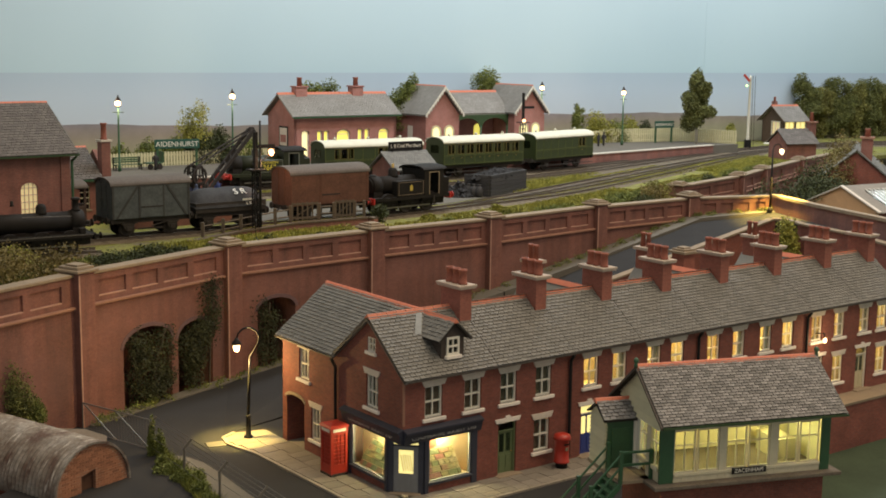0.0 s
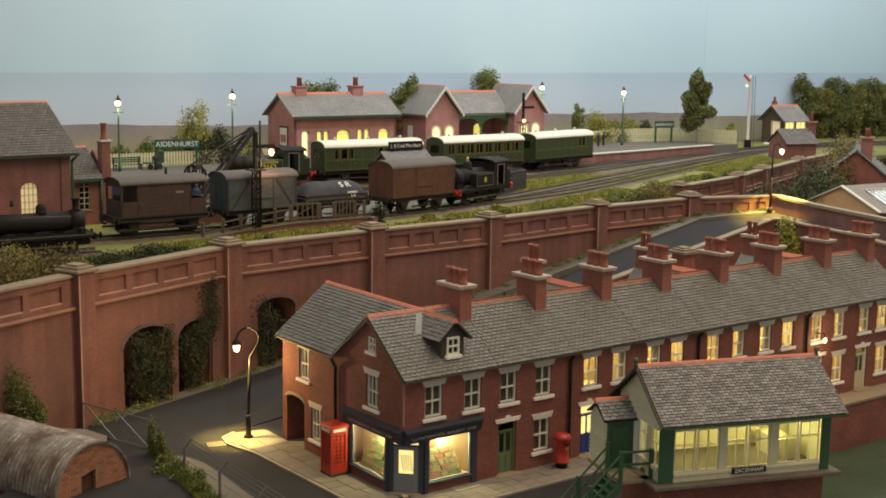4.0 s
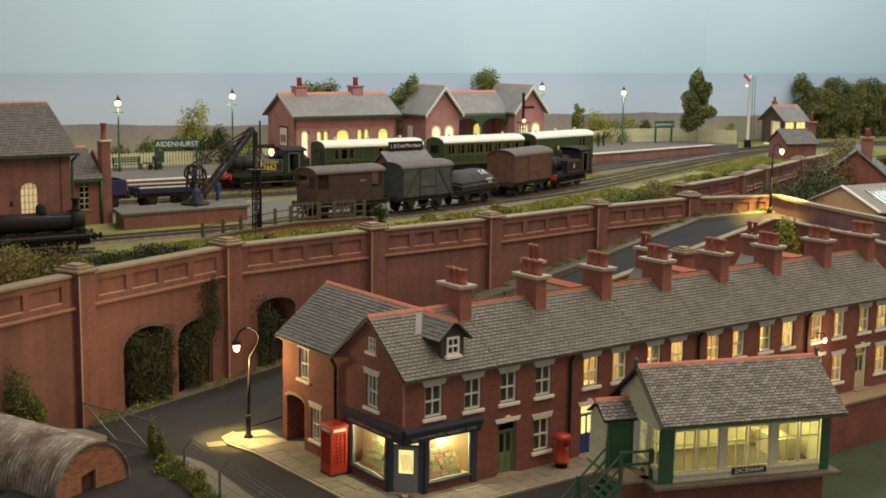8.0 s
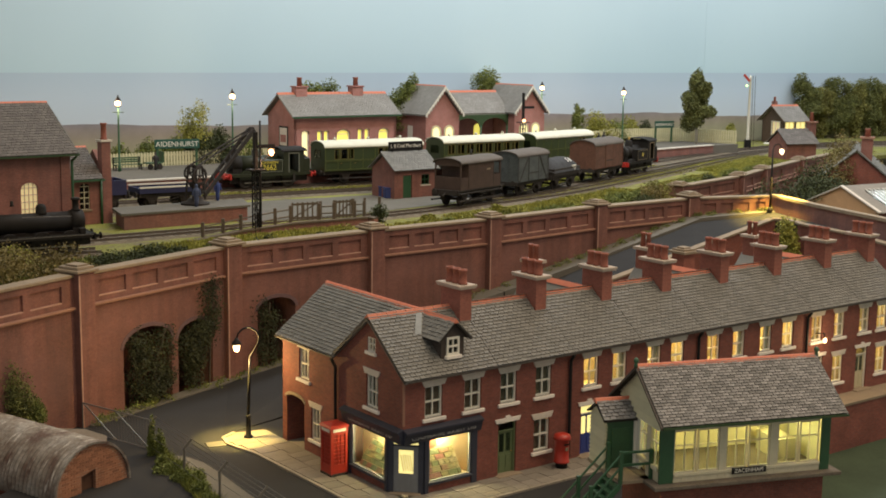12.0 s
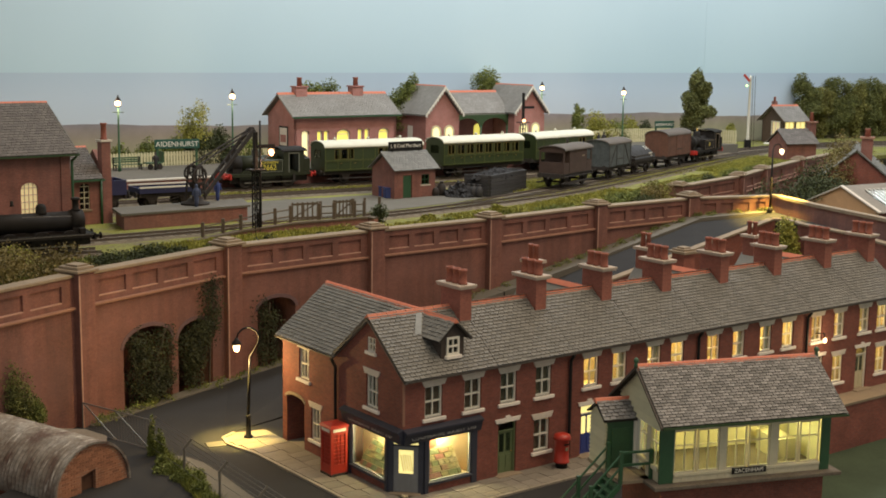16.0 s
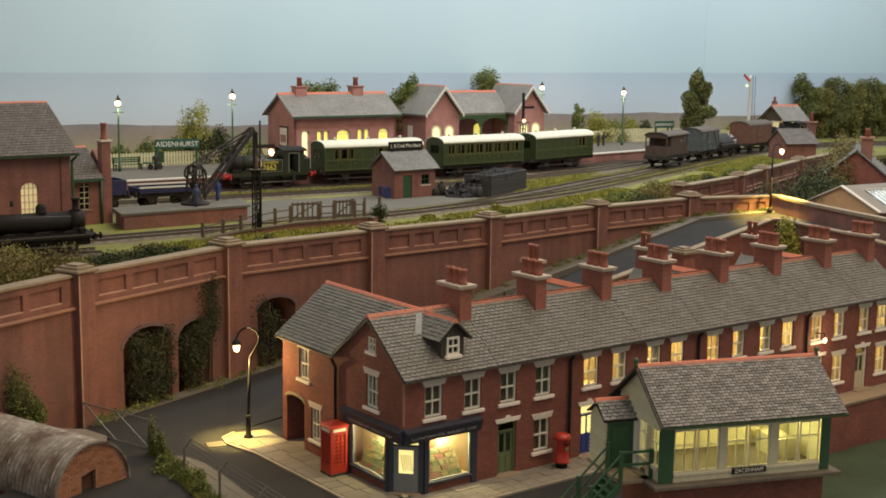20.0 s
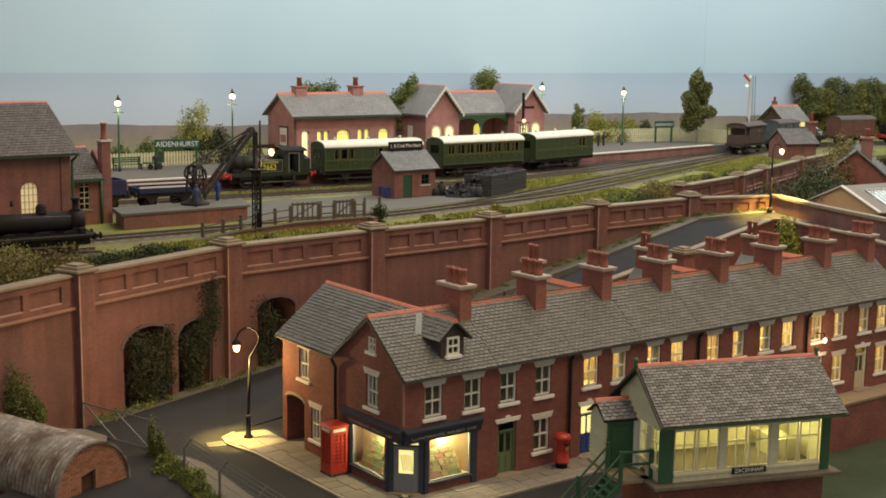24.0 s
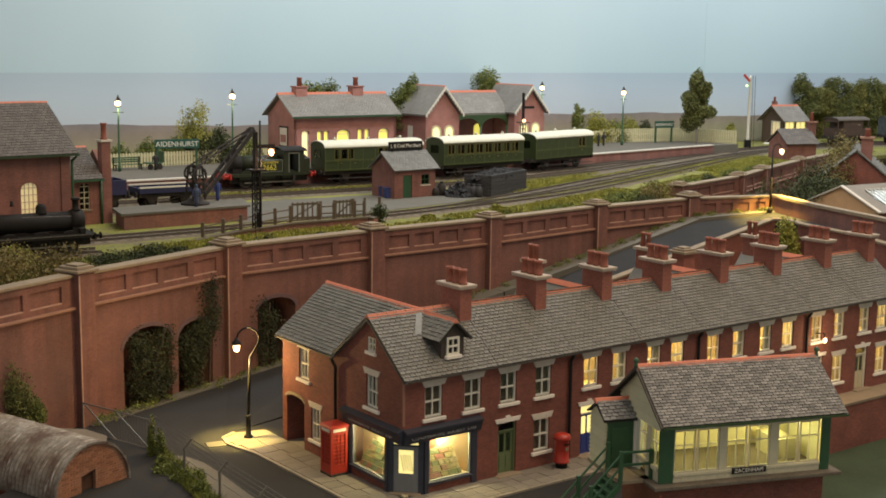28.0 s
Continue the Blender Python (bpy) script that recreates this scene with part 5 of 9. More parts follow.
def railway_track(name, plan, skip=0.0):
    pts = smooth(plan)
    ss = arclen(pts)
    tr = thing(name, 0, 0, 0, 0, "weathered model railway track on ballast", "", "railway tracks", "structure")
    bm = bmesh.new()
    last = None
    for i, p in enumerate(pts):
        d = (pts[min(i + 1, len(pts) - 1)] - pts[max(i - 1, 0)]).normalized()
        nrm = Vector((-d.y, d.x))
        row = [bm.verts.new((*(p + nrm * o), z)) for o, z in ((-1.4, 5.50), (-1.12, 5.668 + skip), (1.12, 5.668 + skip), (1.4, 5.50))]
        if last:
            for k in range(3):
                bm.faces.new((last[k + 1], last[k], row[k], row[k + 1]))
        last = row
    part("ballast", bm, M["ballast"], tr, "grey-brown ballast bed")
    for side_ in (-0.63, 0.63):
        bm = bmesh.new()
        last = None
        for i, p in enumerate(pts):
            d = (pts[min(i + 1, len(pts) - 1)] - pts[max(i - 1, 0)]).normalized()
            nrm = Vector((-d.y, d.x))
            row = [bm.verts.new((*(p + nrm * (side_ + o)), z + skip)) for o, z in ((-0.04, 5.66), (-0.04, 5.82), (0.04, 5.82), (0.04, 5.66))]
            if last:
                for k in range(3):
                    bm.faces.new((last[k + 1], last[k], row[k], row[k + 1]))
            last = row
        part("rail", bm, M["rail"], tr)
    bm = bmesh.new()
    s = 0.3
    while s < ss[-1]:
        p, d = at_len(pts, ss, s)
        nrm = Vector((-d.y, d.x))
        vs = []
        for z in (5.6, 5.69 + skip):
            for a, b in ((-0.13, -1.1), (0.13, -1.1), (0.13, 1.1), (-0.13, 1.1)):
                vs.append((*(p + d * a + nrm * b), z))
        quads(bm, vs, BOX)
        s += 0.78
    tagged(part("sleepers", bm, M["sleeper"], tr), kind="stuff")
    return tr


railway_track("track_goods", GOODS)
railway_track("track_platform", MAIN, 0.008)
railway_track("track_loop", LOOP, 0.004)
railway_track("track_siding", SIDING, 0.012)
railway_track("track_yard", YARD, 0.004)
BANK = [(-48, 70.5), (-36, 78.6), (-25.5, 85.5), (-20.3, 88.9), (-16.6, 91.2)]
railway_track("track_bank", BANK, 0.002)

slab("ballast_bed", [(12.0, 116.5), (15.0, 115.0), (24.0, 130.0), (33.0, 143.4), (44.0, 156.4), (56.0, 164.2), (70.0, 168.0), (70.0, 172.8), (56.0, 168.6), (44.0, 161.0), (34.0, 150.4), (22.0, 136.6), (9.5, 122.0), (8.5, 118.0)], 5.5, 5.6, M["ballast"], "brown ballast between the converging tracks")

# ---- platform ----
EDGE = [(-45, 85.2), (-25.5, 97.3), (-14.6, 105.0), (-4.8, 111.9), (3.0, 118.4), (8.0, 122.9), (15.0, 130.2), (24.2, 139.2), (31.0, 146.0)]
PBACK = [(34.6, 149.2), (28.5, 152.8), (18.5, 148.6), (10, 141.0), (-13.0, 120.8), (-25.0, 111.6), (-50, 92)]
plat = thing("platform", 0, 0, 0, 0, "station platform with grey surface and pale stone edge", "", "", "structure")
part("deck", P(EDGE + PBACK, 5.5, 6.62, "z"), M["earth"], plat)
bm, bf = bmesh.new(), bmesh.new()
for a, b in zip(EDGE, EDGE[1:]):
    a, b = Vector(a), Vector(b)
    d = (b - a).normalized()
    nr = Vector((-d.y, d.x))
    for m_, o0, o1, z0, z1 in ((bm, -0.12, 0.55, 6.62, 6.72), (bf, -0.03, 0.1, 5.5, 6.62)):
        quads(m_, [(*(a + nr * o0), z0), (*(b + nr * o0), z0), (*(b + nr * o1), z0), (*(a + nr * o1), z0), (*(a + nr * o0), z1), (*(b + nr * o0), z1), (*(b + nr * o1), z1), (*(a + nr * o1), z1)], BOX)
part("edge_stones", bm, M["stone_pale"], plat)
part("face", bf, M["brick_dark"], plat)

# ---- station building: house block and gabled block ----
SX, SY, SR = -14.0, 117.5, 38.0


def station_xy(x, y):
    c, s = math.cos(radians(SR)), math.sin(radians(SR))
    return SX + c * x - s * y, SY + s * x + c * y


stn = thing("station_house", *station_xy(0, 0), 6.62, SR, "pink brick station house with pale slate roof and lit arched windows", "station building")
wins = [(0.85, 0.8, 0.1, 2.85), (2.55, 0.55, 1.1, 2.8), (3.3, 0.55, 1.1, 2.8), (4.75, 1.5, 1.5, 2.85), (7.15, 0.55, 1.4, 2.85), (7.95, 0.55, 1.4, 2.85), (9.6, 1.2, 1.7, 2.85)]
bm = bmesh.new()
wall_with_holes(bm, 0, 11.7, 0, 4.2, 0, 0.3, [(x, x + w, a, b) for x, w, a, b in wins])
part("front_wall", bm, M["brick_pink"], stn)
part("end_wall", P([(0, 0), (4.7, 0), (4.7, 4.2), (2.35, 5.9), (0, 4.2)], -0.001, 0.3, "x"), M["brick_pink"], stn)
part("end_wall", P([(0, 0), (4.7, 0), (4.7, 4.2), (2.35, 5.9), (0, 4.2)], 11.4, 11.701, "x"), M["brick_pink"], stn)
part("back_wall", B(0.3, 11.4, 4.4, 4.7, 0, 4.2), M["room"], stn)
stn_roof = part("roof", P([(-0.45, 4.2), (2.35, 6.2), (5.15, 4.2), (5.15, 4.05), (2.35, 6.05), (-0.45, 4.05)], -0.4, 12.0, "x"), M["slate_pale"], stn, "pale grey slate roof")
tagged(part("slating", slates(-0.4, 12.0, (-0.48, 4.19), (2.35, 6.21), 0.36, 0.24, 0.02, 301), M["slate_pale"], stn_roof), kind="stuff")
ridge_tiles(stn, -0.4, 12.0, 2.35, 6.25)
part("gutter", B(-0.4, 12.0, -0.57, -0.46, 4.02, 4.14), M["green"], stn)
part("ceiling", B(0.3, 11.4, 0.3, 4.4, 3.9, 4.0), M["room"], stn)
for x, w, a, b in wins:
    fr = bmesh.new()
    top = arc(x + w / 2, b - w * 0.3, w / 2, 180, 0, 8, w * 0.3)
    prism(fr, top + [(x + w, b + 0.01), (x, b + 0.01)], 0.0, 0.25, "y")
    wn = part("window", fr, M["brick_pink"], stn, "arched window glowing yellow")
    part("pane", B(x, x + w, 0.2, 0.22, a, b), M["station_pane_pale"] if a < 0.5 else M["station_pane"], wn)
    bm = bmesh.new()
    top2 = arc(x + w / 2, b - w * 0.3, w / 2 - 0.11, 180, 0, 8, w * 0.3 - 0.11)
    for i in range(8):
        prism(bm, [top[i], top[i + 1], top2[i + 1], top2[i]], 0.12, 0.2, "y")
    box(bm, x, x + 0.11, 0.12, 0.2, a, b - w * 0.3)
    box(bm, x + w - 0.11, x + w, 0.12, 0.2, a, b - w * 0.3)
    box(bm, x + 0.11, x + w - 0.11, 0.12, 0.2, a, a + 0.12)
    if w > 1.0:
        box(bm, x + 0.11, x + w - 0.11, 0.15, 0.2, b - w * 0.3 - 0.04, b - w * 0.3 + 0.04)
    part("frame", bm, M["white"], wn)
    outer = arc(x + w / 2, b - w * 0.3, w / 2 + 0.13, 180, 0, 8, w * 0.3 + 0.13)
    bm = bmesh.new()
    for i in range(8):
        prism(bm, [top[i], top[i + 1], outer[i + 1], outer[i]], -0.03, 0.05, "y")
    part("arch_brick", bm, M["stone_red"], wn)
for x in (1.9, 8.3):
    ch = part("chimney", B(x - 0.45, x + 0.75, 1.9, 2.8, 5.2, 6.8), M["brick_pink"], stn)
    part("cap", B(x - 0.55, x + 0.85, 1.8, 2.9, 6.8, 6.92), M["brick_pink"], ch)
    part("chimney_pot", T([(0.26, 0), (0.22, 0.65), (0.27, 0.7), (0.27, 0.8)], x + 0.15, 2.35, 6.92, 10), M["pot"], ch)
pb_ = part("poster_board", B(-0.06, -0.01, 1.0, 2.6, 1.2, 3.2), M["iron"], stn, "framed poster board")
part("poster", B(-0.07, -0.06, 1.15, 2.45, 1.4, 3.05), M["stone_pale"], pb_)
part("picture_bar", B(-0.08, -0.07, 1.3, 2.3, 1.7, 2.4), M["brick_pink"], pb_)

# gabled block with the awning between two wings
blk = thing("station_wings", *station_xy(14.2, 0), 6.62, SR, "pink brick station wings with pale slate gables and white bargeboards", "station building")
GA, GE, GO = 6.9, 4.1, 0.35
for gx in (0.4, 12.05):
    gw = 4.2
    part("gable_wall", P([(gx, 0), (gx + gw, 0), (gx + gw, 4.1), (gx + gw / 2, 6.5), (gx, 4.1)], -1.0, -0.7, "y"), M["brick_pink"], blk)
    part("side_wall", B(gx, gx + 0.3, -0.7, 4.6, 0, 4.1), M["brick_pink"], blk)
    part("side_wall", B(gx + gw - 0.3, gx + gw, -0.7, 4.6, 0, 4.1), M["brick_pink"], blk)
    wr_ = part("roof", P([(gx - GO, GE), (gx + gw / 2, GA), (gx + gw + GO, GE), (gx + gw + GO, GE - 0.15), (gx + gw / 2, GA - 0.2), (gx - GO, GE - 0.15)], -1.4, 4.6, "y"), M["slate_pale"], blk, "pale slate roof with red ridge")
    part("ridge", P([(gx + gw / 2 - 0.15, GA - 0.15), (gx + gw / 2, GA + 0.1), (gx + gw / 2 + 0.15, GA - 0.15)], -1.4, 4.6, "y"), M["ridge"], blk)
    bm = slates(-1.4, 4.6, (gx - GO, GE + 0.01), (gx + gw / 2, GA + 0.01), 0.36, 0.24, 0.02, 310)
    tagged(part("slating", side(bm), M["slate_pale"], wr_), kind="stuff")
    bb = bmesh.new()
    for s in (-1, 1):
        n = 9
        for i in range(n):
            t0, t1 = i / n, (i + 0.75) / n
            x0_, x1_ = gx + gw / 2 + s * (gw / 2 + GO) * t0, gx + gw / 2 + s * (gw / 2 + GO) * t1
            z0_, z1_ = GA - (GA - GE) * t0, GA - (GA - GE) * t1
            prism(bb, [(x0_, z0_), (x1_, z1_), ((x0_ + x1_) / 2, (z0_ + z1_) / 2 - 0.5)], -1.5, -1.42, "y")
        prism(bb, [(gx + gw / 2, GA), (gx + gw / 2 + s * (gw / 2 + GO), GE), (gx + gw / 2 + s * (gw / 2 + GO), GE - 0.2), (gx + gw / 2, GA - 0.25)], -1.48, -1.4, "y")
    part("barge_board", bb, M["white"], blk, "white fretted bargeboard")
    for wx in (0.75, 2.4):
        part("window", P(arc(gx + wx + 0.5, 2.4, 0.5, 180, 0, 8, 0.5) + [(gx + wx + 1.0, 0.9), (gx + wx, 0.9)], -1.05, -0.99, "y"), M["station_pane_pale"], blk, "arched window glowing yellow")
        wo, wi = arc(gx + wx + 0.5, 2.4, 0.62, 180, 0, 8, 0.62), arc(gx + wx + 0.5, 2.4, 0.44, 180, 0, 8, 0.44)
        bm = bmesh.new()
        for i in range(8):
            prism(bm, [wi[i], wi[i + 1], wo[i + 1], wo[i]], -1.1, -1.0, "y")
        box(bm, gx + wx - 0.12, gx + wx + 0.06, -1.1, -1.0, 0.8, 2.4)
        box(bm, gx + wx + 0.94, gx + wx + 1.12, -1.1, -1.0, 0.8, 2.4)
        part("window_frame", bm, M["cream"], blk)
part("mid_wall", B(4.6, 12.05, 2.5, 2.8, 0, 4.1), M["brick_pink"], blk)
part("mid_window", P(arc(9.9, 2.3, 0.5, 180, 0, 8, 0.5) + [(10.4, 1.5), (9.4, 1.5)], 2.44, 2.5, "y"), M["station_pane"], blk, "arched window glowing yellow")
mid_roof = part("mid_roof", P([(0.1, 4.05), (2.6, 6.2), (5.0, 4.05), (5.0, 3.85), (2.6, 6.0), (0.1, 3.85)], 4.3, 12.4, "x"), M["slate_pale"], blk)
tagged(part("slating", slates(4.3, 12.4, (0.08, 4.05), (2.6, 6.21), 0.36, 0.24, 0.02, 320), M["slate_pale"], mid_roof), kind="stuff")
ridge_tiles(blk, 4.3, 12.4, 2.6, 6.25)
for k in range(2):
    a0 = 4.65 + k * 3.7
    spandrel = arc(a0 + 1.85, 2.6, 1.7, 180, 0, 12, 0.95) + [(a0 + 3.7, 2.6), (a0 + 3.7, 3.9), (a0, 3.9), (a0, 2.6)]
    part("awning_arch", P(spandrel, 0.0, 0.14, "y"), M["dark_green"], blk, "green arched awning valance")
for x in (4.75, 8.35, 11.95):
    part("awning_post", R((x, 0.07, 0), (x, 0.07, 2.7), 0.1), M["green"], blk)
part("side_door", B(0.37, 0.4, 1.2, 2.0, 0.6, 2.9), M["white"], blk, "white side door")


# ---- engine shed, annex, coal office, bins ----
def arched_window(parent, x, w, z0, z1, y, lit, cols=4, rows=5):
    """A round-headed iron window in a wall along x with outer face at y."""
    top = arc(x + w / 2, z1 - w * 0.35, w / 2, 180, 0, 10, w * 0.35)
    bm = bmesh.new()
    outer = arc(x + w / 2, z1 - w * 0.35, w / 2 + 0.14, 180, 0, 10, w * 0.35 + 0.14)
    for i in range(10):
        prism(bm, [top[i], top[i + 1], outer[i + 1], outer[i]], y - 0.03, y + 0.06, "y")
    win = part("window", bm, M["brick_dark"], parent, "arched iron-framed window" + (", lit inside" if lit else ""))
    part("pane", P(top + [(x + w, z0), (x, z0)], y + 0.14, y + 0.15, "y"), M["frosted_lit"] if lit else M["glass_dark"], win)
    bm = bmesh.new()
    for i in range(cols + 1):
        c = x + w * i / cols
        zt = z1 - w * 0.35 + w * 0.35 * math.sqrt(max(0, 1 - ((c - x - w / 2) / (w / 2)) ** 2))
        box(bm, c - 0.025, c + 0.025, y + 0.08, y + 0.13, z0, zt)
    for i in range(rows + 1):
        z = z0 + (z1 - w * 0.3 - z0) * i / rows
        box(bm, x, x + w, y + 0.085, y + 0.125, z - 0.025, z + 0.025)
    part("glazing_bars", bm, M["box_cream"], win)
    part("sill", B(x - 0.12, x + w + 0.12, y - 0.08, y + 0.1, z0 - 0.13, z0, 0.015), M["stone"], win)
    part("spandrel", P(top + [(x + w, z1 + 0.02), (x, z1 + 0.02)], y + 0.004, y + 0.2, "y"), M["brick_dark"], win)
    return win


M["rusty_slate"] = plain("rusty_slate", (0.155, 0.138, 0.125), 0.85, 0.25, 1.0, each=0.3)
# window light as the frosted pane's own glow, with no lamp behind
M["frosted_lit"] = glowing("glowing_frosted_glass", (0.95, 0.76, 0.42), 0.3)
SHED_K = 0.883
shed = thing("engine_shed", -23.9 * SHED_K, 80.4 * SHED_K, 6.866, 41, "red brick engine shed with slate roof and arched windows", "engine shed")
shed.matrix_basis @= Matrix.Scale(SHED_K, 4)
bm = wall_with_holes(bmesh.new(), -6.4, 0, -1.6, 4.85, 0, 0.3, [(-3.25, -2.15, 0.5, 3.05)])
part("front_wall", bm, M["brick_dark"], shed)
for x in (-3.25,):
    arched_window(shed, x, 1.1, 0.5, 3.05, 0, True)
part("end_wall", P([(0.3, -1.6), (0.6, -1.6), (0.6, 3.6), (4.9, 3.6), (4.9, -1.6), (7.4, -1.6), (7.4, 4.85), (4.1, 7.5), (0.3, 4.75)], -0.3, 0.0, "x"), M["brick_dark"], shed, "brick end wall with train doorway")
part("back_wall", B(-6.4, -0.3, 7.1, 7.4, -1.6, 4.85), M["brick_dark"], shed)
for x0, x1 in ((-0.62, 0.004), (-5.8, -5.1)):
    part("pilaster", B(x0, x1, -0.1, 0.0, -1.6, 4.75), M["brick_dark"], shed)
SE0, SCR, SE1 = (-0.55, 4.8), (4.1, 7.85), (8.75, 4.8)
shed_roof = part("roof", roof_body(-6.6, 0.4, SE0, SCR, SE1, 0.03), M["iron"], shed)
slate_parts(shed_roof, -6.6, 0.42, SE0, SCR, 0.33, 0.27, 0.025, M["rusty_slate"], 61)
part("roof_back", roof_body(-6.6, 0.4, (4.15, 7.8), (4.25, 7.8), SE1, -0.01), M["slate"], shed)
ridge_tiles(shed, -6.6, 0.42, 4.1, 7.85)
part("gutter", B(-6.6, 0.42, -0.66, -0.55, 4.66, 4.76), M["dark_green"], shed)
part("drainpipe", tube(bmesh.new(), [(0.25, -0.6, 4.65), (0.12, -0.1, 4.3), (0.12, -0.1, -1.5)], 0.09), M["green"], shed)
part("barge_board", P([(-0.55, 4.65), (-0.55, 4.8), (4.1, 7.85), (4.1, 7.65)], 0.35, 0.45, "x"), M["green"], shed)

annex = thing("shed_annex", -24.1, 80.7, 5.5, 41, "low brick annex with slate roof and chimney beside the shed", "annex")
bm = wall_with_holes(bmesh.new(), 0, 3.0, 0, 3.1, 0, 0.3, [(0.75, 1.45, 1.05, 2.75)])
part("front_wall", bm, M["brick_dark"], annex)
arched_window(annex, 0.75, 0.7, 1.05, 2.75, 0, False, 2, 4)
part("end_wall", P([(0.3, 0), (4.0, 0), (4.0, 3.1), (2.1, 4.75), (0.3, 3.1)], 2.7, 3.0, "x"), M["brick_dark"], annex)
annex_roof = part("roof", roof_body(0.1, 2.25, (-0.4, 3.05), (2.1, 4.95), (4.4, 3.05), 0.02), M["iron"], annex)
slate_parts(annex_roof, 0.1, 2.25, (-0.4, 3.05), (2.1, 4.95), 0.3, 0.24, 0.025, M["rusty_slate"], 62)
ridge_tiles(annex, 0.1, 2.25, 2.1, 4.95)
part("gutter", B(0.1, 2.3, -0.52, -0.4, 2.9, 3.02), M["green"], annex)
part("drainpipe", R((2.2, -0.12, 0), (2.2, -0.12, 2.95), 0.08), M["green"], annex)
ch = part("chimney", B(2.3, 2.92, -0.12, 0.5, 0, 5.4), M["brick_dark"], annex)
part("cap", B(2.21, 3.01, -0.21, 0.59, 5.4, 5.53), M["stone_pale"], ch)
part("chimney_pot", T([(0.26, 0), (0.2, 0.1), (0.17, 0.95), (0.22, 1.0), (0.22, 1.08)], 2.61, 0.19, 5.53, 10), M["pot"], ch)

M["blue_drum"] = plain("blue_tarp", (0.03, 0.05, 0.17), 0.6, 0.2, 3)
hut = thing("coal_office", -3.85, 97.95, 5.5, 40, "small red brick coal office with grey roof and sign board", "hut")
bm = wall_with_holes(bmesh.new(), 0, 4.1, 0, 2.35, 0, 0.2, [(0.85, 1.75, 0.0, 1.85), (2.7, 3.5, 1.05, 1.85)])
part("front_wall", bm, M["brick_dark"], hut)
part("end_wall", P([(0.2, 0), (2.9, 0), (2.9, 2.35), (1.45, 3.4), (0.2, 2.45)], 0, 0.2, "x"), M["brick_dark"], hut)
part("end_wall", P([(0.2, 0), (2.9, 0), (2.9, 2.35), (1.45, 3.4), (0.2, 2.45)], 3.9, 4.1, "x"), M["brick_dark"], hut)
part("back_wall", B(0.2, 3.9, 2.7, 2.9, 0, 2.35), M["brick_dark"], hut)
part("door", B(0.88, 1.72, 0.08, 0.14, 0, 1.83), M["green"], hut, "dark green plank door")
part("window", wall_with_holes(bmesh.new(), 2.7, 3.5, 1.05, 1.85, 0.06, 0.12, [(2.76, 3.08, 1.1, 1.42), (3.12, 3.44, 1.1, 1.42), (2.76, 3.08, 1.47, 1.8), (3.12, 3.44, 1.47, 1.8)]), M["green"], hut)
part("pane", B(2.7, 3.5, 0.14, 0.15, 1.05, 1.85), M["glass_dark"], hut)
part("sill", B(2.6, 3.6, -0.06, 0.06, 0.95, 1.05), M["stone_pale"], hut)
office_roof = part("roof", roof_body(-0.25, 4.35, (-0.3, 2.3), (1.45, 3.6), (3.2, 2.3), 0.0), M["slate"], hut)
slate_parts(office_roof, -0.25, 4.35, (-0.3, 2.3), (1.45, 3.6), 0.3, 0.26, 0.02, M["slate"], 63)
sb = part("sign_board", B(0.5, 3.9, 1.4, 1.48, 3.68, 4.4), M["black"], hut, "black sign board with white letters")
lt = new("sign_letters", lettering("L B Coal Merchant", 0.4, M["white"]))
lt.parent = sb
lt.matrix_basis = pose(2.2 * U, 1.385 * U, 4.05 * U, 90, 0, 0)
part("sign_leg", B(0.8, 0.9, 1.4, 1.48, 3.4, 3.68), M["black"], hut)
part("sign_leg", B(3.5, 3.6, 1.4, 1.48, 3.4, 3.68), M["black"], hut)
for i, (x, y) in enumerate(((-4.7, 99.6), (-4.25, 98.7))):
    d = thing("blue_drum", x, y, 5.55, 20 * i, "blue covered crate beside the coal office", "crate", "crates")
    part("body", soften(B(-0.45, 0.45, -0.4, 0.4, 0, 0.78), 0.06), M["blue_drum"], d)
    part("lid", soften(B(-0.5, 0.5, -0.45, 0.45, 0.78, 0.86), 0.03), M["blue_drum"], d)
sk = thing("coal_sack", -0.2, 100.9, 5.55, 20, "dark filled coal sacks against the office wall", "sack")
part("sack", T([(0.3, 0), (0.4, 0.25), (0.36, 0.7), (0.22, 0.95), (0.12, 1.05), (0.2, 1.15)], 0, 0, 0, 10), M["iron"], sk)
part("sack", T([(0.3, 0), (0.38, 0.2), (0.34, 0.5), (0.15, 0.7)], -0.55, -0.1, 0, 10), M["iron"], sk)

M["sleeper_wall"] = plain("tarred_sleepers", (0.046, 0.044, 0.045), 0.8, 0.25, 2, each=0.3)
M["coal"] = plain("coal", (0.026, 0.025, 0.027), 0.85, 0.4, 4, relief=0.8, each=0.5)
bins = thing("coal_bins", 3.7, 100.2, 5.5, 61.5, "dark sleeper-built coal bins with coal heaps", "coal bin")
for i in range(6):
    z = i * 0.3
    part("sleeper", B(0, 6.6, -0.1, 0.1, z + 0.01, z + 0.292, 0.015), M["sleeper_wall"], bins)
    part("sleeper", B(-0.1, 0.1, 0.1, 2.3, z + 0.01, z + 0.292, 0.015), M["sleeper_wall"], bins)
    part("sleeper", B(6.5, 6.7, 0.1, 2.3, z + 0.01, z + 0.292, 0.015), M["sleeper_wall"], bins)


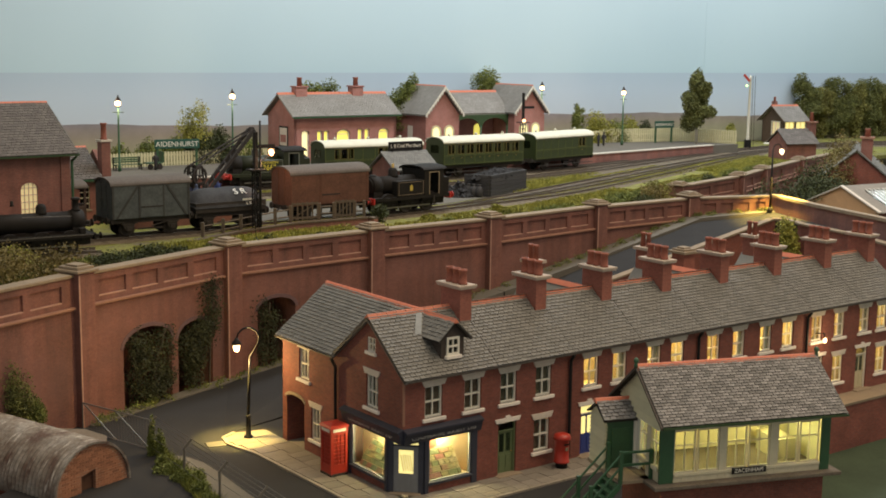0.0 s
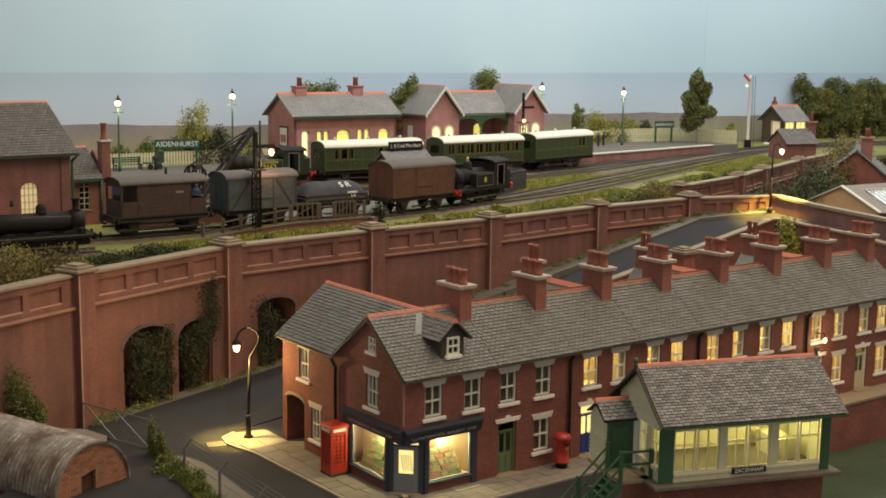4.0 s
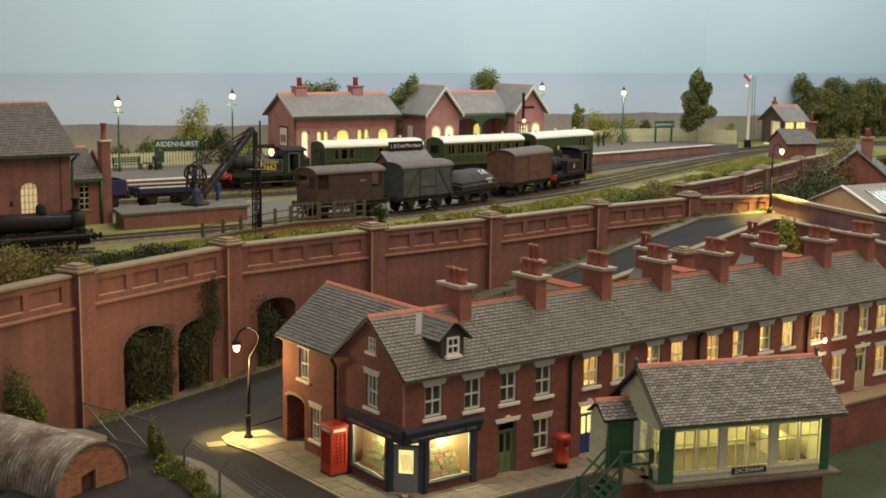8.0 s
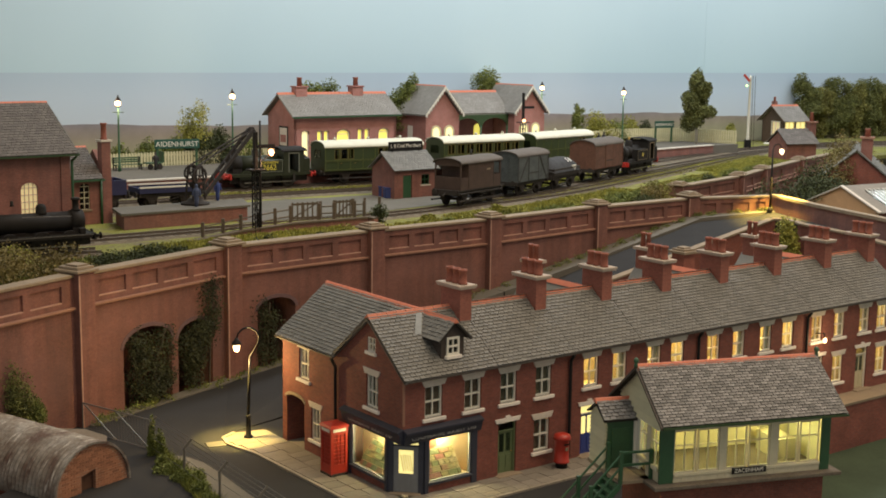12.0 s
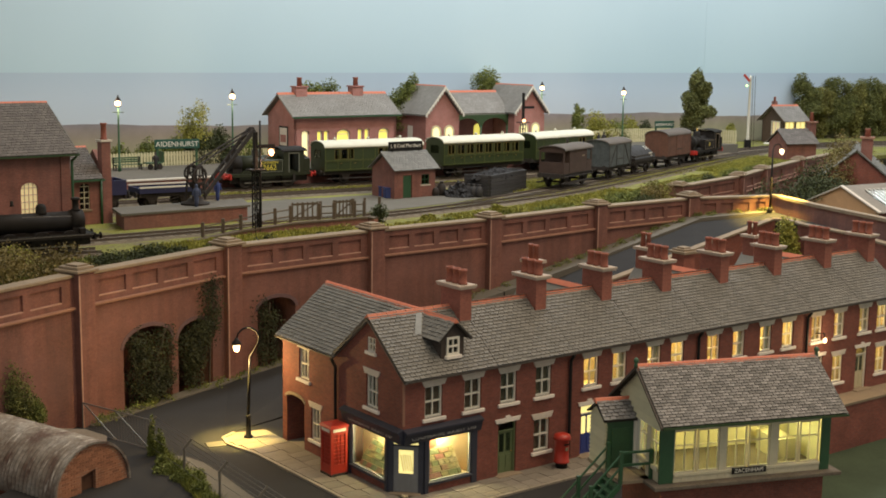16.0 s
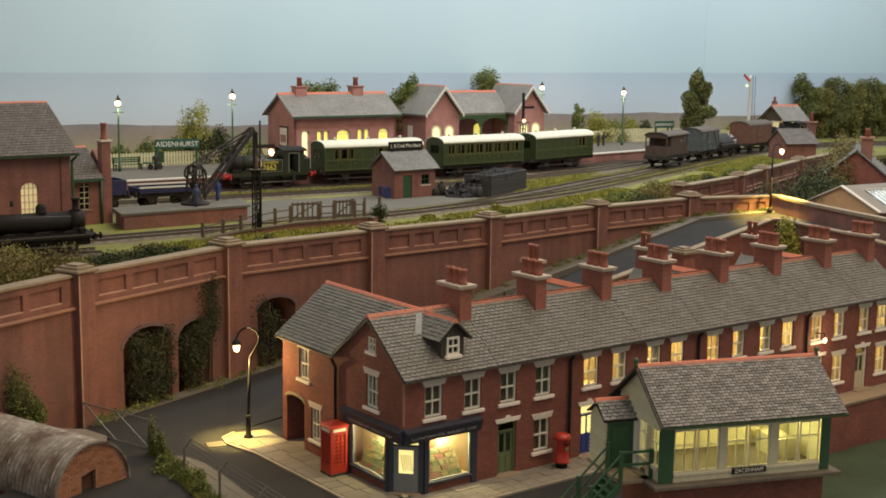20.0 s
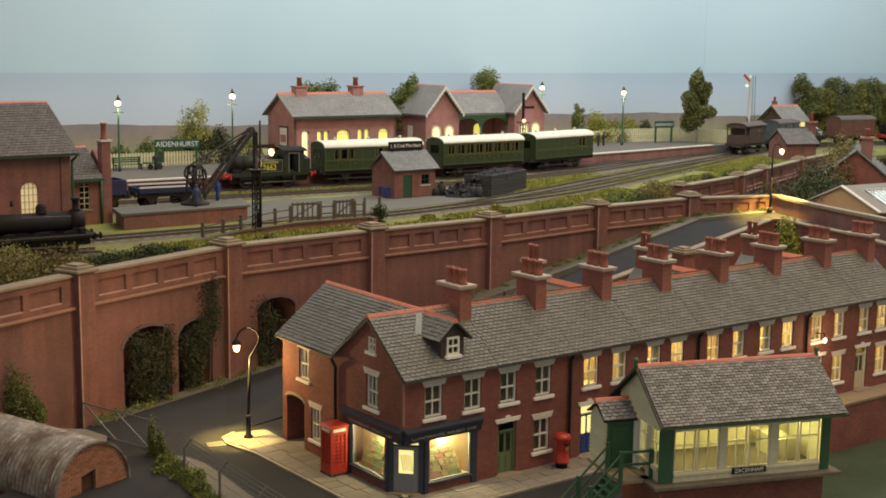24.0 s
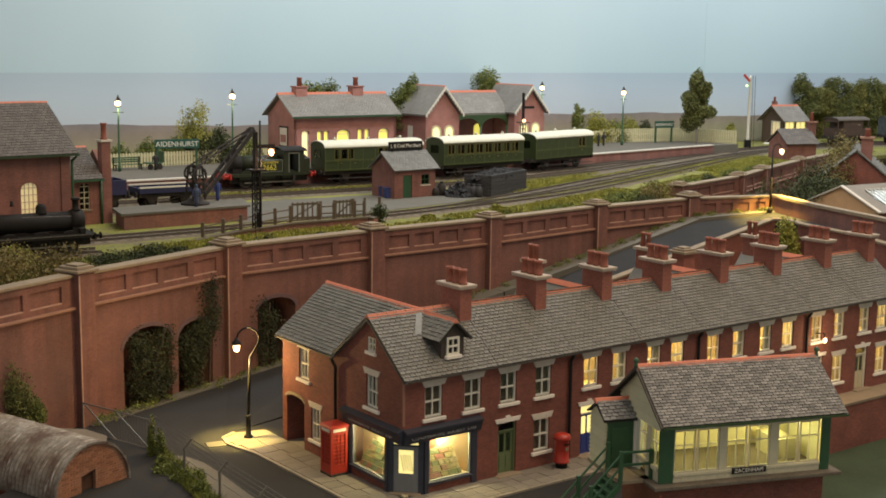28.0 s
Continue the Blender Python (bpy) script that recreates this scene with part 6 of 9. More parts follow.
def heap(w, d, h, n, seed, size=0.22):
    rnd_ = random.Random(seed)
    bm_ = bmesh.new()
    for _ in range(n):
        a, r = rnd_.uniform(0, 6.28), math.sqrt(rnd_.random())
        x_, y_ = r * math.cos(a) * w, r * math.sin(a) * d
        z_ = h * (1 - r) * rnd_.uniform(0.5, 1)
        s_ = size * rnd_.uniform(0.6, 1.3)
        q = Euler((rnd_.uniform(0, 3), rnd_.uniform(0, 3), rnd_.uniform(0, 3))).to_matrix()
        vs = [q @ Vector(v) * s_ + Vector((x_, y_, z_)) for v in ((1, 0, 0), (0, 1, 0), (0, 0, 1), (-1, 0, 0), (0, -1, 0), (0, 0, -1))]
        quads(bm_, vs, [(0, 1, 2), (1, 3, 2), (3, 4, 2), (4, 0, 2), (1, 0, 5), (3, 1, 5), (4, 3, 5), (0, 4, 5)])
    return bm_


tagged(part("coal_heap", heap(3.6, 1.25, 0.5, 420, 5, 0.26), M["coal"], bins, at=(3.3, 1.2, 1.45)), kind="stuff")
part("coal_bed", B(0.1, 6.5, 0.1, 2.3, 0.0, 1.5), M["coal"], bins)
tagged(part("coal_heap", heap(1.1, 1.4, 1.3, 150, 6), M["coal"], bins, at=(-1.0, 2.4, 0.05)), kind="stuff")
for i in range(4):
    sk = thing("coal_sack", 1.55 + 0.42 * i, 100.75 - 0.3 * i + 0.1 * (i % 2), 5.585, 30 * i, "dark filled coal sack leaning at the coal bins", "sack", "coal sacks")
    part("sack", T([(0.26, 0), (0.34, 0.2), (0.32, 0.6), (0.2, 0.82), (0.1, 0.9), (0.17, 1.0)], 0, 0, 0, 10), M["sleeper_wall"], sk)
slab("coal_yard", [(-13.5, 83.2), (-9, 86.3), (-6.5, 88.3), (-3.0, 92.0), (0.6, 96.0), (4.0, 101.0), (7.4, 106.0), (3.8, 107.2), (-1.0, 103.8), (-7.0, 99.6), (-14, 95.2), (-17, 92)], 5.5, 5.585, M["earth"], "bare grey ground of the coal yard")

# ---- loading bank with the crane ----
bank = thing("loading_bank", 0, 0, 0, 0, "brick loading bank with grey top", "loading bank")
BK = [(-20.2, 79.2), (-13.25, 84.7), (-14.2, 88.0), (-21.5, 82.2)]
part("wall", P(BK, 5.5, 6.46, "z"), M["brick_dark"], bank)
part("top", P([(-20.3, 79.0), (-13.05, 84.72), (-14.1, 88.2), (-21.75, 82.2)], 6.46, 6.6, "z"), M["earth"], bank)
crane = thing("yard_crane", -16.75, 84.6, 6.6, 52, "dark iron hand crane with lattice jib on the bank", "crane")
part("base", T([(0.95, 0), (0.95, 0.14), (0.6, 0.22), (0.42, 0.42)], 0, 0, 0, 18), M["iron"], crane)
part("mast", T([(0.2, 0.4), (0.17, 2.3), (0.24, 2.4)], 0, 0, 0, 10), M["iron"], crane)


def toothed_ring(r, y, z, spokes=5):
    """An open spoked gear wheel in the plane of x and z."""
    bm_ = bmesh.new()
    n_ = 20
    for i in range(n_):
        a, b_ = 2 * math.pi * i / n_, 2 * math.pi * (i + 1) / n_
        prism(bm_, [(r * math.cos(a), z + r * math.sin(a)), (r * math.cos(b_), z + r * math.sin(b_)), (r * 0.8 * math.cos(b_), z + r * 0.8 * math.sin(b_)), (r * 0.8 * math.cos(a), z + r * 0.8 * math.sin(a))], y - 0.05, y + 0.05, "y")
    for i in range(spokes):
        a = 2 * math.pi * i / spokes + 0.3
        rod(bm_, (0, y, z), (r * 0.85 * math.cos(a), y, z + r * 0.85 * math.sin(a)), 0.04, 0.035, 5)
    rod(bm_, (0, y - 0.08, z), (0, y + 0.08, z), 0.1, 0.1, 8)
    return bm_


for y in (-0.38, 0.38):
    part("side_frame", tube(bmesh.new(), [(-0.5, y, 0.3), (-0.35, y, 1.5), (-0.2, y, 2.6), (0.3, y, 2.6), (0.45, y, 1.5), (0.55, y, 0.3)], 0.075), M["iron"], crane)
    part("cross_tie", R((-0.36, y, 1.45), (0.46, y, 1.45), 0.06, 0.06, 6), M["iron"], crane)
    part("jib", P([(0.45, 0.55), (0.62, 0.45), (5.3, 4.72), (5.15, 4.9)], y * 0.75 - 0.09, y * 0.75 + 0.09, "y"), M["iron"], crane)
    part("tie_rod", tube(bmesh.new(), [(-0.1, y, 2.6), (5.2, y * 0.5, 4.85)], 0.06), M["iron"], crane)
for i in range(8):
    t, y = 0.1 + i * 0.11, 0.28
    part("jib_strut", R((0.5 + 4.7 * t, -y, 0.6 + 4.2 * t), (0.5 + 4.7 * (t + 0.08), y, 0.6 + 4.2 * (t + 0.08)), 0.05, 0.05, 6), M["iron"], crane)
part("gear_wheel", toothed_ring(0.62, -0.5, 1.95), M["iron"], crane)
part("gear_wheel", toothed_ring(0.4, -0.5, 1.05), M["iron"], crane)
part("gear_wheel", toothed_ring(0.5, 0.5, 2.1), M["iron"], crane)
part("winding_drum", R((0, -0.35, 1.3), (0, 0.35, 1.3), 0.2, 0.2, 12), M["iron"], crane)
part("crank", tube(bmesh.new(), [(0, -0.5, 1.05), (0, -0.68, 1.05), (0.3, -0.68, 0.85)], 0.03), M["iron"], crane)
part("jib_pulley", R((5.2, -0.12, 4.8), (5.2, 0.12, 4.8), 0.22, 0.22, 12), M["iron"], crane)
part("chain", R((5.35, 0, 4.7), (5.35, 0, 2.6), 0.03, 0.03, 6), M["iron"], crane)
part("hook", tube(bmesh.new(), [(5.35, 0, 2.6), (5.45, 0, 2.45), (5.35, 0, 2.32), (5.25, 0, 2.4)], 0.035), M["iron"], crane)


def figure(x, y, z, rz, coat, label):
    """A painted model figure, as one plain mesh."""
    bm_ = bmesh.new()
    turned(bm_, [(0.13, 0), (0.16, 0.45), (0.19, 0.85), (0.24, 1.2), (0.22, 1.42), (0.08, 1.5), (0.1, 1.56), (0.12, 1.66), (0.09, 1.78), (0.02, 1.8)], 0, 0, 0, 8)
    rod(bm_, (0.24, 0, 1.35), (0.3, -0.05, 0.85), 0.07, 0.06, 6)
    rod(bm_, (-0.24, 0, 1.35), (-0.3, -0.05, 0.85), 0.07, 0.06, 6)
    for v_ in bm_.verts:
        v_.co *= 0.85
    o = part("model_figure", bm_, coat, None, label)
    o.matrix_basis = pose(x * U, y * U, z * U, 0, 0, rz)
    tagged(o, category="figurine", group="model figures")


M["coat_blue"] = plain("overall_blue", (0.045, 0.075, 0.24), 0.8, 0.3, 6)
M["coat_dark"] = plain("dark_coat", (0.03, 0.028, 0.03), 0.8, 0.3, 6)
M["coat_grey"] = plain("slate_coat", (0.055, 0.075, 0.14), 0.8, 0.3, 6)
figure(-16.4, 83.3, 6.6, 10, M["coat_grey"], "small model figure in grey-blue overalls by the crane")
figure(-15.65, 86.9, 6.6, 40, M["coat_blue"], "small model figure in blue overalls on the bank")
figure(-24.6, 107.5, 6.64, 10, M["coat_dark"], "small dark model figure beside the platform bench")
figure(18.0, 143.2, 6.64, 10, M["coat_dark"], "small dark model figure on the platform")
figure(17.3, 142.2, 6.64, 60, M["coat_dark"], "small dark model figure on the platform")

# ---- crossing fence, gates and low wall ----
M["fence_wood"] = plain("weathered_wood", (0.11, 0.085, 0.06), 0.9, 0.3, 4)
fen = thing("crossing_fence", 0, 0, 5.5, 0, "weathered wooden posts and rails at the crossing", "fence", "fences")
FENCE = [(-14.6, 75.9, 5.54), (-13.6, 77.3, 5.6), (-12.7, 78.5, 5.7), (-11.7, 79.3, 5.82), (-10.75, 80.0, 5.95), (-9.85, 80.7, 6.05), (-8.1, 81.8, 6.1), (-7.2, 82.4, 6.1), (-5.9, 83.25, 6.1), (-5.3, 83.7, 6.1)]
for x, y, z in FENCE:
    part("post", B(x - 0.1, x + 0.1, y - 0.1, y + 0.1, z - 5.9, z - 4.45, 0.02), M["fence_wood"], fen)
for (x, y, z), (x1, y1, z1) in zip(FENCE[:5], FENCE[1:6]):
    for h_ in (0.35, 0.8):
        part("rail", R((x, y, z - 5.5 + h_), (x1, y1, z1 - 5.5 + h_), 0.045, 0.045, 4), M["fence_wood"], fen)
for (x, y, z), (x1, y1, z1) in ((FENCE[6], FENCE[7]), (FENCE[8], FENCE[9])):
    for h_ in (0.35, 0.8):
        part("rail", R((x, y, z - 5.5 + h_), (x1, y1, z1 - 5.5 + h_), 0.045, 0.045, 4), M["fence_wood"], fen)
for x, y in ((-9.6, 85.6), (-8.5, 86.6), (-7.6, 87.3), (-6.4, 88.4), (-5.6, 88.9), (-4.6, 89.9)):
    part("post", B(x - 0.1, x + 0.1, y - 0.1, y + 0.1, -0.1, 1.2, 0.02), M["fence_wood"], fen)


def gate(x, y, rz, w):
    g = thing("wooden_gate", x, y, 6.03, rz, "weathered wooden crossing gate with palings", "gate", "crossing gates")
    for z in (0.15, 1.05):
        part("rail", B(0, w, -0.04, 0.04, z, z + 0.13), M["fence_wood"], g)
    n_ = 6
    for i in range(n_):
        xx_ = 0.06 + (w - 0.12) * i / (n_ - 1)
        part("paling", B(xx_ - 0.05, xx_ + 0.05, -0.06, -0.04, 0.05, 1.25), M["fence_wood"], g)
    part("brace", P([(0.1, 0.25), (0.25, 0.25), (w - 0.1, 1.05), (w - 0.25, 1.05)], 0.04, 0.08, "y"), M["fence_wood"], g)


gate(-9.8, 80.75, 32, 1.9)
gate(-7.15, 82.45, 33, 1.45)
rw = thing("crossing_wall", 0, 0, 0, 0, "low brick wall with stone coping below the gates", "", "", "structure")
RW = [(-15.0, 74.6), (-12.6, 78.1), (-9.6, 80.4), (-5.0, 83.4), (-4.6, 83.0)]
bw, bc = bmesh.new(), bmesh.new()
for a, b_, z0, z1 in zip(RW, RW[1:], (5.55, 5.7, 5.92, 5.98), (5.7, 5.92, 5.98, 5.98)):
    a, b_ = Vector(a), Vector(b_)
    nr = Vector((-(b_ - a).y, (b_ - a).x)).normalized()
    for m_, o0, o1, base, d0 in ((bw, 0.0, 0.35, 5.2, 0.0), (bc, -0.08, 0.43, None, 0.1)):
        lo0, lo1 = (base, base) if base else (z0, z1)
        quads(m_, [(*(a + nr * o0), lo0), (*(b_ + nr * o0), lo1), (*(b_ + nr * o1), lo1), (*(a + nr * o1), lo0), (*(a + nr * o0), z0 + d0), (*(b_ + nr * o0), z1 + d0), (*(b_ + nr * o1), z1 + d0), (*(a + nr * o1), z0 + d0)], BOX)
part("wall", bw, M["brick_dark"], rw)
part("coping", bc, M["fence_wood"], rw)
bm = bmesh.new()
for a, b_, z0, z1 in zip(RW[:3], RW[1:4], (5.55, 5.75, 5.97), (5.75, 5.97, 6.03)):
    a, b_ = Vector(a), Vector(b_)
    nr = Vector((-(b_ - a).y, (b_ - a).x)).normalized()
    quads(bm, [(*(a + nr * 0.36), z0), (*(b_ + nr * 0.36), z1), (*(b_ + nr * 1.0), z1), (*(a + nr * 1.0), z0), (*(b_ + nr * 1.3), 5.5), (*(a + nr * 1.3), 5.5)], [(0, 1, 2, 3), (3, 2, 4, 5)])
part("grass_bank", bm, M["grass"], rw, "rough grass behind the low wall")

# ---- lamps, signals, signs ----
def platform_lamp(x, y, z, h, watts, rz=30):
    l = thing("platform_lamp", x, y, z, rz, "green platform lamp post with bright lantern", "lamp post", "platform lamps")
    part("post", T([(0.16, 0), (0.16, 0.4), (0.1, 0.5), (0.08, h * 0.75), (0.06, h)], 0, 0, 0, 8), M["green"], l)
    part("bracket", tube(bmesh.new(), [(-0.45, 0, h - 0.4), (0.45, 0, h - 0.4)], 0.04), M["green"], l)
    part("lantern", T([(0.1, 0.1), (0.19, 0.16), (0.24, 0.3), (0.22, 0.46), (0.16, 0.56)], 0, 0, h, 12), M["bulb_far"], l, "glowing lantern")
    part("lantern_cup", T([(0.07, 0.0), (0.22, 0.08), (0.24, 0.16)], 0, 0, h, 8), M["iron"], l)
    part("lantern_top", T([(0.27, 0.54), (0.22, 0.68), (0.1, 0.85), (0.04, 1.05)], 0, 0, h, 8), M["iron"], l)
    point_lamp("platform_lamp_light", x, y - 0.45, z + h + 0.3, watts, (1.0, 0.70, 0.45), 0.2)


for x, y, h in ((-27.3, 106.0, 5.35), (-19.3, 115.2, 5.7), (10.6, 139.5, 6.15), (20.3, 144.8, 5.6)):
    platform_lamp(x, y, 6.62, h, 0.05)

M["sign_green"] = plain("sign_green", (0.02, 0.085, 0.06), 0.4, 0.1, 3)


def station_sign(x, y, rz, w, text):
    s_ = thing("station_sign", x, y, 6.62, rz, "green station name board on two posts", "sign", "station signs")
    for xx_ in (0.25, w - 0.25):
        part("post", B(xx_ - 0.09, xx_ + 0.09, -0.09, 0.09, 0, 2.4), M["green"], s_)
    bd = part("board", soften(B(0, w, -0.16, -0.09, 1.75, 2.55), 0.02), M["sign_green"], s_)
    o = new("board_letters", lettering(text, 0.158 * w, M["white"]))
    o.parent = bd
    o.matrix_basis = pose(w / 2 * U, -0.175 * U, 2.12 * U, 90, 0, 0)


station_sign(-24.9, 108.4, 25, 3.9, "AIDENHURST")
station_sign(24.6, 149.0, 30, 2.9, "AIDENHURST")

# cream paling fence behind the platform
pf = thing("paling_fence", 0, 0, 6.55, 0, "cream painted paling fence behind the platform", "fence", "fences")
M["paling"] = plain("cream_paling", (0.60, 0.56, 0.34), 0.7, 0.15, 3)


def palings(parent, a, b_, h=1.35, step=0.28):
    a, b_ = Vector(a), Vector(b_)
    ln, ang = (b_ - a).length, math.degrees(math.atan2(b_.y - a.y, b_.x - a.x))
    for z in (0.25, 0.95):
        r_ = part("rail", B(0, ln, 0.05, 0.12, z, z + 0.12), M["paling"], parent)
        r_.matrix_basis = pose(a.x * U, a.y * U, 0, 0, 0, ang)
    first_ = None
    n_ = int(ln / step)
    for i in range(n_):
        p_ = a.lerp(b_, (i + 0.5) / n_)
        if first_ is None:
            first_ = part("paling", P([(-0.1, 0), (0.1, 0), (0.1, h - 0.12), (0, h), (-0.1, h - 0.12)], -0.02, 0.05, "y"), M["paling"], parent)
            first_.matrix_basis = pose(p_.x * U, p_.y * U, 0, 0, 0, ang)
        else:
            again(first_, "paling", parent, p_.x, p_.y, 0, ang)


palings(pf, (-33, 105.2), (-25.0, 111.4))
palings(pf, (-25.0, 111.4), (-15.4, 118.8))
palings(pf, (10.5, 141.4), (18.5, 148.4), 1.5)
palings(pf, (18.5, 148.4), (28.5, 152.6), 1.7)
palings(pf, (28.5, 152.6), (34.4, 149.2), 1.7)

for x, y, rz in ((-28.0, 106.6, 38),):
    bn = thing("platform_bench", x, y, 6.62, rz, "green slatted platform bench", "bench")
    for i in range(3):
        part("seat_slat", B(0, 2.6, -0.3 + i * 0.17, -0.17 + i * 0.17, 0.45, 0.5), M["green"], bn)
        part("back_slat", B(0, 2.6, 0.24, 0.28, 0.62 + i * 0.17, 0.74 + i * 0.17), M["green"], bn)
    for xx_ in (0.1, 2.4):
        part("leg", P([(-0.3, 0), (-0.2, 0), (-0.2, 0.4), (0.2, 0.4), (0.2, 0), (0.3, 0), (0.3, 1.1), (0.22, 1.1), (0.2, 0.46), (-0.3, 0.46)], xx_, xx_ + 0.1, "x"), M["iron"], bn)
trolley = thing("luggage_trolley", -25.6, 107.9, 6.62, 38, "green platform trolley with dark wheels", "trolley")
part("bed", B(0, 1.5, -0.4, 0.4, 0.5, 0.6), M["green"], trolley)
part("end_rack", B(1.45, 1.55, -0.4, 0.4, 0.6, 1.5), M["green"], trolley)
for xx_ in (0.3, 1.2):
    part("wheel", R((xx_, -0.45, 0.25), (xx_, -0.35, 0.25), 0.25, 0.25, 12), M["iron"], trolley)


def lattice_post(x, y, z, h, arm_z, rz, lamp):
    p_ = thing("signal_post", x, y, z, rz, "dark lattice signal post with red lamp", "signal", "signals")
    for sx in (-0.16, 0.16):
        for sy in (-0.16, 0.16):
            part("leg", B(sx - 0.035, sx + 0.035, sy - 0.035, sy + 0.035, 0, h * 0.62), M["black"], p_)
    n_ = 12
    bm_ = bmesh.new()
    for i in range(n_):
        z0_, z1_ = h * 0.62 * i / n_, h * 0.62 * (i + 1) / n_
        s_ = 1 if i % 2 else -1
        rod(bm_, (-0.16 * s_, -0.16, z0_), (0.16 * s_, -0.16, z1_), 0.025, 0.025, 4)
        rod(bm_, (-0.16, 0.16 * s_, z0_), (-0.16, -0.16 * s_, z1_), 0.025, 0.025, 4)
        rod(bm_, (0.16, 0.16 * s_, z0_), (0.16, -0.16 * s_, z1_), 0.025, 0.025, 4)
    part("lattice", bm_, M["black"], p_)
    part("platform", B(-0.5, 0.5, -0.45, 0.45, h * 0.62, h * 0.62 + 0.08), M["iron"], p_)
    part("top_post", B(-0.1, 0.1, -0.1, 0.1, h * 0.62, h), M["black"], p_)
    part("arm", B(0.1, 1.3, -0.14, -0.1, arm_z - 0.12, arm_z + 0.12), M["black"], p_)
    if lamp:
        part("lamp", T([(0.12, -0.15), (0.16, 0), (0.12, 0.15)], -0.1, -0.25, lamp, 10), M["bulb_red"], p_, "glowing orange signal lamp")


M["bulb_red"] = glowing("lit_signal_lamp", (1.0, 0.50, 0.24), 4.5)
lattice_post(-11.8, 78.95, 5.6, 6.3, 5.4, 38, 0)
lattice_post(7.6, 123.2, 5.5, 7.6, 6.2, 38, 4.9)
hl = thing("yard_lamp", -11.55, 79.15, 5.6, 38, "dark yard lamp post with glowing lantern", "lamp post")
part("post", R((0, 0, 0), (0, 0, 7.0), 0.09, 0.06), M["black"], hl)
part("bracket", tube(bmesh.new(), [(0, 0, 4.4), (0.75, 0, 4.9)], 0.04), M["black"], hl)
part("lantern", T([(0.12, -0.2), (0.2, 0), (0.12, 0.2)], 0.8, 0, 5.0, 10), M["bulb_red"], hl, "glowing orange lantern")
point_lamp("yard_lamp_light", -10.85, 79.2, 10.0, 0.03, (1.0, 0.55, 0.3), 0.2)

sg = thing("home_signal", 37.2, 155.5, 5.5, 0, "white signal post with lowered red arm and green light", "signal", "signals")
part("post", T([(0.2, 0), (0.18, 1.5), (0.14, 8.7), (0.18, 8.75), (0.05, 9.05)], 0, 0, 0, 8), M["white"], sg)
part("base", B(-0.35, 0.35, -0.35, 0.35, 0, 1.2), M["black"], sg)
a_ = B(-1.25, -0.15, -0.14, -0.08, -0.14, 0.14)
a_.transform(Matrix.Translation((0, 0, 8.2)) @ Matrix.Rotation(radians(48), 4, "Y"))
part("arm", a_, M["red"], sg, "red signal arm with white stripe")
part("lamp", T([(0.06, -0.14), (0.13, 0), (0.06, 0.14)], -0.45, -0.2, 7.8, 8), glowing("green_signal_light", (0.55, 1.0, 0.25), 3), sg, "green signal light")
part("ladder", tube(bmesh.new(), [(0.5, 0.2, 0), (0.35, 0.2, 9)], 0.03), M["iron"], sg)
part("ladder", tube(bmesh.new(), [(0.8, 0.2, 0), (0.65, 0.2, 9)], 0.03), M["iron"], sg)

# far signal box
M["dark_timber"] = plain("dark_timber", (0.10, 0.065, 0.045), 0.8, 0.25, 2)
FL, FD = 3.7, 4.2
fb = thing("far_signal_box", 44.3, 165.4, 5.5, 28, "dark timber signal box with grey slate roof and glowing windows", "signal box")
bm = wall_with_holes(bmesh.new(), 0, FL, 0, 3.1, 0, 0.2, [(0.15, 1.65, 1.35, 2.85), (2.05, 3.6, 1.35, 2.85)])
part("front_wall", bm, M["dark_timber"], fb)
part("end_wall", side(wall_with_holes(bmesh.new(), 0, FD, 0, 3.1, 0, 0.2, [(0.9, 2.3, 1.2, 2.85)])), M["dark_timber"], fb)
part("end_gable", P([(0, 3.1), (FD, 3.1), (FD / 2, 4.75)], 0, 0.2, "x"), M["dark_timber"], fb)
for x0, x1 in ((0.15, 1.65), (2.05, 3.6)):
    w_ = part("window", B(x0, x1, 0.1, 0.12, 1.35, 2.85), M["lit_pane"], fb, "glowing yellow window")
    part("bar", B((x0 + x1) / 2 - 0.04, (x0 + x1) / 2 + 0.04, 0.06, 0.1, 1.35, 2.85), M["box_cream"], w_)
    part("frame", wall_with_holes(bmesh.new(), x0 - 0.08, x1 + 0.08, 1.27, 2.93, -0.03, 0.05, [(x0, x1, 1.35, 2.85)]), M["box_cream"], w_)
w_ = part("window", B(0.1, 0.12, 0.9, 2.3, 1.2, 2.85), M["frosted_lit"], fb, "lit end window in a white frame")
part("frame", side(wall_with_holes(bmesh.new(), 0.78, 2.42, 1.1, 2.95, -0.04, 0.04, [(0.9, 1.55, 1.2, 2.85), (1.65, 2.3, 1.2, 2.85)])), M["white"], w_)
fb_roof = part("roof", roof_body(-0.5, FL + 0.4, (-0.45, 2.95), (FD / 2, 4.95), (FD + 0.45, 2.95), 0.0), M["slate_pale"], fb)
tagged(part("slating", slates(-0.5, FL + 0.4, (-0.47, 2.97), (FD / 2, 4.97), 0.36, 0.26, 0.02, 330), M["slate_pale"], fb_roof), kind="stuff")
ridge_tiles(fb, -0.5, FL + 0.4, FD / 2, 5.0)
part("barge_board", P([(-0.5, 2.8), (-0.5, 2.95), (FD / 2, 4.98), (FD + 0.5, 2.95), (FD + 0.5, 2.8), (FD / 2, 4.8)], -0.56, -0.48, "x"), M["dark_timber"], fb)
part("back_wall", B(0, FL, FD - 0.2, FD, 0, 3.1), M["dark_timber"], fb)
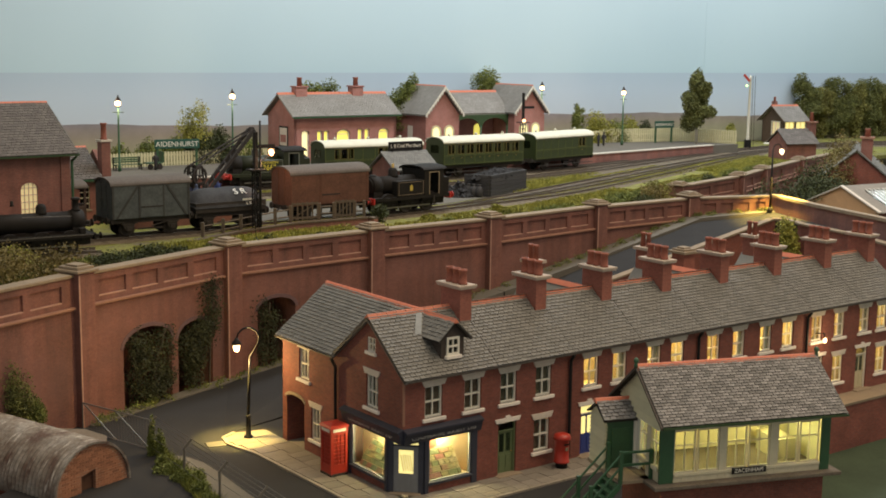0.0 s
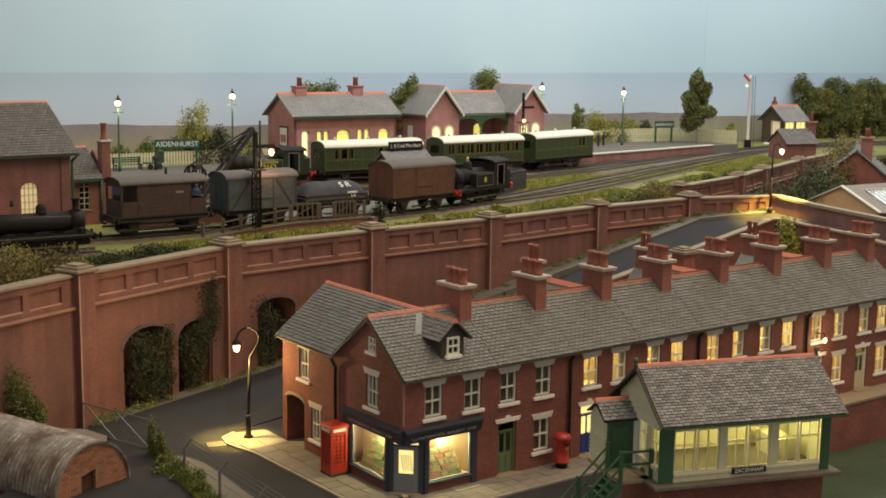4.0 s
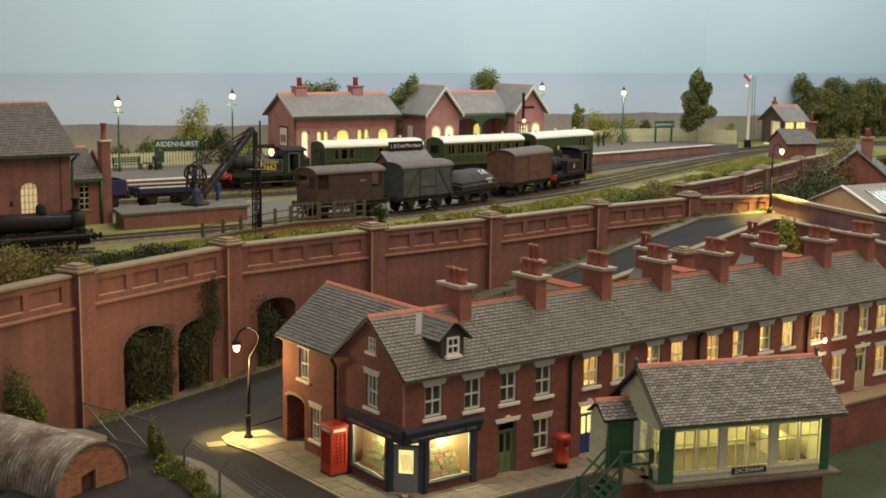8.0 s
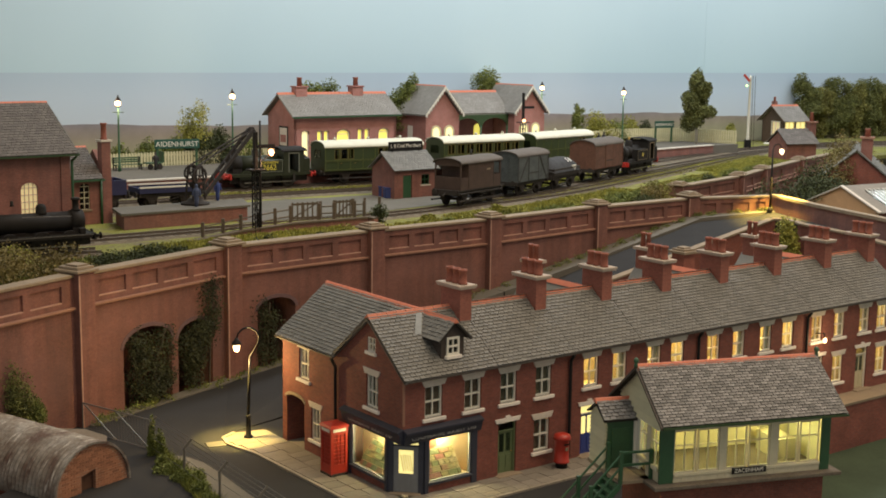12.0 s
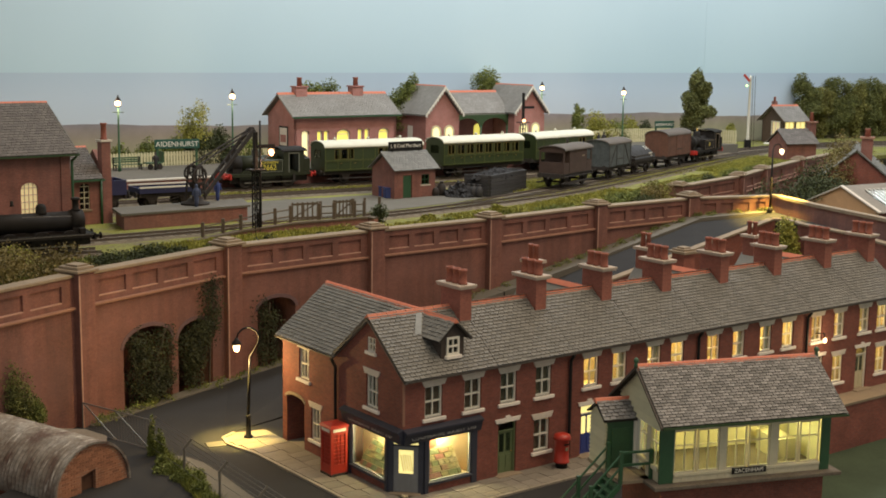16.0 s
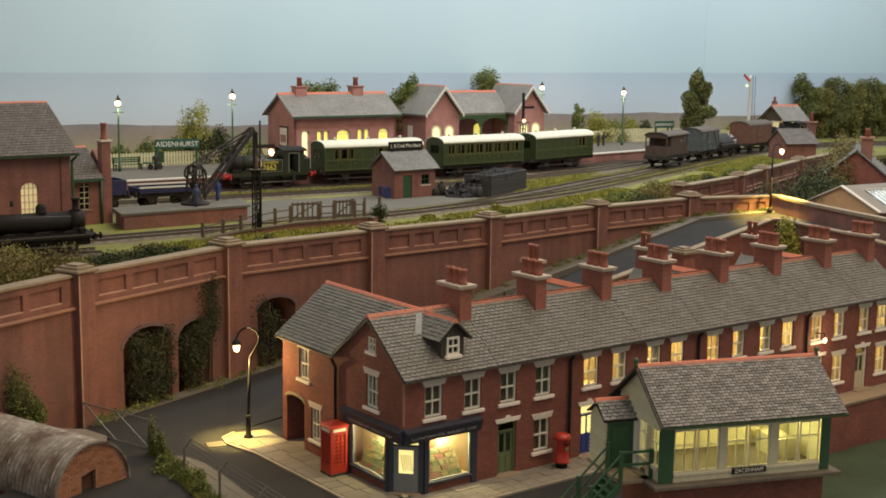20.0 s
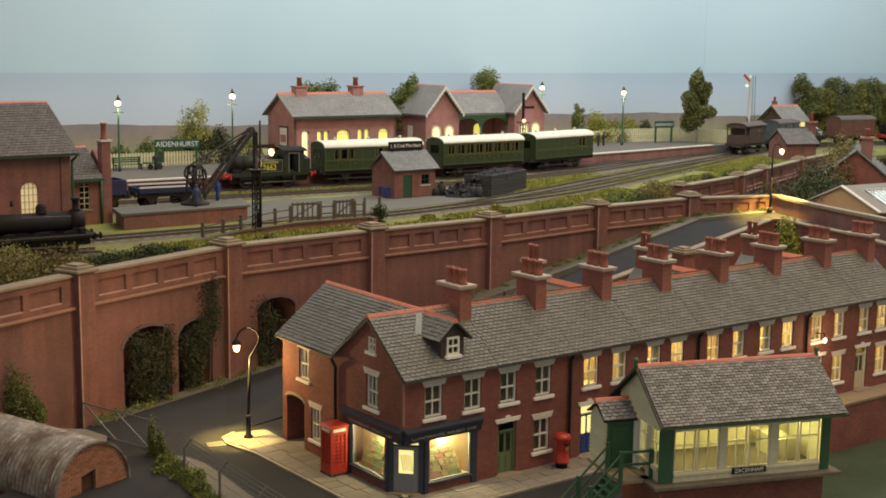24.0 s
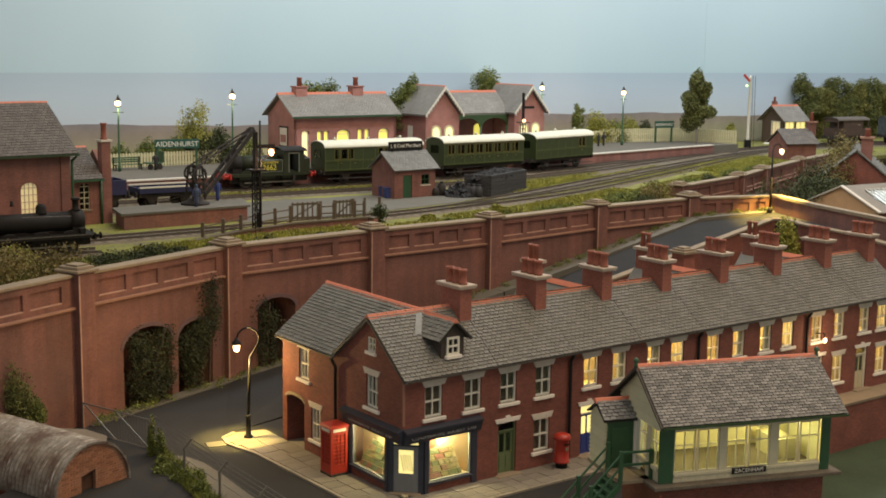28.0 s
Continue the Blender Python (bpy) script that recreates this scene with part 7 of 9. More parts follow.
ch = part("chimney", B(0.2, 0.75, 2.3, 2.85, 4.4, 5.5), M["brick_dark"], fb)
part("chimney_pot", T([(0.18, 0), (0.14, 0.5), (0.18, 0.6)], 0.48, 2.57, 5.5, 8), M["pot"], ch)
part("stair", P([(-2.4, 0), (-2.1, 0), (-0.1, 1.2), (-0.4, 1.2)], 0.5, 1.3, "y"), M["white"], fb, "pale wooden steps")

# lineside hut with a chimney, beside the far wall
lh = thing("lineside_hut", 37.6, 139.0, 5.5, 22, "brick lineside hut with grey roof and chimney", "hut")
part("wall", B(0, 4.0, 0, 3.2, -0.3, 2.0), M["brick_dark"], lh)
part("end_gable", P([(0, 2.0), (3.2, 2.0), (1.6, 3.2)], 0.0, 4.0, "x"), M["brick_dark"], lh)
lh_roof = part("roof", roof_body(-0.2, 4.2, (-0.3, 1.9), (1.6, 3.4), (3.5, 1.9), 0.0), M["rusty_slate"], lh)
tagged(part("slating", slates(-0.2, 4.2, (-0.32, 1.91), (1.6, 3.42), 0.36, 0.26, 0.02, 340), M["rusty_slate"], lh_roof), kind="stuff")
ch = part("chimney", B(4.0, 4.75, 1.2, 1.95, 0, 4.1), M["brick_dark"], lh)
part("cap", B(3.86, 4.89, 1.06, 2.09, 4.1, 4.28), M["stone_red"], ch)
part("chimney_pot", T([(0.24, 0), (0.18, 0.9), (0.22, 1.0)], 4.37, 1.57, 4.28, 8), M["pot"], ch)

# far parapet beside the line
FW = [(17.9, 90.4), (19.2, 101.7), (26.2, 111.0), (30.0, 118.0), (36.5, 129.0), (42.5, 138.2)]
for i in range(1, 5):
    wall_span("railway_wall_%d" % i, FW[i], FW[i + 1], -2.3, 6.55, (), 2)
    pier(FW[i][0], FW[i][1], along(FW[i], FW[i + 1])[1], -2.3, 6.55)


# ---- rear of the terrace: outshuts, yard walls, and the walled road corner ----
def outshut(x, stack):
    o = thing("rear_outshut", *terrace_xy(x, 4.6), 0, TR, "brick rear wing of the terrace with slate roof", "house wing", "rear wings")
    part("wall", B(-1.5, 1.5, 0.06, 4.2, 0, 4.2), M["brick"], o)
    part("gable", P([(-1.5, 4.2), (1.5, 4.2), (0, 6.0)], 3.95, 4.2, "y"), M["brick"], o)
    part("roof", P([(-1.75, 4.0), (0, 6.2), (1.75, 4.0), (1.75, 3.9), (0, 6.1), (-1.75, 3.9)], -2.0, 4.4, "y"), M["slate"], o)
    part("ridge", P([(-0.16, 6.08), (0, 6.3), (0.16, 6.08)], -2.0, 4.4, "y"), M["ridge"], o)
    if stack:
        ch_ = part("chimney", B(-0.3, 0.3, 3.5, 4.3, 4.8, 6.85), M["brick_stack"], o)
        part("cap", B(-0.42, 0.42, 3.38, 4.42, 6.85, 7.0), M["cap_stone"], ch_)
        for y in (3.7, 4.1):
            part("chimney_pot", T([(0.14, 0), (0.11, 0.6), (0.15, 0.65), (0.15, 0.75)], 0, y, 7.0, 8), M["pot"], ch_)


for x, k in ((13.67, True), (21.5, True), (30.06, True)):
    outshut(x, k)


def coped_wall(name, pts, thick, mat, label, cap=0.12):
    """A low wall through points (x, y, base, top) with a coping."""
    w_ = thing(name, 0, 0, 0, 0, label, "", "", "structure")
    a_, c_ = bmesh.new(), bmesh.new()
    for p, q in zip(pts, pts[1:]):
        pv, qv = Vector(p[:2]), Vector(q[:2])
        nr = Vector((-(qv - pv).y, (qv - pv).x)).normalized()
        quads(a_, [(*(pv + nr * 0), p[2]), (*(qv + nr * 0), q[2]), (*(qv + nr * thick), q[2]), (*(pv + nr * thick), p[2]), (*(pv + nr * 0), p[3]), (*(qv + nr * 0), q[3]), (*(qv + nr * thick), q[3]), (*(pv + nr * thick), p[3])], BOX)
        quads(c_, [(*(pv - nr * 0.1), p[3]), (*(qv - nr * 0.1), q[3]), (*(qv + nr * (thick + 0.1)), q[3]), (*(pv + nr * (thick + 0.1)), p[3]), (*(pv - nr * 0.1), p[3] + cap), (*(qv - nr * 0.1), q[3] + cap), (*(qv + nr * (thick + 0.1)), q[3] + cap), (*(pv + nr * (thick + 0.1)), p[3] + cap)], BOX)
    part("wall", a_, mat, w_)
    part("coping", c_, M["stone"], w_)
    return w_


coped_wall("road_wall", [(3.4, 72.4, -2.3, 1.45), (10.75, 77.7, -2.3, 3.1), (16.7, 82.0, -2.3, 4.45), (22.7, 86.4, -2.3, 5.83)], 0.35, M["brick"], "low brick wall along the climbing road")
coped_wall("corner_wall", [(24.0, 92.0, -2.3, 6.85), (25.4, 86.0, -2.3, 6.85), (27.4, 77.6, -2.3, 7.0), (29.6, 68.6, -2.3, 7.15)], 0.4, M["brick_wall"], "brick boundary wall at the road corner lit by a street lamp", 0.2)
coped_wall("yard_wall", [(22.7, 86.4, -2.3, 5.85), (23.6, 86.3, -2.3, 5.85), (24.0, 84.0, -2.3, 5.85), (26.0, 79.4, -2.3, 5.85), (27.0, 74.0, -2.3, 5.85)], 0.35, M["brick"], "brick yard wall with stone coping behind the terrace")
pp = thing("gate_pier", 15.0, 77.8, -0.65, 37, "square brick gate pier with stepped stone cap", "gate pier")
part("shaft", B(-0.5, 0.5, -0.5, 0.5, -1.6, 5.5), M["brick_stack"], pp)
bm = B(-0.68, 0.68, -0.68, 0.68, 5.5, 5.65)
box(bm, -0.5, 0.5, -0.5, 0.5, 5.65, 5.78)
box(bm, -0.3, 0.3, -0.3, 0.3, 5.78, 5.88)
part("cap", bm, M["stone"], pp)
slab("back_yard", [terrace_xy(5.3, 4.7), terrace_xy(33, 4.7), (26.9, 73.8), (23.9, 83.8), (22.7, 86.2), (16.7, 81.8), (10.75, 77.5), (3.4, 72.2)], -2.3, 0.9, M["earth"], "grey back yards of the terrace")
# verge and footway beside the climbing road
verge = bmesh.new()
vfar = [Vector(q) for q in far[2:9]]
vz = hz[2:9]
for i in range(6):
    a, b_ = vfar[i], vfar[i + 1]
    wa_, wb_ = [0.7, 0.7, 0.9, 1.3, 1.4, 1.2, 0.8][i:i + 2]
    nr = Vector((-(b_ - a).y, (b_ - a).x)).normalized()
    quads(verge, [(*(a - nr * 0.0), vz[i] + 0.09), (*(b_ - nr * 0.0), vz[i + 1] + 0.09), (*(b_ - nr * wb_), vz[i + 1] + 0.06), (*(a - nr * wa_), vz[i] + 0.06), (*(b_ - nr * wb_), vz[i + 1] - 0.5), (*(a - nr * wa_), vz[i] - 0.5)], [(3, 2, 1, 0), (2, 3, 5, 4)])
tagged(part("footway", verge, M["earth"], None, "grey footway between the climbing road and the wall"), kind="structure")

# street lamp at the road corner: warm pool on the wall
cl = thing("street_lamp", 23.55, 90.6, 5.83, 0, "black street lamp glowing beside the brick corner wall", "street lamp", "street lamps")
part("base", T([(0.2, 0), (0.2, 0.3), (0.1, 0.4)], 0, 0, 0, 8), M["black"], cl)
part("column", R((0, 0, 0.3), (0, 0, 4.6), 0.09, 0.06), M["black"], cl)
part("swan_neck", tube(bmesh.new(), [(0, 0, 4.6), (0.12, 0, 4.9), (0.4, 0, 4.98), (0.62, 0, 4.75)], 0.04), M["black"], cl)
part("lantern", T([(0.06, -0.28), (0.15, -0.15), (0.17, 0.0), (0.1, 0.12)], 0.64, 0, 4.5, 12), M["bulb_far"], cl, "glowing glass lantern")
hooded_lamp("corner_lamp_light", 24.15, 89.5, 9.6, 1.5, (1.0, 0.68, 0.14), 96, 0.2)
# a lamp fixed to the far houses
hl = thing("wall_lamp", *terrace_xy(24.9, -0.05), 3.0, TR, "small glowing lamp on the terrace front", "wall lamp")
part("bracket", tube(bmesh.new(), [(0, 0.05, 0.5), (0, -0.5, 0.6), (0, -0.55, 0.4)], 0.03), M["black"], hl)
part("globe", T([(0.04, -0.12), (0.09, -0.05), (0.09, 0.05), (0.04, 0.12)], 0, -0.55, 0.25, 10), M["bulb_far"], hl)
q = terrace_xy(24.9, -0.95)
point_lamp("wall_lamp_light", q[0], q[1], 3.1, 0.012, (1.0, 0.72, 0.36), 0.15)

# workshop with roof lights, and a cottage, beyond the corner wall
# tan gable brick, brightened to carry the orange light that falls on it
M["tan_gable"] = plain("warm_lit_ochre_brick", (0.56, 0.33, 0.17), 0.8, 0.15, 1.5)
M["slate_dark"] = plain("sooty_slate", (0.10, 0.092, 0.085), 0.8, 0.25, 1.0)
M["roof_grey"] = plain("pale_sheet_roof", (0.23, 0.205, 0.175), 0.85, 0.25, 1.0)
ws = thing("workshop", 31.6, 100.0, 0, 33, "long brick workshop with warm-lit ochre gable, pale roof and rooflights", "workshop")
part("end_wall", P([(-3.5, 0), (3.5, 0), (3.5, 5.3), (0, 6.8), (-3.5, 5.3)], 0, 0.3, "x"), M["tan_gable"], ws)
part("barge", P([(-3.8, 5.14), (0, 6.82), (3.8, 5.14), (3.8, 5.24), (0, 6.94), (-3.8, 5.24)], -0.15, 0.2, "x"), M["stone_pale"], ws)
part("roof", roof_body(0.2, 20, (-3.8, 5.15), (0, 6.9), (3.8, 5.15), 0.0), M["roof_grey"], ws)
part("front_wall", B(0.3, 20, -3.5, -3.2, 0, 5.2), M["brick"], ws)
up_ = Vector((0, 3.8, 1.75)).normalized()
for i in range(5):
    x = 1.7 + i * 2.4
    bm = bmesh.new()
    p0, p1 = Vector((x, -3.8, 5.16)) + up_ * 0.7, Vector((x, -3.8, 5.16)) + up_ * 3.2
    nn = Vector((0, -1.75, 3.8)).normalized()
    quads(bm, [p0, p0 + Vector((2.1, 0, 0)), p1 + Vector((2.1, 0, 0)), p1, p0 + nn * 0.1, p0 + Vector((2.1, 0, 0)) + nn * 0.1, p1 + Vector((2.1, 0, 0)) + nn * 0.1, p1 + nn * 0.1], BOX)
    rl = part("rooflight", bm, M["glass_dark"], ws)
    bm = bmesh.new()
    for k in range(5):
        xx_ = x + k * 0.5
        quads(bm, [v + Vector((dx, 0, 0)) for dz in (0.1, 0.16) for v, dx in ((p0 + nn * dz, xx_ - x), (p0 + nn * dz, xx_ - x + 0.07), (p1 + nn * dz, xx_ - x + 0.07), (p1 + nn * dz, xx_ - x))], BOX)
    part("glazing_bar", bm, M["white"], rl)
ct = thing("cottage", 40.6, 124.5, 0, 72, "dark brick cottage with steep slate roof and chimney", "cottage")
part("end_wall", P([(-4.4, 0), (4.4, 0), (4.4, 4.2), (0, 7.7), (-4.4, 4.2)], 0, 0.3, "x"), M["brick"], ct)
ct_roof = part("roof", roof_body(-0.3, 12, (-4.9, 3.9), (0, 7.95), (4.9, 3.9), 0.0), M["slate"], ct)
tagged(part("slating", slates(-0.3, 12, (-4.92, 3.9), (0, 7.97), 0.4, 0.3, 0.02, 350), M["slate"], ct_roof), kind="stuff")
part("side_wall", B(0.3, 12, -4.4, -4.1, 0, 4.2), M["brick_dark"], ct)
ch = part("chimney", B(1.0, 2.1, -1.5, -0.4, 6.4, 9.0), M["brick_dark"], ct)
part("cap", B(0.85, 2.25, -1.65, -0.25, 9.0, 9.18), M["stone_red"], ch)
part("chimney_pot", T([(0.3, 0), (0.25, 0.7), (0.3, 0.8)], 1.55, -0.95, 9.18, 8), M["pot"], ch)

# ---- arched hut, gate and wire fence at the corner of the street ----
def sheet_mat():
    m, nt, b = nodes_of("rusty_corrugated_sheet")
    v = coords(nt)
    a, f = noise_node(nt, v, 1.1, 5), noise_node(nt, v, 6, 5, 0.7)
    col = ramp(nt, a, [(0.32, (0.10, 0.06, 0.045)), (0.5, (0.20, 0.17, 0.14)), (0.68, (0.30, 0.28, 0.25))])
    col = mix(nt, 1.0, col, ramp(nt, f, [(0.3, (0.6,) * 3), (0.7, (1.25,) * 3)]), "MULTIPLY")
    mp2 = nt.nodes.new("ShaderNodeMapping")
    mp2.inputs["Scale"].default_value = (1.6, 11, 1.6)
    nt.links.new(v, mp2.inputs["Vector"])
    st_ = noise_node(nt, mp2.outputs[0], 1.0, 3, 0.6)
    col = mix(nt, ramp(nt, st_, [(0.58, (0, 0, 0)), (0.68, (1, 1, 1))]), col, (0.42, 0.39, 0.35))
    nt.links.new(col, b.inputs["Base Color"])
    b.inputs["Roughness"].default_value = 0.8
    bump(nt, b, f, 0.4, 0.03)
    return m


M["doorway_shade"] = plain("doorway_shade", (0.10, 0.045, 0.025), 0.9, 0.3, 2)
M["corrugated"] = sheet_mat()
M["brick_tan"] = brickwork("orange_brick", (0.46, 0.21, 0.12), (0.38, 0.16, 0.09), (0.46, 0.33, 0.24), 0.3, 0.1)
nh = thing("arched_hut", -13.46, 47.14, -2.3, 55.4, "arched hut with rusty corrugated roof and brick end", "hut")
rad = 1.83
bm = bmesh.new()
rings = []
nseg, nlen = 28, 76
for j in range(nlen + 1):
    ring = []
    for i in range(nseg + 1):
        a = radians(-8 + 196 * i / nseg)
        rr = rad + 0.03 * math.cos(j * math.pi)
        ring.append(bm.verts.new((-rr * math.cos(a), 9.0 * j / nlen, 2.37 + rr * math.sin(a))))
    rings.append(ring)
for lo, hi in zip(rings, rings[1:]):
    for i in range(nseg):
        bm.faces.new((lo[i], lo[i + 1], hi[i + 1], hi[i]))
shell_ob = part("corrugated_roof", bm, M["corrugated"], nh, "rusty streaked corrugated iron")
endp = arc(0, 2.37, rad - 0.06, 0, 180, 24)
bm = P([(-rad + 0.06, 0), (-0.5, 0)] + [(-0.5, 2.95), (0.2, 3.1), (0.2, 0)] + [(rad - 0.06, 0)] + endp, 0.12, 0.3, "y")
hut_end = part("end_wall", bm, M["brick_tan"], nh)
M["single_brick"] = plain("hard_orange_brick", (0.43, 0.19, 0.105), 0.85, 0.3, 4, 20, each=0.45)
brick_mesh = None
for row in range(25):
    z = 1.55 + row * 0.105
    half = math.sqrt(max(0.0, (rad - 0.12) ** 2 - max(0.0, z + 0.1 - 2.37) ** 2))
    x = -2.0 - (0.145 if row % 2 else 0.0)
    while x < 2.0:
        x0, x1 = x, x + 0.28
        if x0 > -half and x1 < half and not (x1 > -0.55 and x0 < 0.25 and z < 3.05):
            if brick_mesh is None:
                brick_mesh = part("brick", B(0, 0.27, -0.014, 0.02, 0, 0.09), M["single_brick"], hut_end, at=(x0, 0.12, z))
            else:
                again(brick_mesh, "brick", hut_end, x0, 0.12, z)
        x += 0.29
# dark sheet behind the doorway, the shade inside put into its colour
part("door_opening", B(-0.52, 0.22, 0.34, 0.36, 0, 3.1), M["doorway_shade"], nh)
bm = bmesh.new()
oa, ia = arc(0, 2.37, rad + 0.03, -5, 185, 28), arc(0, 2.37, rad - 0.06, -5, 185, 28)
for i in range(28):
    prism(bm, [ia[i], ia[i + 1], oa[i + 1], oa[i]], 0.0, 0.12, "y")
part("rim", bm, M["corrugated"], nh)
lean = thing("lean_to", 0, 0, 0, 0, "low shed with weathered felt roof beside the arched hut", "shed")
LEAN = [(-21.0, 52.4), (-17.9, 53.5), (-16.5, 51.95), (-15.1, 51.85), (-13.95, 50.95), (-13.8, 50.3), (-15.6, 48.2), (-22.5, 49.0)]
part("wall", P([(x * 0.985 - 0.25, y - 0.25) for x, y in LEAN], -2.3, 0.86, "z"), M["brick"], lean)
part("roof", P(LEAN, 0.86, 1.0, "z"), M["deck"], lean, "weathered grey felt roof")

M["galv"] = plain("galvanised_wire", (0.19, 0.19, 0.18), 0.5, 0.15, 4, metal=0.6)
M["concrete"] = plain("concrete_post", (0.15, 0.135, 0.11), 0.9, 0.15, 3)
fc = thing("wire_fence", 0, 0, 0, 0, "wire fence on bent concrete posts beside the street", "fence", "fences")
FP = [(-12.35, 51.7), (-10.25, 48.7), (-8.35, 46.0), (-6.45, 43.3), (-4.6, 40.6)]
for x, y in FP:
    part("post", tube(bmesh.new(), [(x, y, -2.3), (x, y, 1.25), (x + 0.28, y + 0.12, 1.6)], 0.052, 6), M["concrete"], fc)
for z, dx in ((0.35, 0), (0.8, 0), (1.2, 0), (1.35, 0.1), (1.46, 0.2), (1.58, 0.28)):
    part("wire", tube(bmesh.new(), [(x + dx, y + dx * 0.43, z) for x, y in FP], 0.014, 4), M["galv"], fc)
gt = thing("wire_gate", -16.05, 54.8, -0.1, -34.8, "open galvanised tube gate with wire mesh", "gate")
GW, GH = 4.35, 1.4
for a, b_ in (((0, 0, 0.1), (GW, 0, 0.1)), ((0, 0, GH), (GW, 0, GH)), ((0, 0, 0.1), (0, 0, GH)), ((GW, 0, 0.1), (GW, 0, GH)), ((GW * 0.5, 0, 0.1), (0.05, 0, GH)), ((GW * 0.5, 0, GH), (GW, 0, 0.1))):
    part("tube", R(a, b_, 0.032, 0.032, 6), M["galv"], gt)
bm = bmesh.new()
for i in range(1, 24):
    x = GW * i / 24
    rod(bm, (x, 0, 0.1), (x, 0, GH), 0.006, 0.006, 3)
for i in range(1, 13):
    rod(bm, (0, 0, 0.1 + (GH - 0.1) * i / 13), (GW, 0, 0.1 + (GH - 0.1) * i / 13), 0.006, 0.006, 3)
tagged(part("mesh_wires", bm, M["galv"], gt), kind="stuff")
yard = bmesh.new()
hi_ = [yard.verts.new((x, y, -0.12)) for x, y in ((-5.5, 41.5), (-9.2, 47.8), (-12.5, 52.7), (-16.2, 55.6))]
lo_ = [yard.verts.new(p) for p in ((-8.5, 40.5, -2.2), (-11.6, 46.4, -2.2), (-13.0, 50.0, -1.9), (-17.5, 54.2, -0.8))]
ft_ = [yard.verts.new((v.co.x, v.co.y, -2.3)) for v in hi_]
for i in range(3):
    yard.faces.new((hi_[i], hi_[i + 1], lo_[i + 1], lo_[i]))
    yard.faces.new((ft_[i], ft_[i + 1], hi_[i + 1], hi_[i]))
tagged(part("yard_slope", yard, M["tarmac"], None, "dark yard ground falling from the fence"), kind="structure")
slab("yard_ground", [(-30, 30), (-8.4, 40.3), (-11.4, 46.4), (-12.8, 50.0), (-17.3, 54.4), (-30, 45)], -2.3, -2.21, M["tarmac"], "dark yard ground beside the arched hut")
yard_path = tagged(part("yard_path", P([(-11.6, 51.3), (-10.9, 51.5), (-9.6, 50.4), (-7.7, 47.4), (-5.6, 44.2), (-6.6, 43.6), (-8.8, 46.7), (-10.6, 49.0)], -0.06, 0.012, "z"), M["earth"], None, "worn pale concrete strip along the fence"), kind="structure")
hole = thing("manhole_cover", -9.75, 53.1, 0.0, 25, "worn iron drain cover in the road", "drain cover")
part("cover", soften(B(-0.45, 0.45, -0.35, 0.35, -0.02, 0.03), 0.01), M["earth"], hole)


# ---- trees, bushes, ivy ----
M["leaf"] = foliage("leaf_green", (0.07, 0.095, 0.02), (0.23, 0.26, 0.055))
M["leaf_bright"] = foliage("leaf_bright_green", (0.15, 0.16, 0.025), (0.39, 0.37, 0.065))
M["leaf_dull"] = foliage("leaf_dull_green", (0.065, 0.075, 0.02), (0.20, 0.21, 0.055))
M["leaf_olive"] = foliage("leaf_olive_green", (0.10, 0.10, 0.022), (0.26, 0.245, 0.06))
M["leaf_dark"] = foliage("leaf_dark_green", (0.026, 0.034, 0.014), (0.08, 0.10, 0.03))
M["leaf_brown"] = foliage("dry_scrub", (0.10, 0.085, 0.03), (0.28, 0.21, 0.065))
M["ivy"] = foliage("ivy_green", (0.02, 0.024, 0.011), (0.065, 0.075, 0.028))
M["bark"] = plain("bark", (0.07, 0.055, 0.04), 0.9, 0.3, 4)
M["birch"] = plain("birch_bark", (0.5, 0.48, 0.42), 0.8, 0.3, 3)


def leaves(blobs, n, size, seed):
    """Many small leaf faces scattered through soft round masses (x, y, z, radius, height)."""
    r = np.random.RandomState(seed)
    vol = np.array([b[3] ** 2 * b[4] for b in blobs])
    pick = r.choice(len(blobs), n, p=vol / vol.sum())
    b = np.array(blobs)[pick]
    d = r.normal(size=(n, 3))
    d /= np.linalg.norm(d, axis=1)[:, None]
    rad = (0.3 + 0.95 * r.rand(n) ** 0.8)[:, None]
    c = b[:, :3] + d * rad * np.stack([b[:, 3], b[:, 3], b[:, 4]], 1)
    u = r.normal(size=(n, 3))
    u /= np.linalg.norm(u, axis=1)[:, None]
    w = np.cross(u, r.normal(size=(n, 3)))
    w /= np.linalg.norm(w, axis=1)[:, None]
    s = (size * (0.6 + 0.8 * r.rand(n)))[:, None]
    v = np.stack([c - u * s, c - w * s * 0.55, c + u * s, c + w * s * 0.55], 1).reshape(-1, 3)
    return v, [(4 * i, 4 * i + 1, 4 * i + 2, 4 * i + 3) for i in range(n)]


def leaf_part(name, blobs, n, size, seed, mat, parent):
    v, f = leaves(blobs, n, size, seed)
    me = bpy.data.meshes.new(name)
    me.from_pydata([tuple(p) for p in v * U], [], f)
    me.materials.append(mat)
    o = new(name, me)
    o.parent = parent
    return o


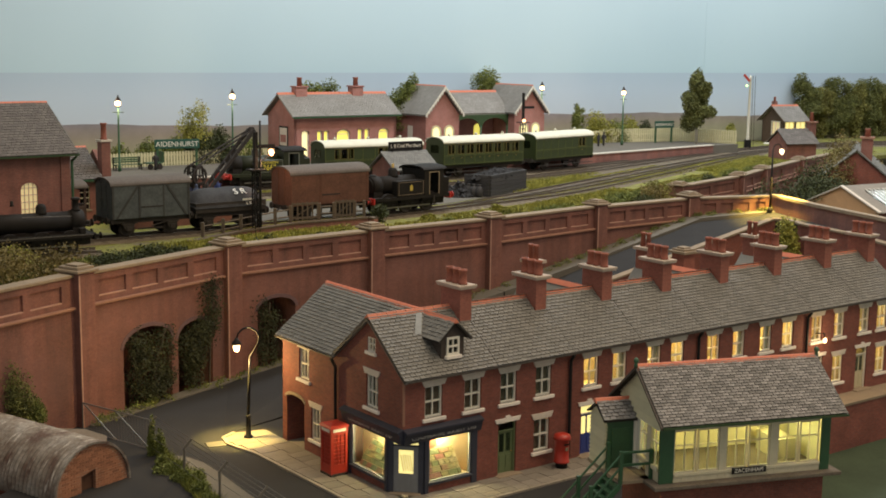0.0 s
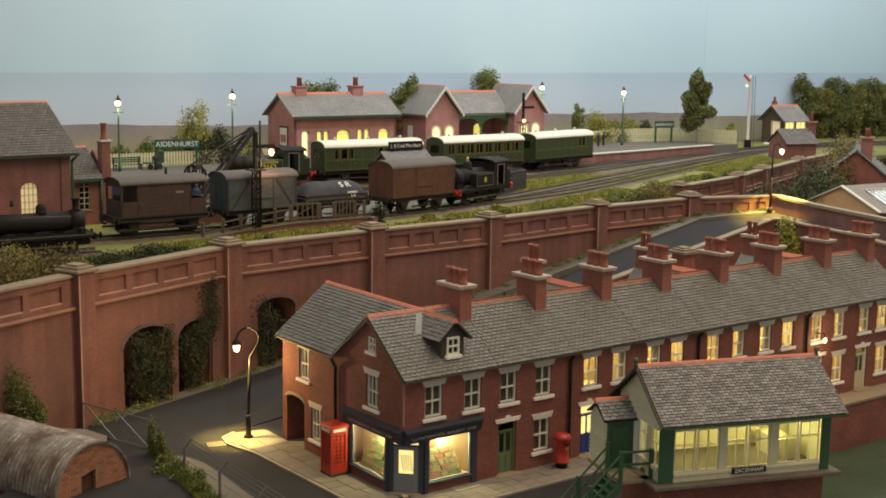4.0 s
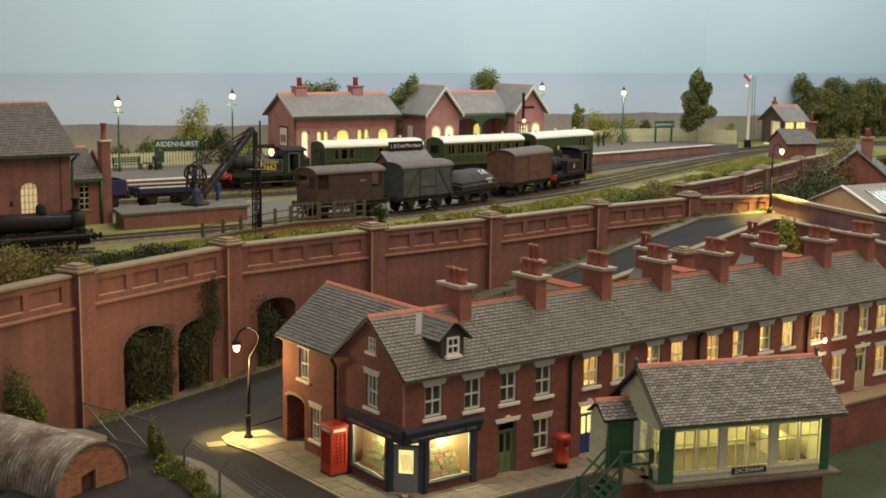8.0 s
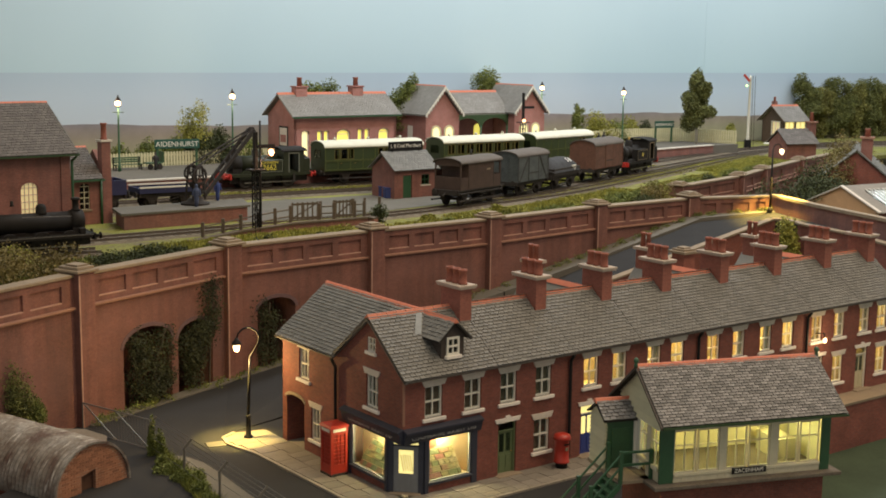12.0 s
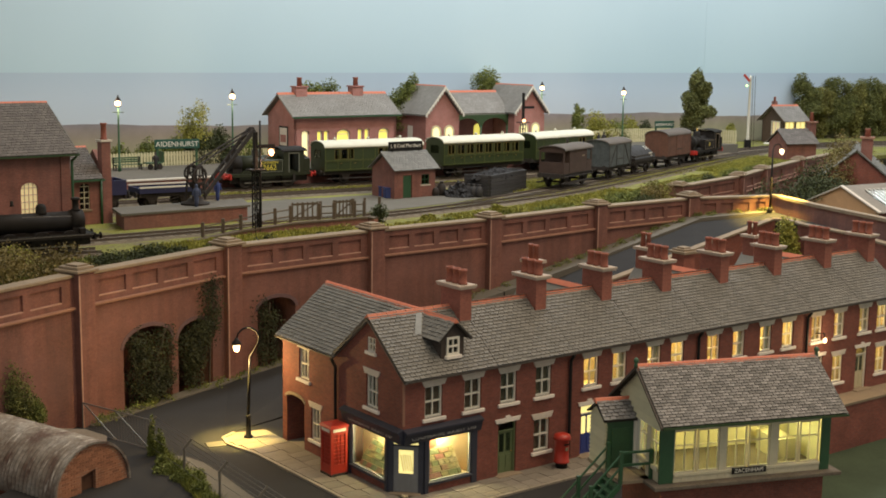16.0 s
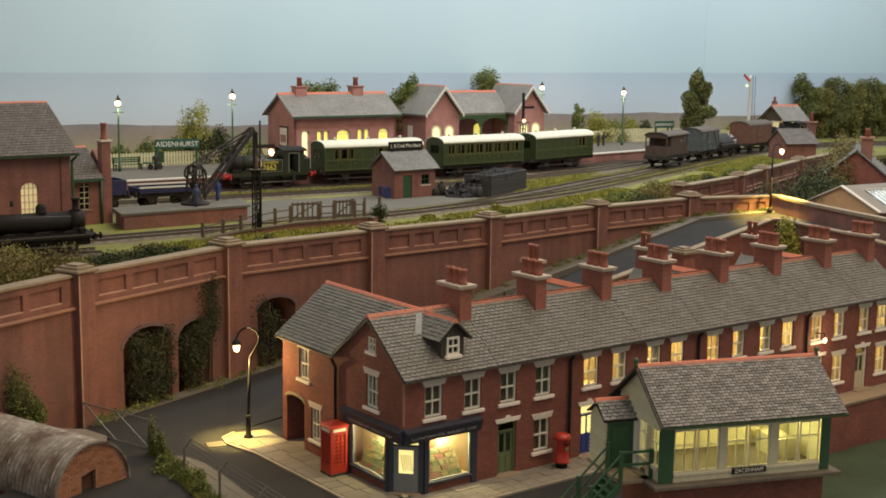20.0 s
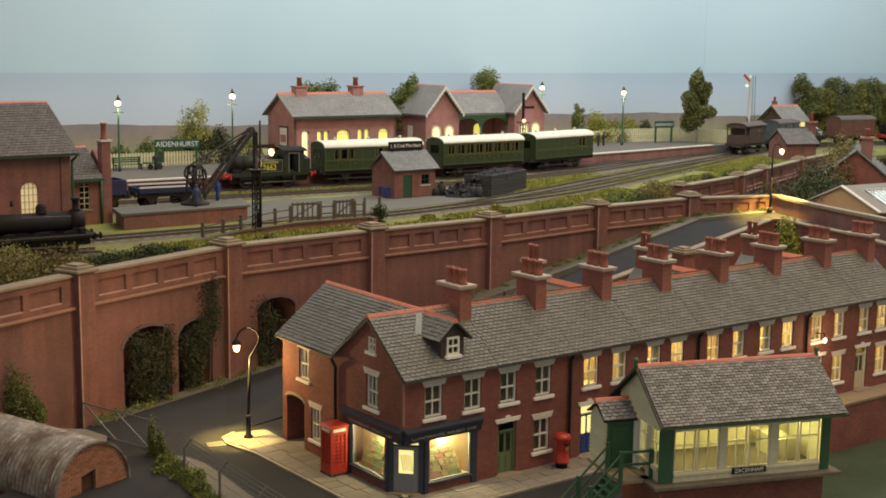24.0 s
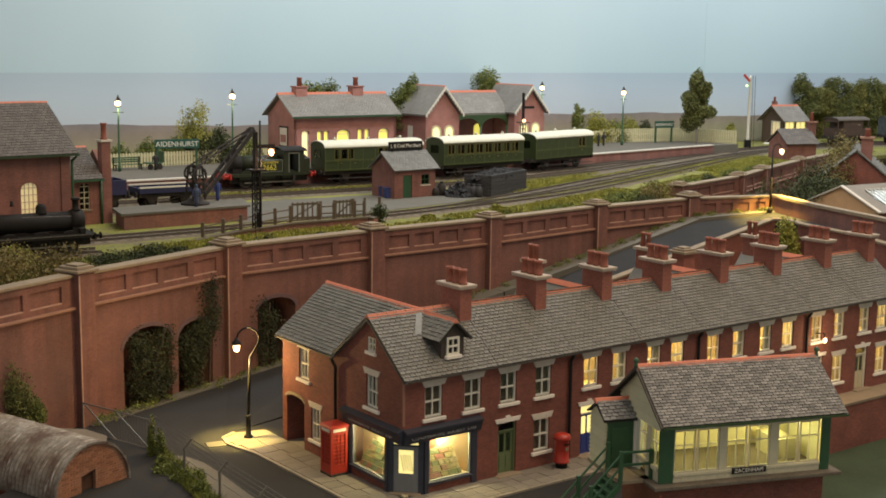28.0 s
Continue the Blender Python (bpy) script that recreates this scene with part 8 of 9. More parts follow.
def tree(x, y, z, h, r, seed, mat, label, trunk=0.25, bark="bark", n=1500, low=0.3, size=0.28):
    rnd_ = random.Random(seed)
    t = thing("tree", x, y, z, rnd_.uniform(0, 360), label, "tree", "trees")
    part("trunk", R((0, 0, -0.1), (rnd_.uniform(-0.2, 0.2), 0, h * 0.6), r * 0.09, r * 0.04, 7), M[bark], t)
    blobs = []
    for i in range(17):
        a, k = rnd_.uniform(0, 6.28), rnd_.uniform(0.1, 0.66)
        bz = h * (low + (0.92 - low) * (i + 0.5) / 17)
        taper = 1 - 0.55 * abs((bz / h - 0.55) * 1.6)
        blobs.append((r * k * math.cos(a) * taper, r * k * math.sin(a) * taper, bz, r * rnd_.uniform(0.32, 0.56) * taper, h * rnd_.uniform(0.07, 0.13)))
    for bl in blobs[:6]:
        part("limb", R((0, 0, bl[2] * 0.6), bl[:3], r * 0.035, r * 0.012, 5), M[bark], t)
    leaf_part("crown", blobs, int(n * 6.5), size * 0.42, seed, mat, t)


def bush(x, y, z, r, h, seed, mat, n=350, size=0.2, label="low leafy bush on rough grass"):
    rnd_ = random.Random(seed)
    t = thing("bush", x, y, z, 0, label, "bush", "bushes")
    blobs = []
    for i in range(5):
        a, k = rnd_.uniform(0, 6.28), rnd_.uniform(0, 0.6)
        blobs.append((r * k * math.cos(a), r * k * math.sin(a), h * rnd_.uniform(0.25, 0.6), r * rnd_.uniform(0.4, 0.6), h * rnd_.uniform(0.3, 0.45)))
    leaf_part("foliage", blobs, int(n * 5), size * 0.46, seed, mat, t)
    for bl in blobs[:3]:
        part("stem", R((0, 0, -0.05), bl[:3], 0.05, 0.02, 4), M["bark"], t)


tree(-13.3, 127.5, 5.5, 8.4, 2.0, 1, M["leaf"], "leafy green tree behind the station house", n=1200)
tree(-12.0, 129.5, 5.5, 8.6, 2.4, 2, M["leaf"], "leafy green tree behind the station house", n=800)
tree(-4.2, 130.5, 5.5, 9.0, 2.3, 3, M["leaf"], "tall rounded green tree beside the station", n=2000, low=0.25)
tree(4.7, 139.8, 5.5, 9.6, 2.8, 4, M["leaf"], "leafy green tree behind the station wings", n=1500, low=0.5)
tree(29.6, 148.9, 6.6, 8.4, 2.15, 5, M["leaf_dull"], "dark green tree with a pale birch trunk on the platform", bark="birch", n=3600, low=0.28)
tree(15.4, 147.2, 6.3, 4.9, 1.0, 6, M["leaf"], "small sapling behind the platform fence", n=260)
tree(-22.6, 113.6, 5.6, 6.6, 2.2, 7, M["leaf_bright"], "thin pale green tree behind the fence", n=420, low=0.45, size=0.22)
for i, (x, y, h, r, mt) in enumerate(((49.2, 174.5, 8.8, 2.6, "leaf_dull"), (52.2, 177.5, 7.2, 2.6, "leaf_olive"), (55.0, 178.5, 8.8, 3.0, "leaf_dull"), (58.0, 180.0, 7.9, 3.0, "leaf_olive"), (60.6, 182.5, 8.6, 3.2, "leaf_dull"), (63.4, 184.5, 7.8, 2.8, "leaf_olive"), (66.5, 187.0, 8.5, 3.2, "leaf_dull"), (50.6, 179.0, 6.4, 3.0, "leaf_dull"), (56.5, 183.5, 6.6, 3.2, "leaf_dull"), (62.0, 187.0, 6.6, 3.2, "leaf_dull"))):
    tree(x, y, 5.5, h, r, 20 + i, M[mt], "tall dense green tree at the layout's edge", n=1700, low=0.08, size=0.3)
for i, (x, y, r, h, mt) in enumerate((
        (-28.6, 111.0, 1.4, 3.2, "leaf"), (-26.4, 112.8, 1.6, 3.8, "leaf"), (-24.4, 113.8, 1.6, 4.0, "leaf"), (-22.2, 114.4, 1.8, 4.8, "leaf_dark"), (-20.6, 115.4, 1.5, 4.4, "leaf_dark"), (-18.2, 117.2, 1.4, 3.6, "leaf"),
        (18.6, 149.4, 2.1, 4.4, "leaf_bright"), (20.4, 150.2, 1.9, 4.0, "leaf"), (22.0, 151.4, 2.0, 4.2, "leaf_bright"), (24.2, 152.3, 1.3, 3.6, "leaf_dark"), (17.2, 147.8, 1.2, 2.2, "leaf_bright"), (27.5, 153.6, 1.5, 2.6, "leaf"), (34.8, 154.6, 1.0, 3.0, "leaf_bright"))):
    bush(x, y, 5.6, r, h, 40 + i, M[mt], 1000, 0.24, "leafy bush behind the platform fence")
# scrub along the top of the wall and on the banks
SCRUB = [(-20.8, 59.5, 2.2, 2.0, "leaf_brown"), (-19.0, 61.5, 2.0, 1.9, "leaf_brown"), (-22.5, 62.5, 2.4, 2.0, "leaf_brown"), (-24.5, 58.0, 2.4, 2.2, "leaf_brown"), (-17.5, 60.4, 1.4, 1.3, "leaf_brown"), (-21.0, 56.6, 1.8, 1.8, "leaf_brown"), (-23.0, 65.4, 1.6, 1.2, "leaf_bright"), (-26.2, 63.5, 1.6, 1.7, "leaf_bright"), (-17.2, 64.6, 1.6, 1.1, "leaf_dark"), (-15.6, 66.4, 1.5, 1.15, "leaf_dark"), (-14.2, 67.4, 1.3, 1.0, "leaf_dark"), (-12.4, 68.3, 0.9, 1.3, "leaf_dark"), (-11.4, 69.5, 1.1, 0.9, "leaf_dark"), (-9.8, 71.0, 1.2, 1.2, "leaf_dark"), (-8.4, 72.3, 1.0, 0.9, "leaf"), (-5.8, 75.0, 1.1, 1.2, "leaf_bright"), (-6.9, 74.2, 0.9, 0.9, "leaf_dark"), (-3.9, 77.3, 0.9, 1.1, "leaf_bright"), (-1.8, 80.0, 0.9, 0.8, "leaf_bright"), (-4.3, 84.6, 0.9, 1.3, "leaf_dark"), (2.4, 86.0, 1.1, 0.9, "leaf_bright"), (0.4, 83.6, 0.7, 0.6, "leaf"), (5.6, 89.4, 1.4, 0.75, "leaf_bright"), (7.4, 87.4, 1.2, 0.75, "leaf"), (8.6, 90.6, 1.5, 0.83, "leaf"), (10.4, 89.4, 1.2, 0.83, "leaf_dark"), (10.6, 93.0, 1.6, 0.98, "leaf_bright"), (12.6, 92.4, 1.5, 0.98, "leaf"), (13.6, 96.2, 1.7, 1.2, "leaf"), (15.0, 93.6, 1.4, 1.4, "leaf_dark"), (16.4, 97.0, 1.6, 1.8, "leaf_brown"), (17.0, 101.0, 1.6, 1.5, "leaf_bright"), (18.2, 104.5, 1.5, 1.3, "leaf"), (21.0, 108.5, 1.4, 1.2, "leaf"), (23.5, 112.0, 1.2, 1.1, "leaf_dark"), (26.8, 118.5, 1.3, 1.0, "leaf"), (30.5, 124.5, 1.2, 0.9, "leaf"), (34.0, 131.0, 1.2, 1.0, "leaf_bright"), (4.0, 91.6, 0.7, 0.6, "leaf_bright"), (-1.0, 86.0, 0.8, 0.5, "leaf_bright")]
for i, (x, y, r, h, mt) in enumerate(SCRUB):
    bush(x, y, 5.5, r, h, 80 + i, M[mt], 420 if r > 1.2 else 260, 0.15)
# trees and ivy below the walls
for i, (x, y, z, r, h, mt, n) in enumerate(((22.6, 83.2, 1.6, 1.35, 5.0, "leaf_bright", 1300), (22.2, 97.5, 2.0, 2.2, 3.6, "leaf", 700), (25.5, 100.0, 2.0, 2.4, 4.6, "leaf_dark", 800), (28.4, 105.0, 1.5, 2.6, 5.6, "leaf_dark", 900), (31.5, 110.0, 1.5, 2.8, 6.0, "leaf_dark", 1000), (34.5, 114.5, 1.5, 2.8, 6.2, "leaf_dark", 1000), (36.8, 119.0, 1.5, 2.8, 6.0, "leaf_dark", 1000), (30.6, 103.0, 1.5, 2.4, 5.4, "leaf_dark", 800), (34.0, 107.6, 1.5, 2.4, 5.2, "leaf_dark", 800), (38.5, 124.5, 1.5, 2.6, 7.2, "leaf_brown", 900), (40.8, 128.5, 3.0, 2.4, 6.4, "leaf_brown", 1000), (43.6, 131.5, 3.0, 2.2, 5.6, "leaf_brown", 800))):
    bush(x, y, z, r, h, 150 + i, M[mt], n, 0.24, "dense shrub below the brick wall")


def ivy(span, x0, x1, z0, z1, seed, n, mat="ivy"):
    a, b_ = WALL[span], WALL[span + 1]
    _, ang = along(a, b_)
    t = thing("ivy", a[0], a[1], 0, ang, "dark ivy climbing over the brick arch", "ivy", "ivy on the wall")
    rnd_ = random.Random(seed)
    blobs = [(rnd_.uniform(x0, x1), rnd_.uniform(-0.25, 0.25), rnd_.uniform(z0, z1), 0.5, 0.6) for _ in range(18)]
    leaf_part("leaves", blobs, int(n * 3.4), 0.06, seed, M[mat], t)
    part("stem", tube(bmesh.new(), [((x0 + x1) / 2, -0.05, -0.2), ((x0 + x1) / 2 + 0.2, -0.06, (z0 + z1) / 2), (x1 - 0.2, -0.05, z1)], 0.05), M["bark"], t)


ivy(2, 3.2, 5.4, 0.2, 3.5, 5, 2200)
ivy(2, 6.3, 7.8, 0.2, 3.0, 6, 1500)
ivy(2, 7.6, 8.9, 2.4, 5.2, 7, 1100)
ivy(3, 1.6, 2.6, 0.4, 3.7, 8, 900)
# greenery at the yard corner and wall foot
for i, (x, y, z, r, h, mt) in enumerate(((-12.2, 51.5, -0.2, 0.26, 2.0, "leaf"), (-11.75, 51.2, -0.2, 0.3, 1.5, "leaf"), (-11.5, 50.2, -0.2, 0.5, 0.75, "leaf"), (-11.0, 49.5, -0.2, 0.65, 0.6, "leaf"), (-10.3, 48.4, -0.2, 0.7, 0.65, "leaf"), (-9.7, 48.2, -0.15, 0.6, 0.6, "leaf"), (-9.3, 46.8, -0.2, 0.55, 0.8, "leaf"), (-8.6, 45.9, -0.2, 0.5, 0.7, "leaf"), (-17.75, 52.6, 0.95, 0.75, 2.1, "leaf_dull"), (-18.3, 52.0, 0.95, 0.9, 2.9, "leaf_dull"), (-17.3, 52.6, 0.95, 0.5, 1.1, "leaf"), (-18.2, 52.6, 0.95, 0.8, 2.4, "leaf"), (-13.9, 59.2, 0, 0.35, 0.35, "leaf"))):
    bush(x, y, z, r, h, 200 + i, M[mt], 420, 0.11, "leafy weeds beside the yard fence")
# weeds along the foot of the wall
fw = thing("verge_weeds", 0, 0, 0, 0, "yellow-green weeds at the foot of the wall", "weeds", "", "stuff")
blobs = []
rnd = random.Random(71)
for i in range(2, 8):
    a, b_ = Vector(WALL[i]), Vector(WALL[i + 1])
    za, zb = hz[i], hz[min(i + 1, 8)]
    nr = Vector((-(b_ - a).y, (b_ - a).x)).normalized()
    for k in range(26):
        t_ = rnd.random()
        p = a.lerp(b_, t_) - nr * rnd.uniform(0.2, 0.75)
        blobs.append((p.x, p.y, za + (zb - za) * t_ + 0.15, 0.28, 0.2))
leaf_part("weed_leaves", blobs, 7000, 0.055, 72, M["leaf"], fw)

# static grass: tufts over the railway level between the wall and the lines
def tufts(name, strips, n, size, seed, mat, label, z=5.55, thin=0.35):
    """Grass blades strewn along broad strips given as (x0, y0, x1, y1, half width)."""
    r = np.random.RandomState(seed)
    ln_ = np.array([math.hypot(q[2] - q[0], q[3] - q[1]) * q[4] for q in strips])
    pick = r.choice(len(strips), n, p=ln_ / ln_.sum())
    q = np.array(strips)[pick]
    t = r.rand(n)
    d = q[:, 2:4] - q[:, 0:2]
    nr = np.stack([-d[:, 1], d[:, 0]], 1) / np.linalg.norm(d, axis=1)[:, None]
    c = q[:, 0:2] + d * t[:, None] + nr * ((r.rand(n) * 2 - 1) * q[:, 4])[:, None]
    a = r.rand(n) * 6.28
    h = size * (0.5 + r.rand(n))
    w = thin * h
    lean_ = r.normal(size=(n, 2)) * 0.35 * h[:, None]
    p0 = np.stack([c[:, 0] - w * np.cos(a), c[:, 1] - w * np.sin(a), np.full(n, z - 0.01)], 1)
    p1 = np.stack([c[:, 0] + w * np.cos(a), c[:, 1] + w * np.sin(a), np.full(n, z - 0.01)], 1)
    p2 = np.stack([c[:, 0] + lean_[:, 0], c[:, 1] + lean_[:, 1], z + h], 1)
    v = np.stack([p0, p1, p2], 1).reshape(-1, 3) * U
    me = bpy.data.meshes.new(name)
    me.from_pydata([tuple(p) for p in v], [], [(3 * i, 3 * i + 1, 3 * i + 2) for i in range(n)])
    me.materials.append(mat)
    return tagged(new(name, me), label, "grass", "", "stuff")


tufts("grass_tufts", [(-16.5, 70.5, -5.5, 80.5, 2.3), (-20, 62, -10, 72, 2.6), (-4.5, 77.5, 6, 88.5, 3.2), (2, 86, 13, 98, 3.0), (9, 93, 17.5, 106, 3.6), (17, 103, 26, 119, 2.6), (24, 115, 38, 138, 2.6), (0, 92.6, 10, 103.6, 0.8), (10, 103.6, 20.4, 120.3, 0.9), (20.4, 120.3, 31, 139, 0.9), (6, 103.4, 22, 129.2, 0.7), (5.2, 110.0, 14.5, 121.2, 0.7), (-3, 107.5, 6, 114.5, 0.7), (-20, 97.3, -3, 108.5, 0.6), (7, 108, 14, 118, 1.6), (14.5, 110.5, 23.5, 125.5, 1.3), (24.5, 126, 36, 144, 1.8), (28, 124, 40, 143, 2.2)], 118000, 0.17, 91, M["leaf_bright"], "short yellow-green static grass beside the tracks")
tufts("rough_grass", [(-24, 60, -14, 69, 2.2), (5, 88, 14, 96, 1.6), (14, 97, 18, 106, 1.2), (-12, 70.5, -3, 79, 0.8)], 14000, 0.3, 92, M["leaf"], "longer dark grass along the top of the wall")
FENCE_FOOT = [(-12.4, 52.7, -11.8, 51.6, 0.2), (-11.9, 51.8, -10.6, 49.4, 0.22), (-10.9, 49.9, -9.6, 47.4, 0.3), (-9.7, 47.6, -8.3, 45.3, 0.3)]
tufts("fence_grass", FENCE_FOOT, 3200, 0.36, 93, M["leaf"], "tall feathery grass along the yard fence", -0.12, 0.07)
tufts("fence_weeds", FENCE_FOOT, 1500, 0.3, 94, M["leaf_bright"], "bright feathery weeds along the yard fence", -0.12, 0.1)


# ---- rolling stock: x runs along the vehicle, z = 0 on the rails ----
M["van_brown"] = plain("van_bauxite", (0.125, 0.055, 0.034), 0.8, 0.4, 1.0, 7)
M["van_grey"] = plain("van_blue_grey", (0.076, 0.088, 0.09), 0.85, 0.45, 1.0, 7)
M["van_frame"] = plain("sooty_framing", (0.045, 0.045, 0.043), 0.85, 0.3, 2)
M["brake_brown"] = plain("brake_van_umber", (0.066, 0.040, 0.031), 0.8, 0.35, 1.2, 8)
M["van_roof"] = plain("sooty_roof", (0.105, 0.088, 0.075), 0.85, 0.3, 1.0, 8)
M["sheet"] = plain("tarpaulin", (0.034, 0.034, 0.036), 0.85, 0.45, 1.6, 6, relief=0.6)
M["coach_green"] = plain("coach_olive_green", (0.034, 0.048, 0.016), 0.4, 0.15, 2, relief=0.1)
M["coach_roof"] = plain("cream_coach_roof", (0.66, 0.64, 0.52), 0.7, 0.12, 1.2)
M["lining"] = plain("yellow_lining", (0.55, 0.42, 0.07), 0.5, 0.1, 4)
M["tank_yellow"] = plain("tank_letter_yellow", (0.72, 0.60, 0.08), 0.5, 0.1, 4)
M["dull_line"] = plain("dull_lining", (0.20, 0.21, 0.17), 0.5, 0.1, 4)
# grey line along the footplate's edge
M["footplate_edge"] = plain("grey_footplate_edge", (0.11, 0.10, 0.09), 0.6, 0.3, 3)
M["buffer_red"] = plain("buffer_beam_red", (0.50, 0.035, 0.025), 0.5, 0.2, 3)
M["loco_green"] = plain("loco_olive_green", (0.022, 0.026, 0.012), 0.4, 0.2, 2, relief=0.1)
M["steel"] = plain("worn_steel", (0.35, 0.33, 0.3), 0.35, 0.2, 5, metal=0.9)
M["wagon_blue"] = plain("navy_wagon_paint", (0.022, 0.026, 0.085), 0.6, 0.2, 2)
M["interior"] = plain("dark_compartment", (0.05, 0.035, 0.025), 0.8, 0.2, 3)
WHEELS = []


def wheelset(parent, x, r, spokes=True):
    w_ = part("wheelset", R((0, -0.66, 0), (0, 0.66, 0), 0.09, 0.09, 8), M["chassis"], parent, at=(x, 0, r))
    for y in (-0.66, 0.66):
        bm_ = T([(r * 0.1, -0.12), (r * 0.26, -0.12), (r * 0.3, -0.05), (r * 0.76, -0.03), (r * 0.8, -0.07), (r, -0.07), (r * 1.03, 0.05), (r * 1.03, 0.08), (r * 0.2, 0.08)], 0, 0, 0, 20)
        bm_.transform(Matrix.Translation((0, y, 0)) @ Matrix.Rotation(radians(-90 if y < 0 else 90), 4, "X"))
        part("wheel", bm_, M["chassis"], w_)
    WHEELS.append((w_, x, r))
    return w_


def buffers(parent, x_end, z=1.05, mat=None, reach=0.35):
    s_ = 1 if x_end > 0 else -1
    for y in (-0.86, 0.86):
        bm_ = R((x_end, y, z), (x_end + s_ * reach, y, z), 0.11, 0.08, 8)
        rod(bm_, (x_end + s_ * reach, y, z), (x_end + s_ * (reach + 0.07), y, z), 0.22, 0.22, 12)
        part("buffer", bm_, mat or M["chassis"], parent)
    part("coupling", tube(bmesh.new(), [(x_end, 0, z - 0.05), (x_end + s_ * 0.35, 0, z - 0.3), (x_end + s_ * 0.5, 0, z - 0.2)], 0.05), M["chassis"], parent)


def underframe(v, ln, wb, r=0.48):
    part("solebar", B(-ln / 2, ln / 2, -1.0, -0.88, 0.85, 1.12), M["chassis"], v)
    part("solebar", B(-ln / 2, ln / 2, 0.88, 1.0, 0.85, 1.12), M["chassis"], v)
    for x in (-ln / 2, ln / 2 - 0.12):
        part("headstock", B(x, x + 0.12, -1.15, 1.15, 0.85, 1.14), M["chassis"], v)
    for s_ in (-1, 1):
        wheelset(v, s_ * wb / 2, r)
        for y in (-0.95, 0.95):
            x = s_ * wb / 2
            part("axle_guard", P([(x - 0.45, 0.9), (x + 0.45, 0.9), (x + 0.16, 0.35), (x - 0.16, 0.35)], y - 0.05, y + 0.05, "y"), M["chassis"], v)
            part("axlebox", B(x - 0.16, x + 0.16, y - 0.12, y + 0.12, 0.36, 0.62, 0.02), M["chassis"], v)
            part("spring", P([(x - 0.55, 0.82), (x, 0.66), (x + 0.55, 0.82), (x, 0.76)], y - 0.07, y + 0.07, "y"), M["chassis"], v)
    part("brake_lever", tube(bmesh.new(), [(0.0, -1.06, 0.6), (wb * 0.42, -1.06, 0.85)], 0.04), M["chassis"], v)
    part("brake_gear", B(-wb * 0.28, wb * 0.28, -0.95, -0.88, 0.4, 0.5), M["chassis"], v)
    buffers(v, ln / 2, 1.05, None, 0.16)
    buffers(v, -ln / 2, 1.05, None, 0.16)


def arc_roof(ln, half, z_side, rise, over=0.1, thick=0.07):
    top_ = arc(0, z_side, half, 180, 0, 12, rise)
    low = arc(0, z_side - thick, half - 0.02, 0, 180, 12, rise)
    return P(top_ + low, -ln / 2 - over, ln / 2 + over, "x")


def shell(ln, half, z0, z1, rise, wall=0.08, side_holes=(), name="body"):
    """Side and end walls of a vehicle body; holes (x0, x1, z0, z1) go through both sides."""
    bm_ = bmesh.new()
    wall_with_holes(bm_, -ln / 2, ln / 2, z0, z1, -half, -half + wall, side_holes)
    wall_with_holes(bm_, -ln / 2, ln / 2, z0, z1, half - wall, half, side_holes)
    for x in (-ln / 2, ln / 2 - wall):
        prism(bm_, [(-half + wall, z0), (half - wall, z0), (half - wall, z1)] + arc(0, z1, half - wall, 0, 180, 10, rise - 0.06)[1:-1] + [(-half + wall, z1)], x, x + wall, "x")
    box(bm_, -ln / 2 + wall, ln / 2 - wall, -half + wall, half - wall, z0, z0 + 0.06)
    return bm_


def covered_van(name, ln, mat, label, z1, rise, braces, planks=True, frame_mat=None):
    fm = frame_mat or mat
    v = thing(name, 0, 0, 5.82, 0, label, "goods van", "goods train")
    underframe(v, ln + 0.1, ln * 0.56)
    part("body", shell(ln, 1.2, 1.14, z1, rise), mat, v)
    part("roof", arc_roof(ln, 1.26, z1, rise), M["van_roof"], v, "sooty curved roof")
    if planks:
        n_ = 9
        for i in range(n_):
            z = 1.16 + (z1 - 1.2) * i / n_
            for s_ in (-1, 1):
                part("plank", B(-ln / 2 + 0.02, ln / 2 - 0.02, s_ * 1.2 - (0.012 if s_ < 0 else 0), s_ * 1.2 + (0.012 if s_ > 0 else 0), z + 0.012, z + (z1 - 1.2) / n_ - 0.012), mat, v)
    for s_ in (-1, 1):
        y0, y1 = (-1.25, -1.212) if s_ < 0 else (1.212, 1.25)
        for x in (-ln / 2 + 0.05, -0.8, 0.75, ln / 2 - 0.1):
            part("stanchion", B(x - 0.05, x + 0.05, y0, y1, 1.14, z1), fm, v)
        part("door_rail", B(-0.8, 0.8, y0, y1, z1 - 0.12, z1 - 0.03), fm, v)
        for a, b_ in braces:
            part("diagonal_brace", P([(a, 1.18), (a + 0.14, 1.18), (b_ + 0.14, z1 - 0.1), (b_, z1 - 0.1)], y0, y1, "y"), fm, v)
        dr_ = part("door", B(-0.72, 0.72, y0 + 0.01, y1 - 0.005, 1.2, z1 - 0.14), mat, v)
        part("door_bar", B(-0.7, 0.7, y0 - 0.01, y1 + 0.01, 1.75, 1.83), M["chassis"], dr_)
    for x in (-ln / 2 - 0.03, ln / 2):
        for y in (-0.4, 0.35):
            part("end_stanchion", B(x, x + 0.03, y, y + 0.1, 1.14, z1 + rise * 0.7), mat, v)
    return v


brown = covered_van("parcels_van", 6.1, M["van_brown"], "brown ventilated goods van with sooty curved roof", 3.2, 0.5, [])
grey = covered_van("covered_van", 5.0, M["van_grey"], "weathered blue-grey covered van with crossed braces", 3.15, 0.42, [(-2.3, -0.95), (2.16, 0.9)], True, M["van_frame"])

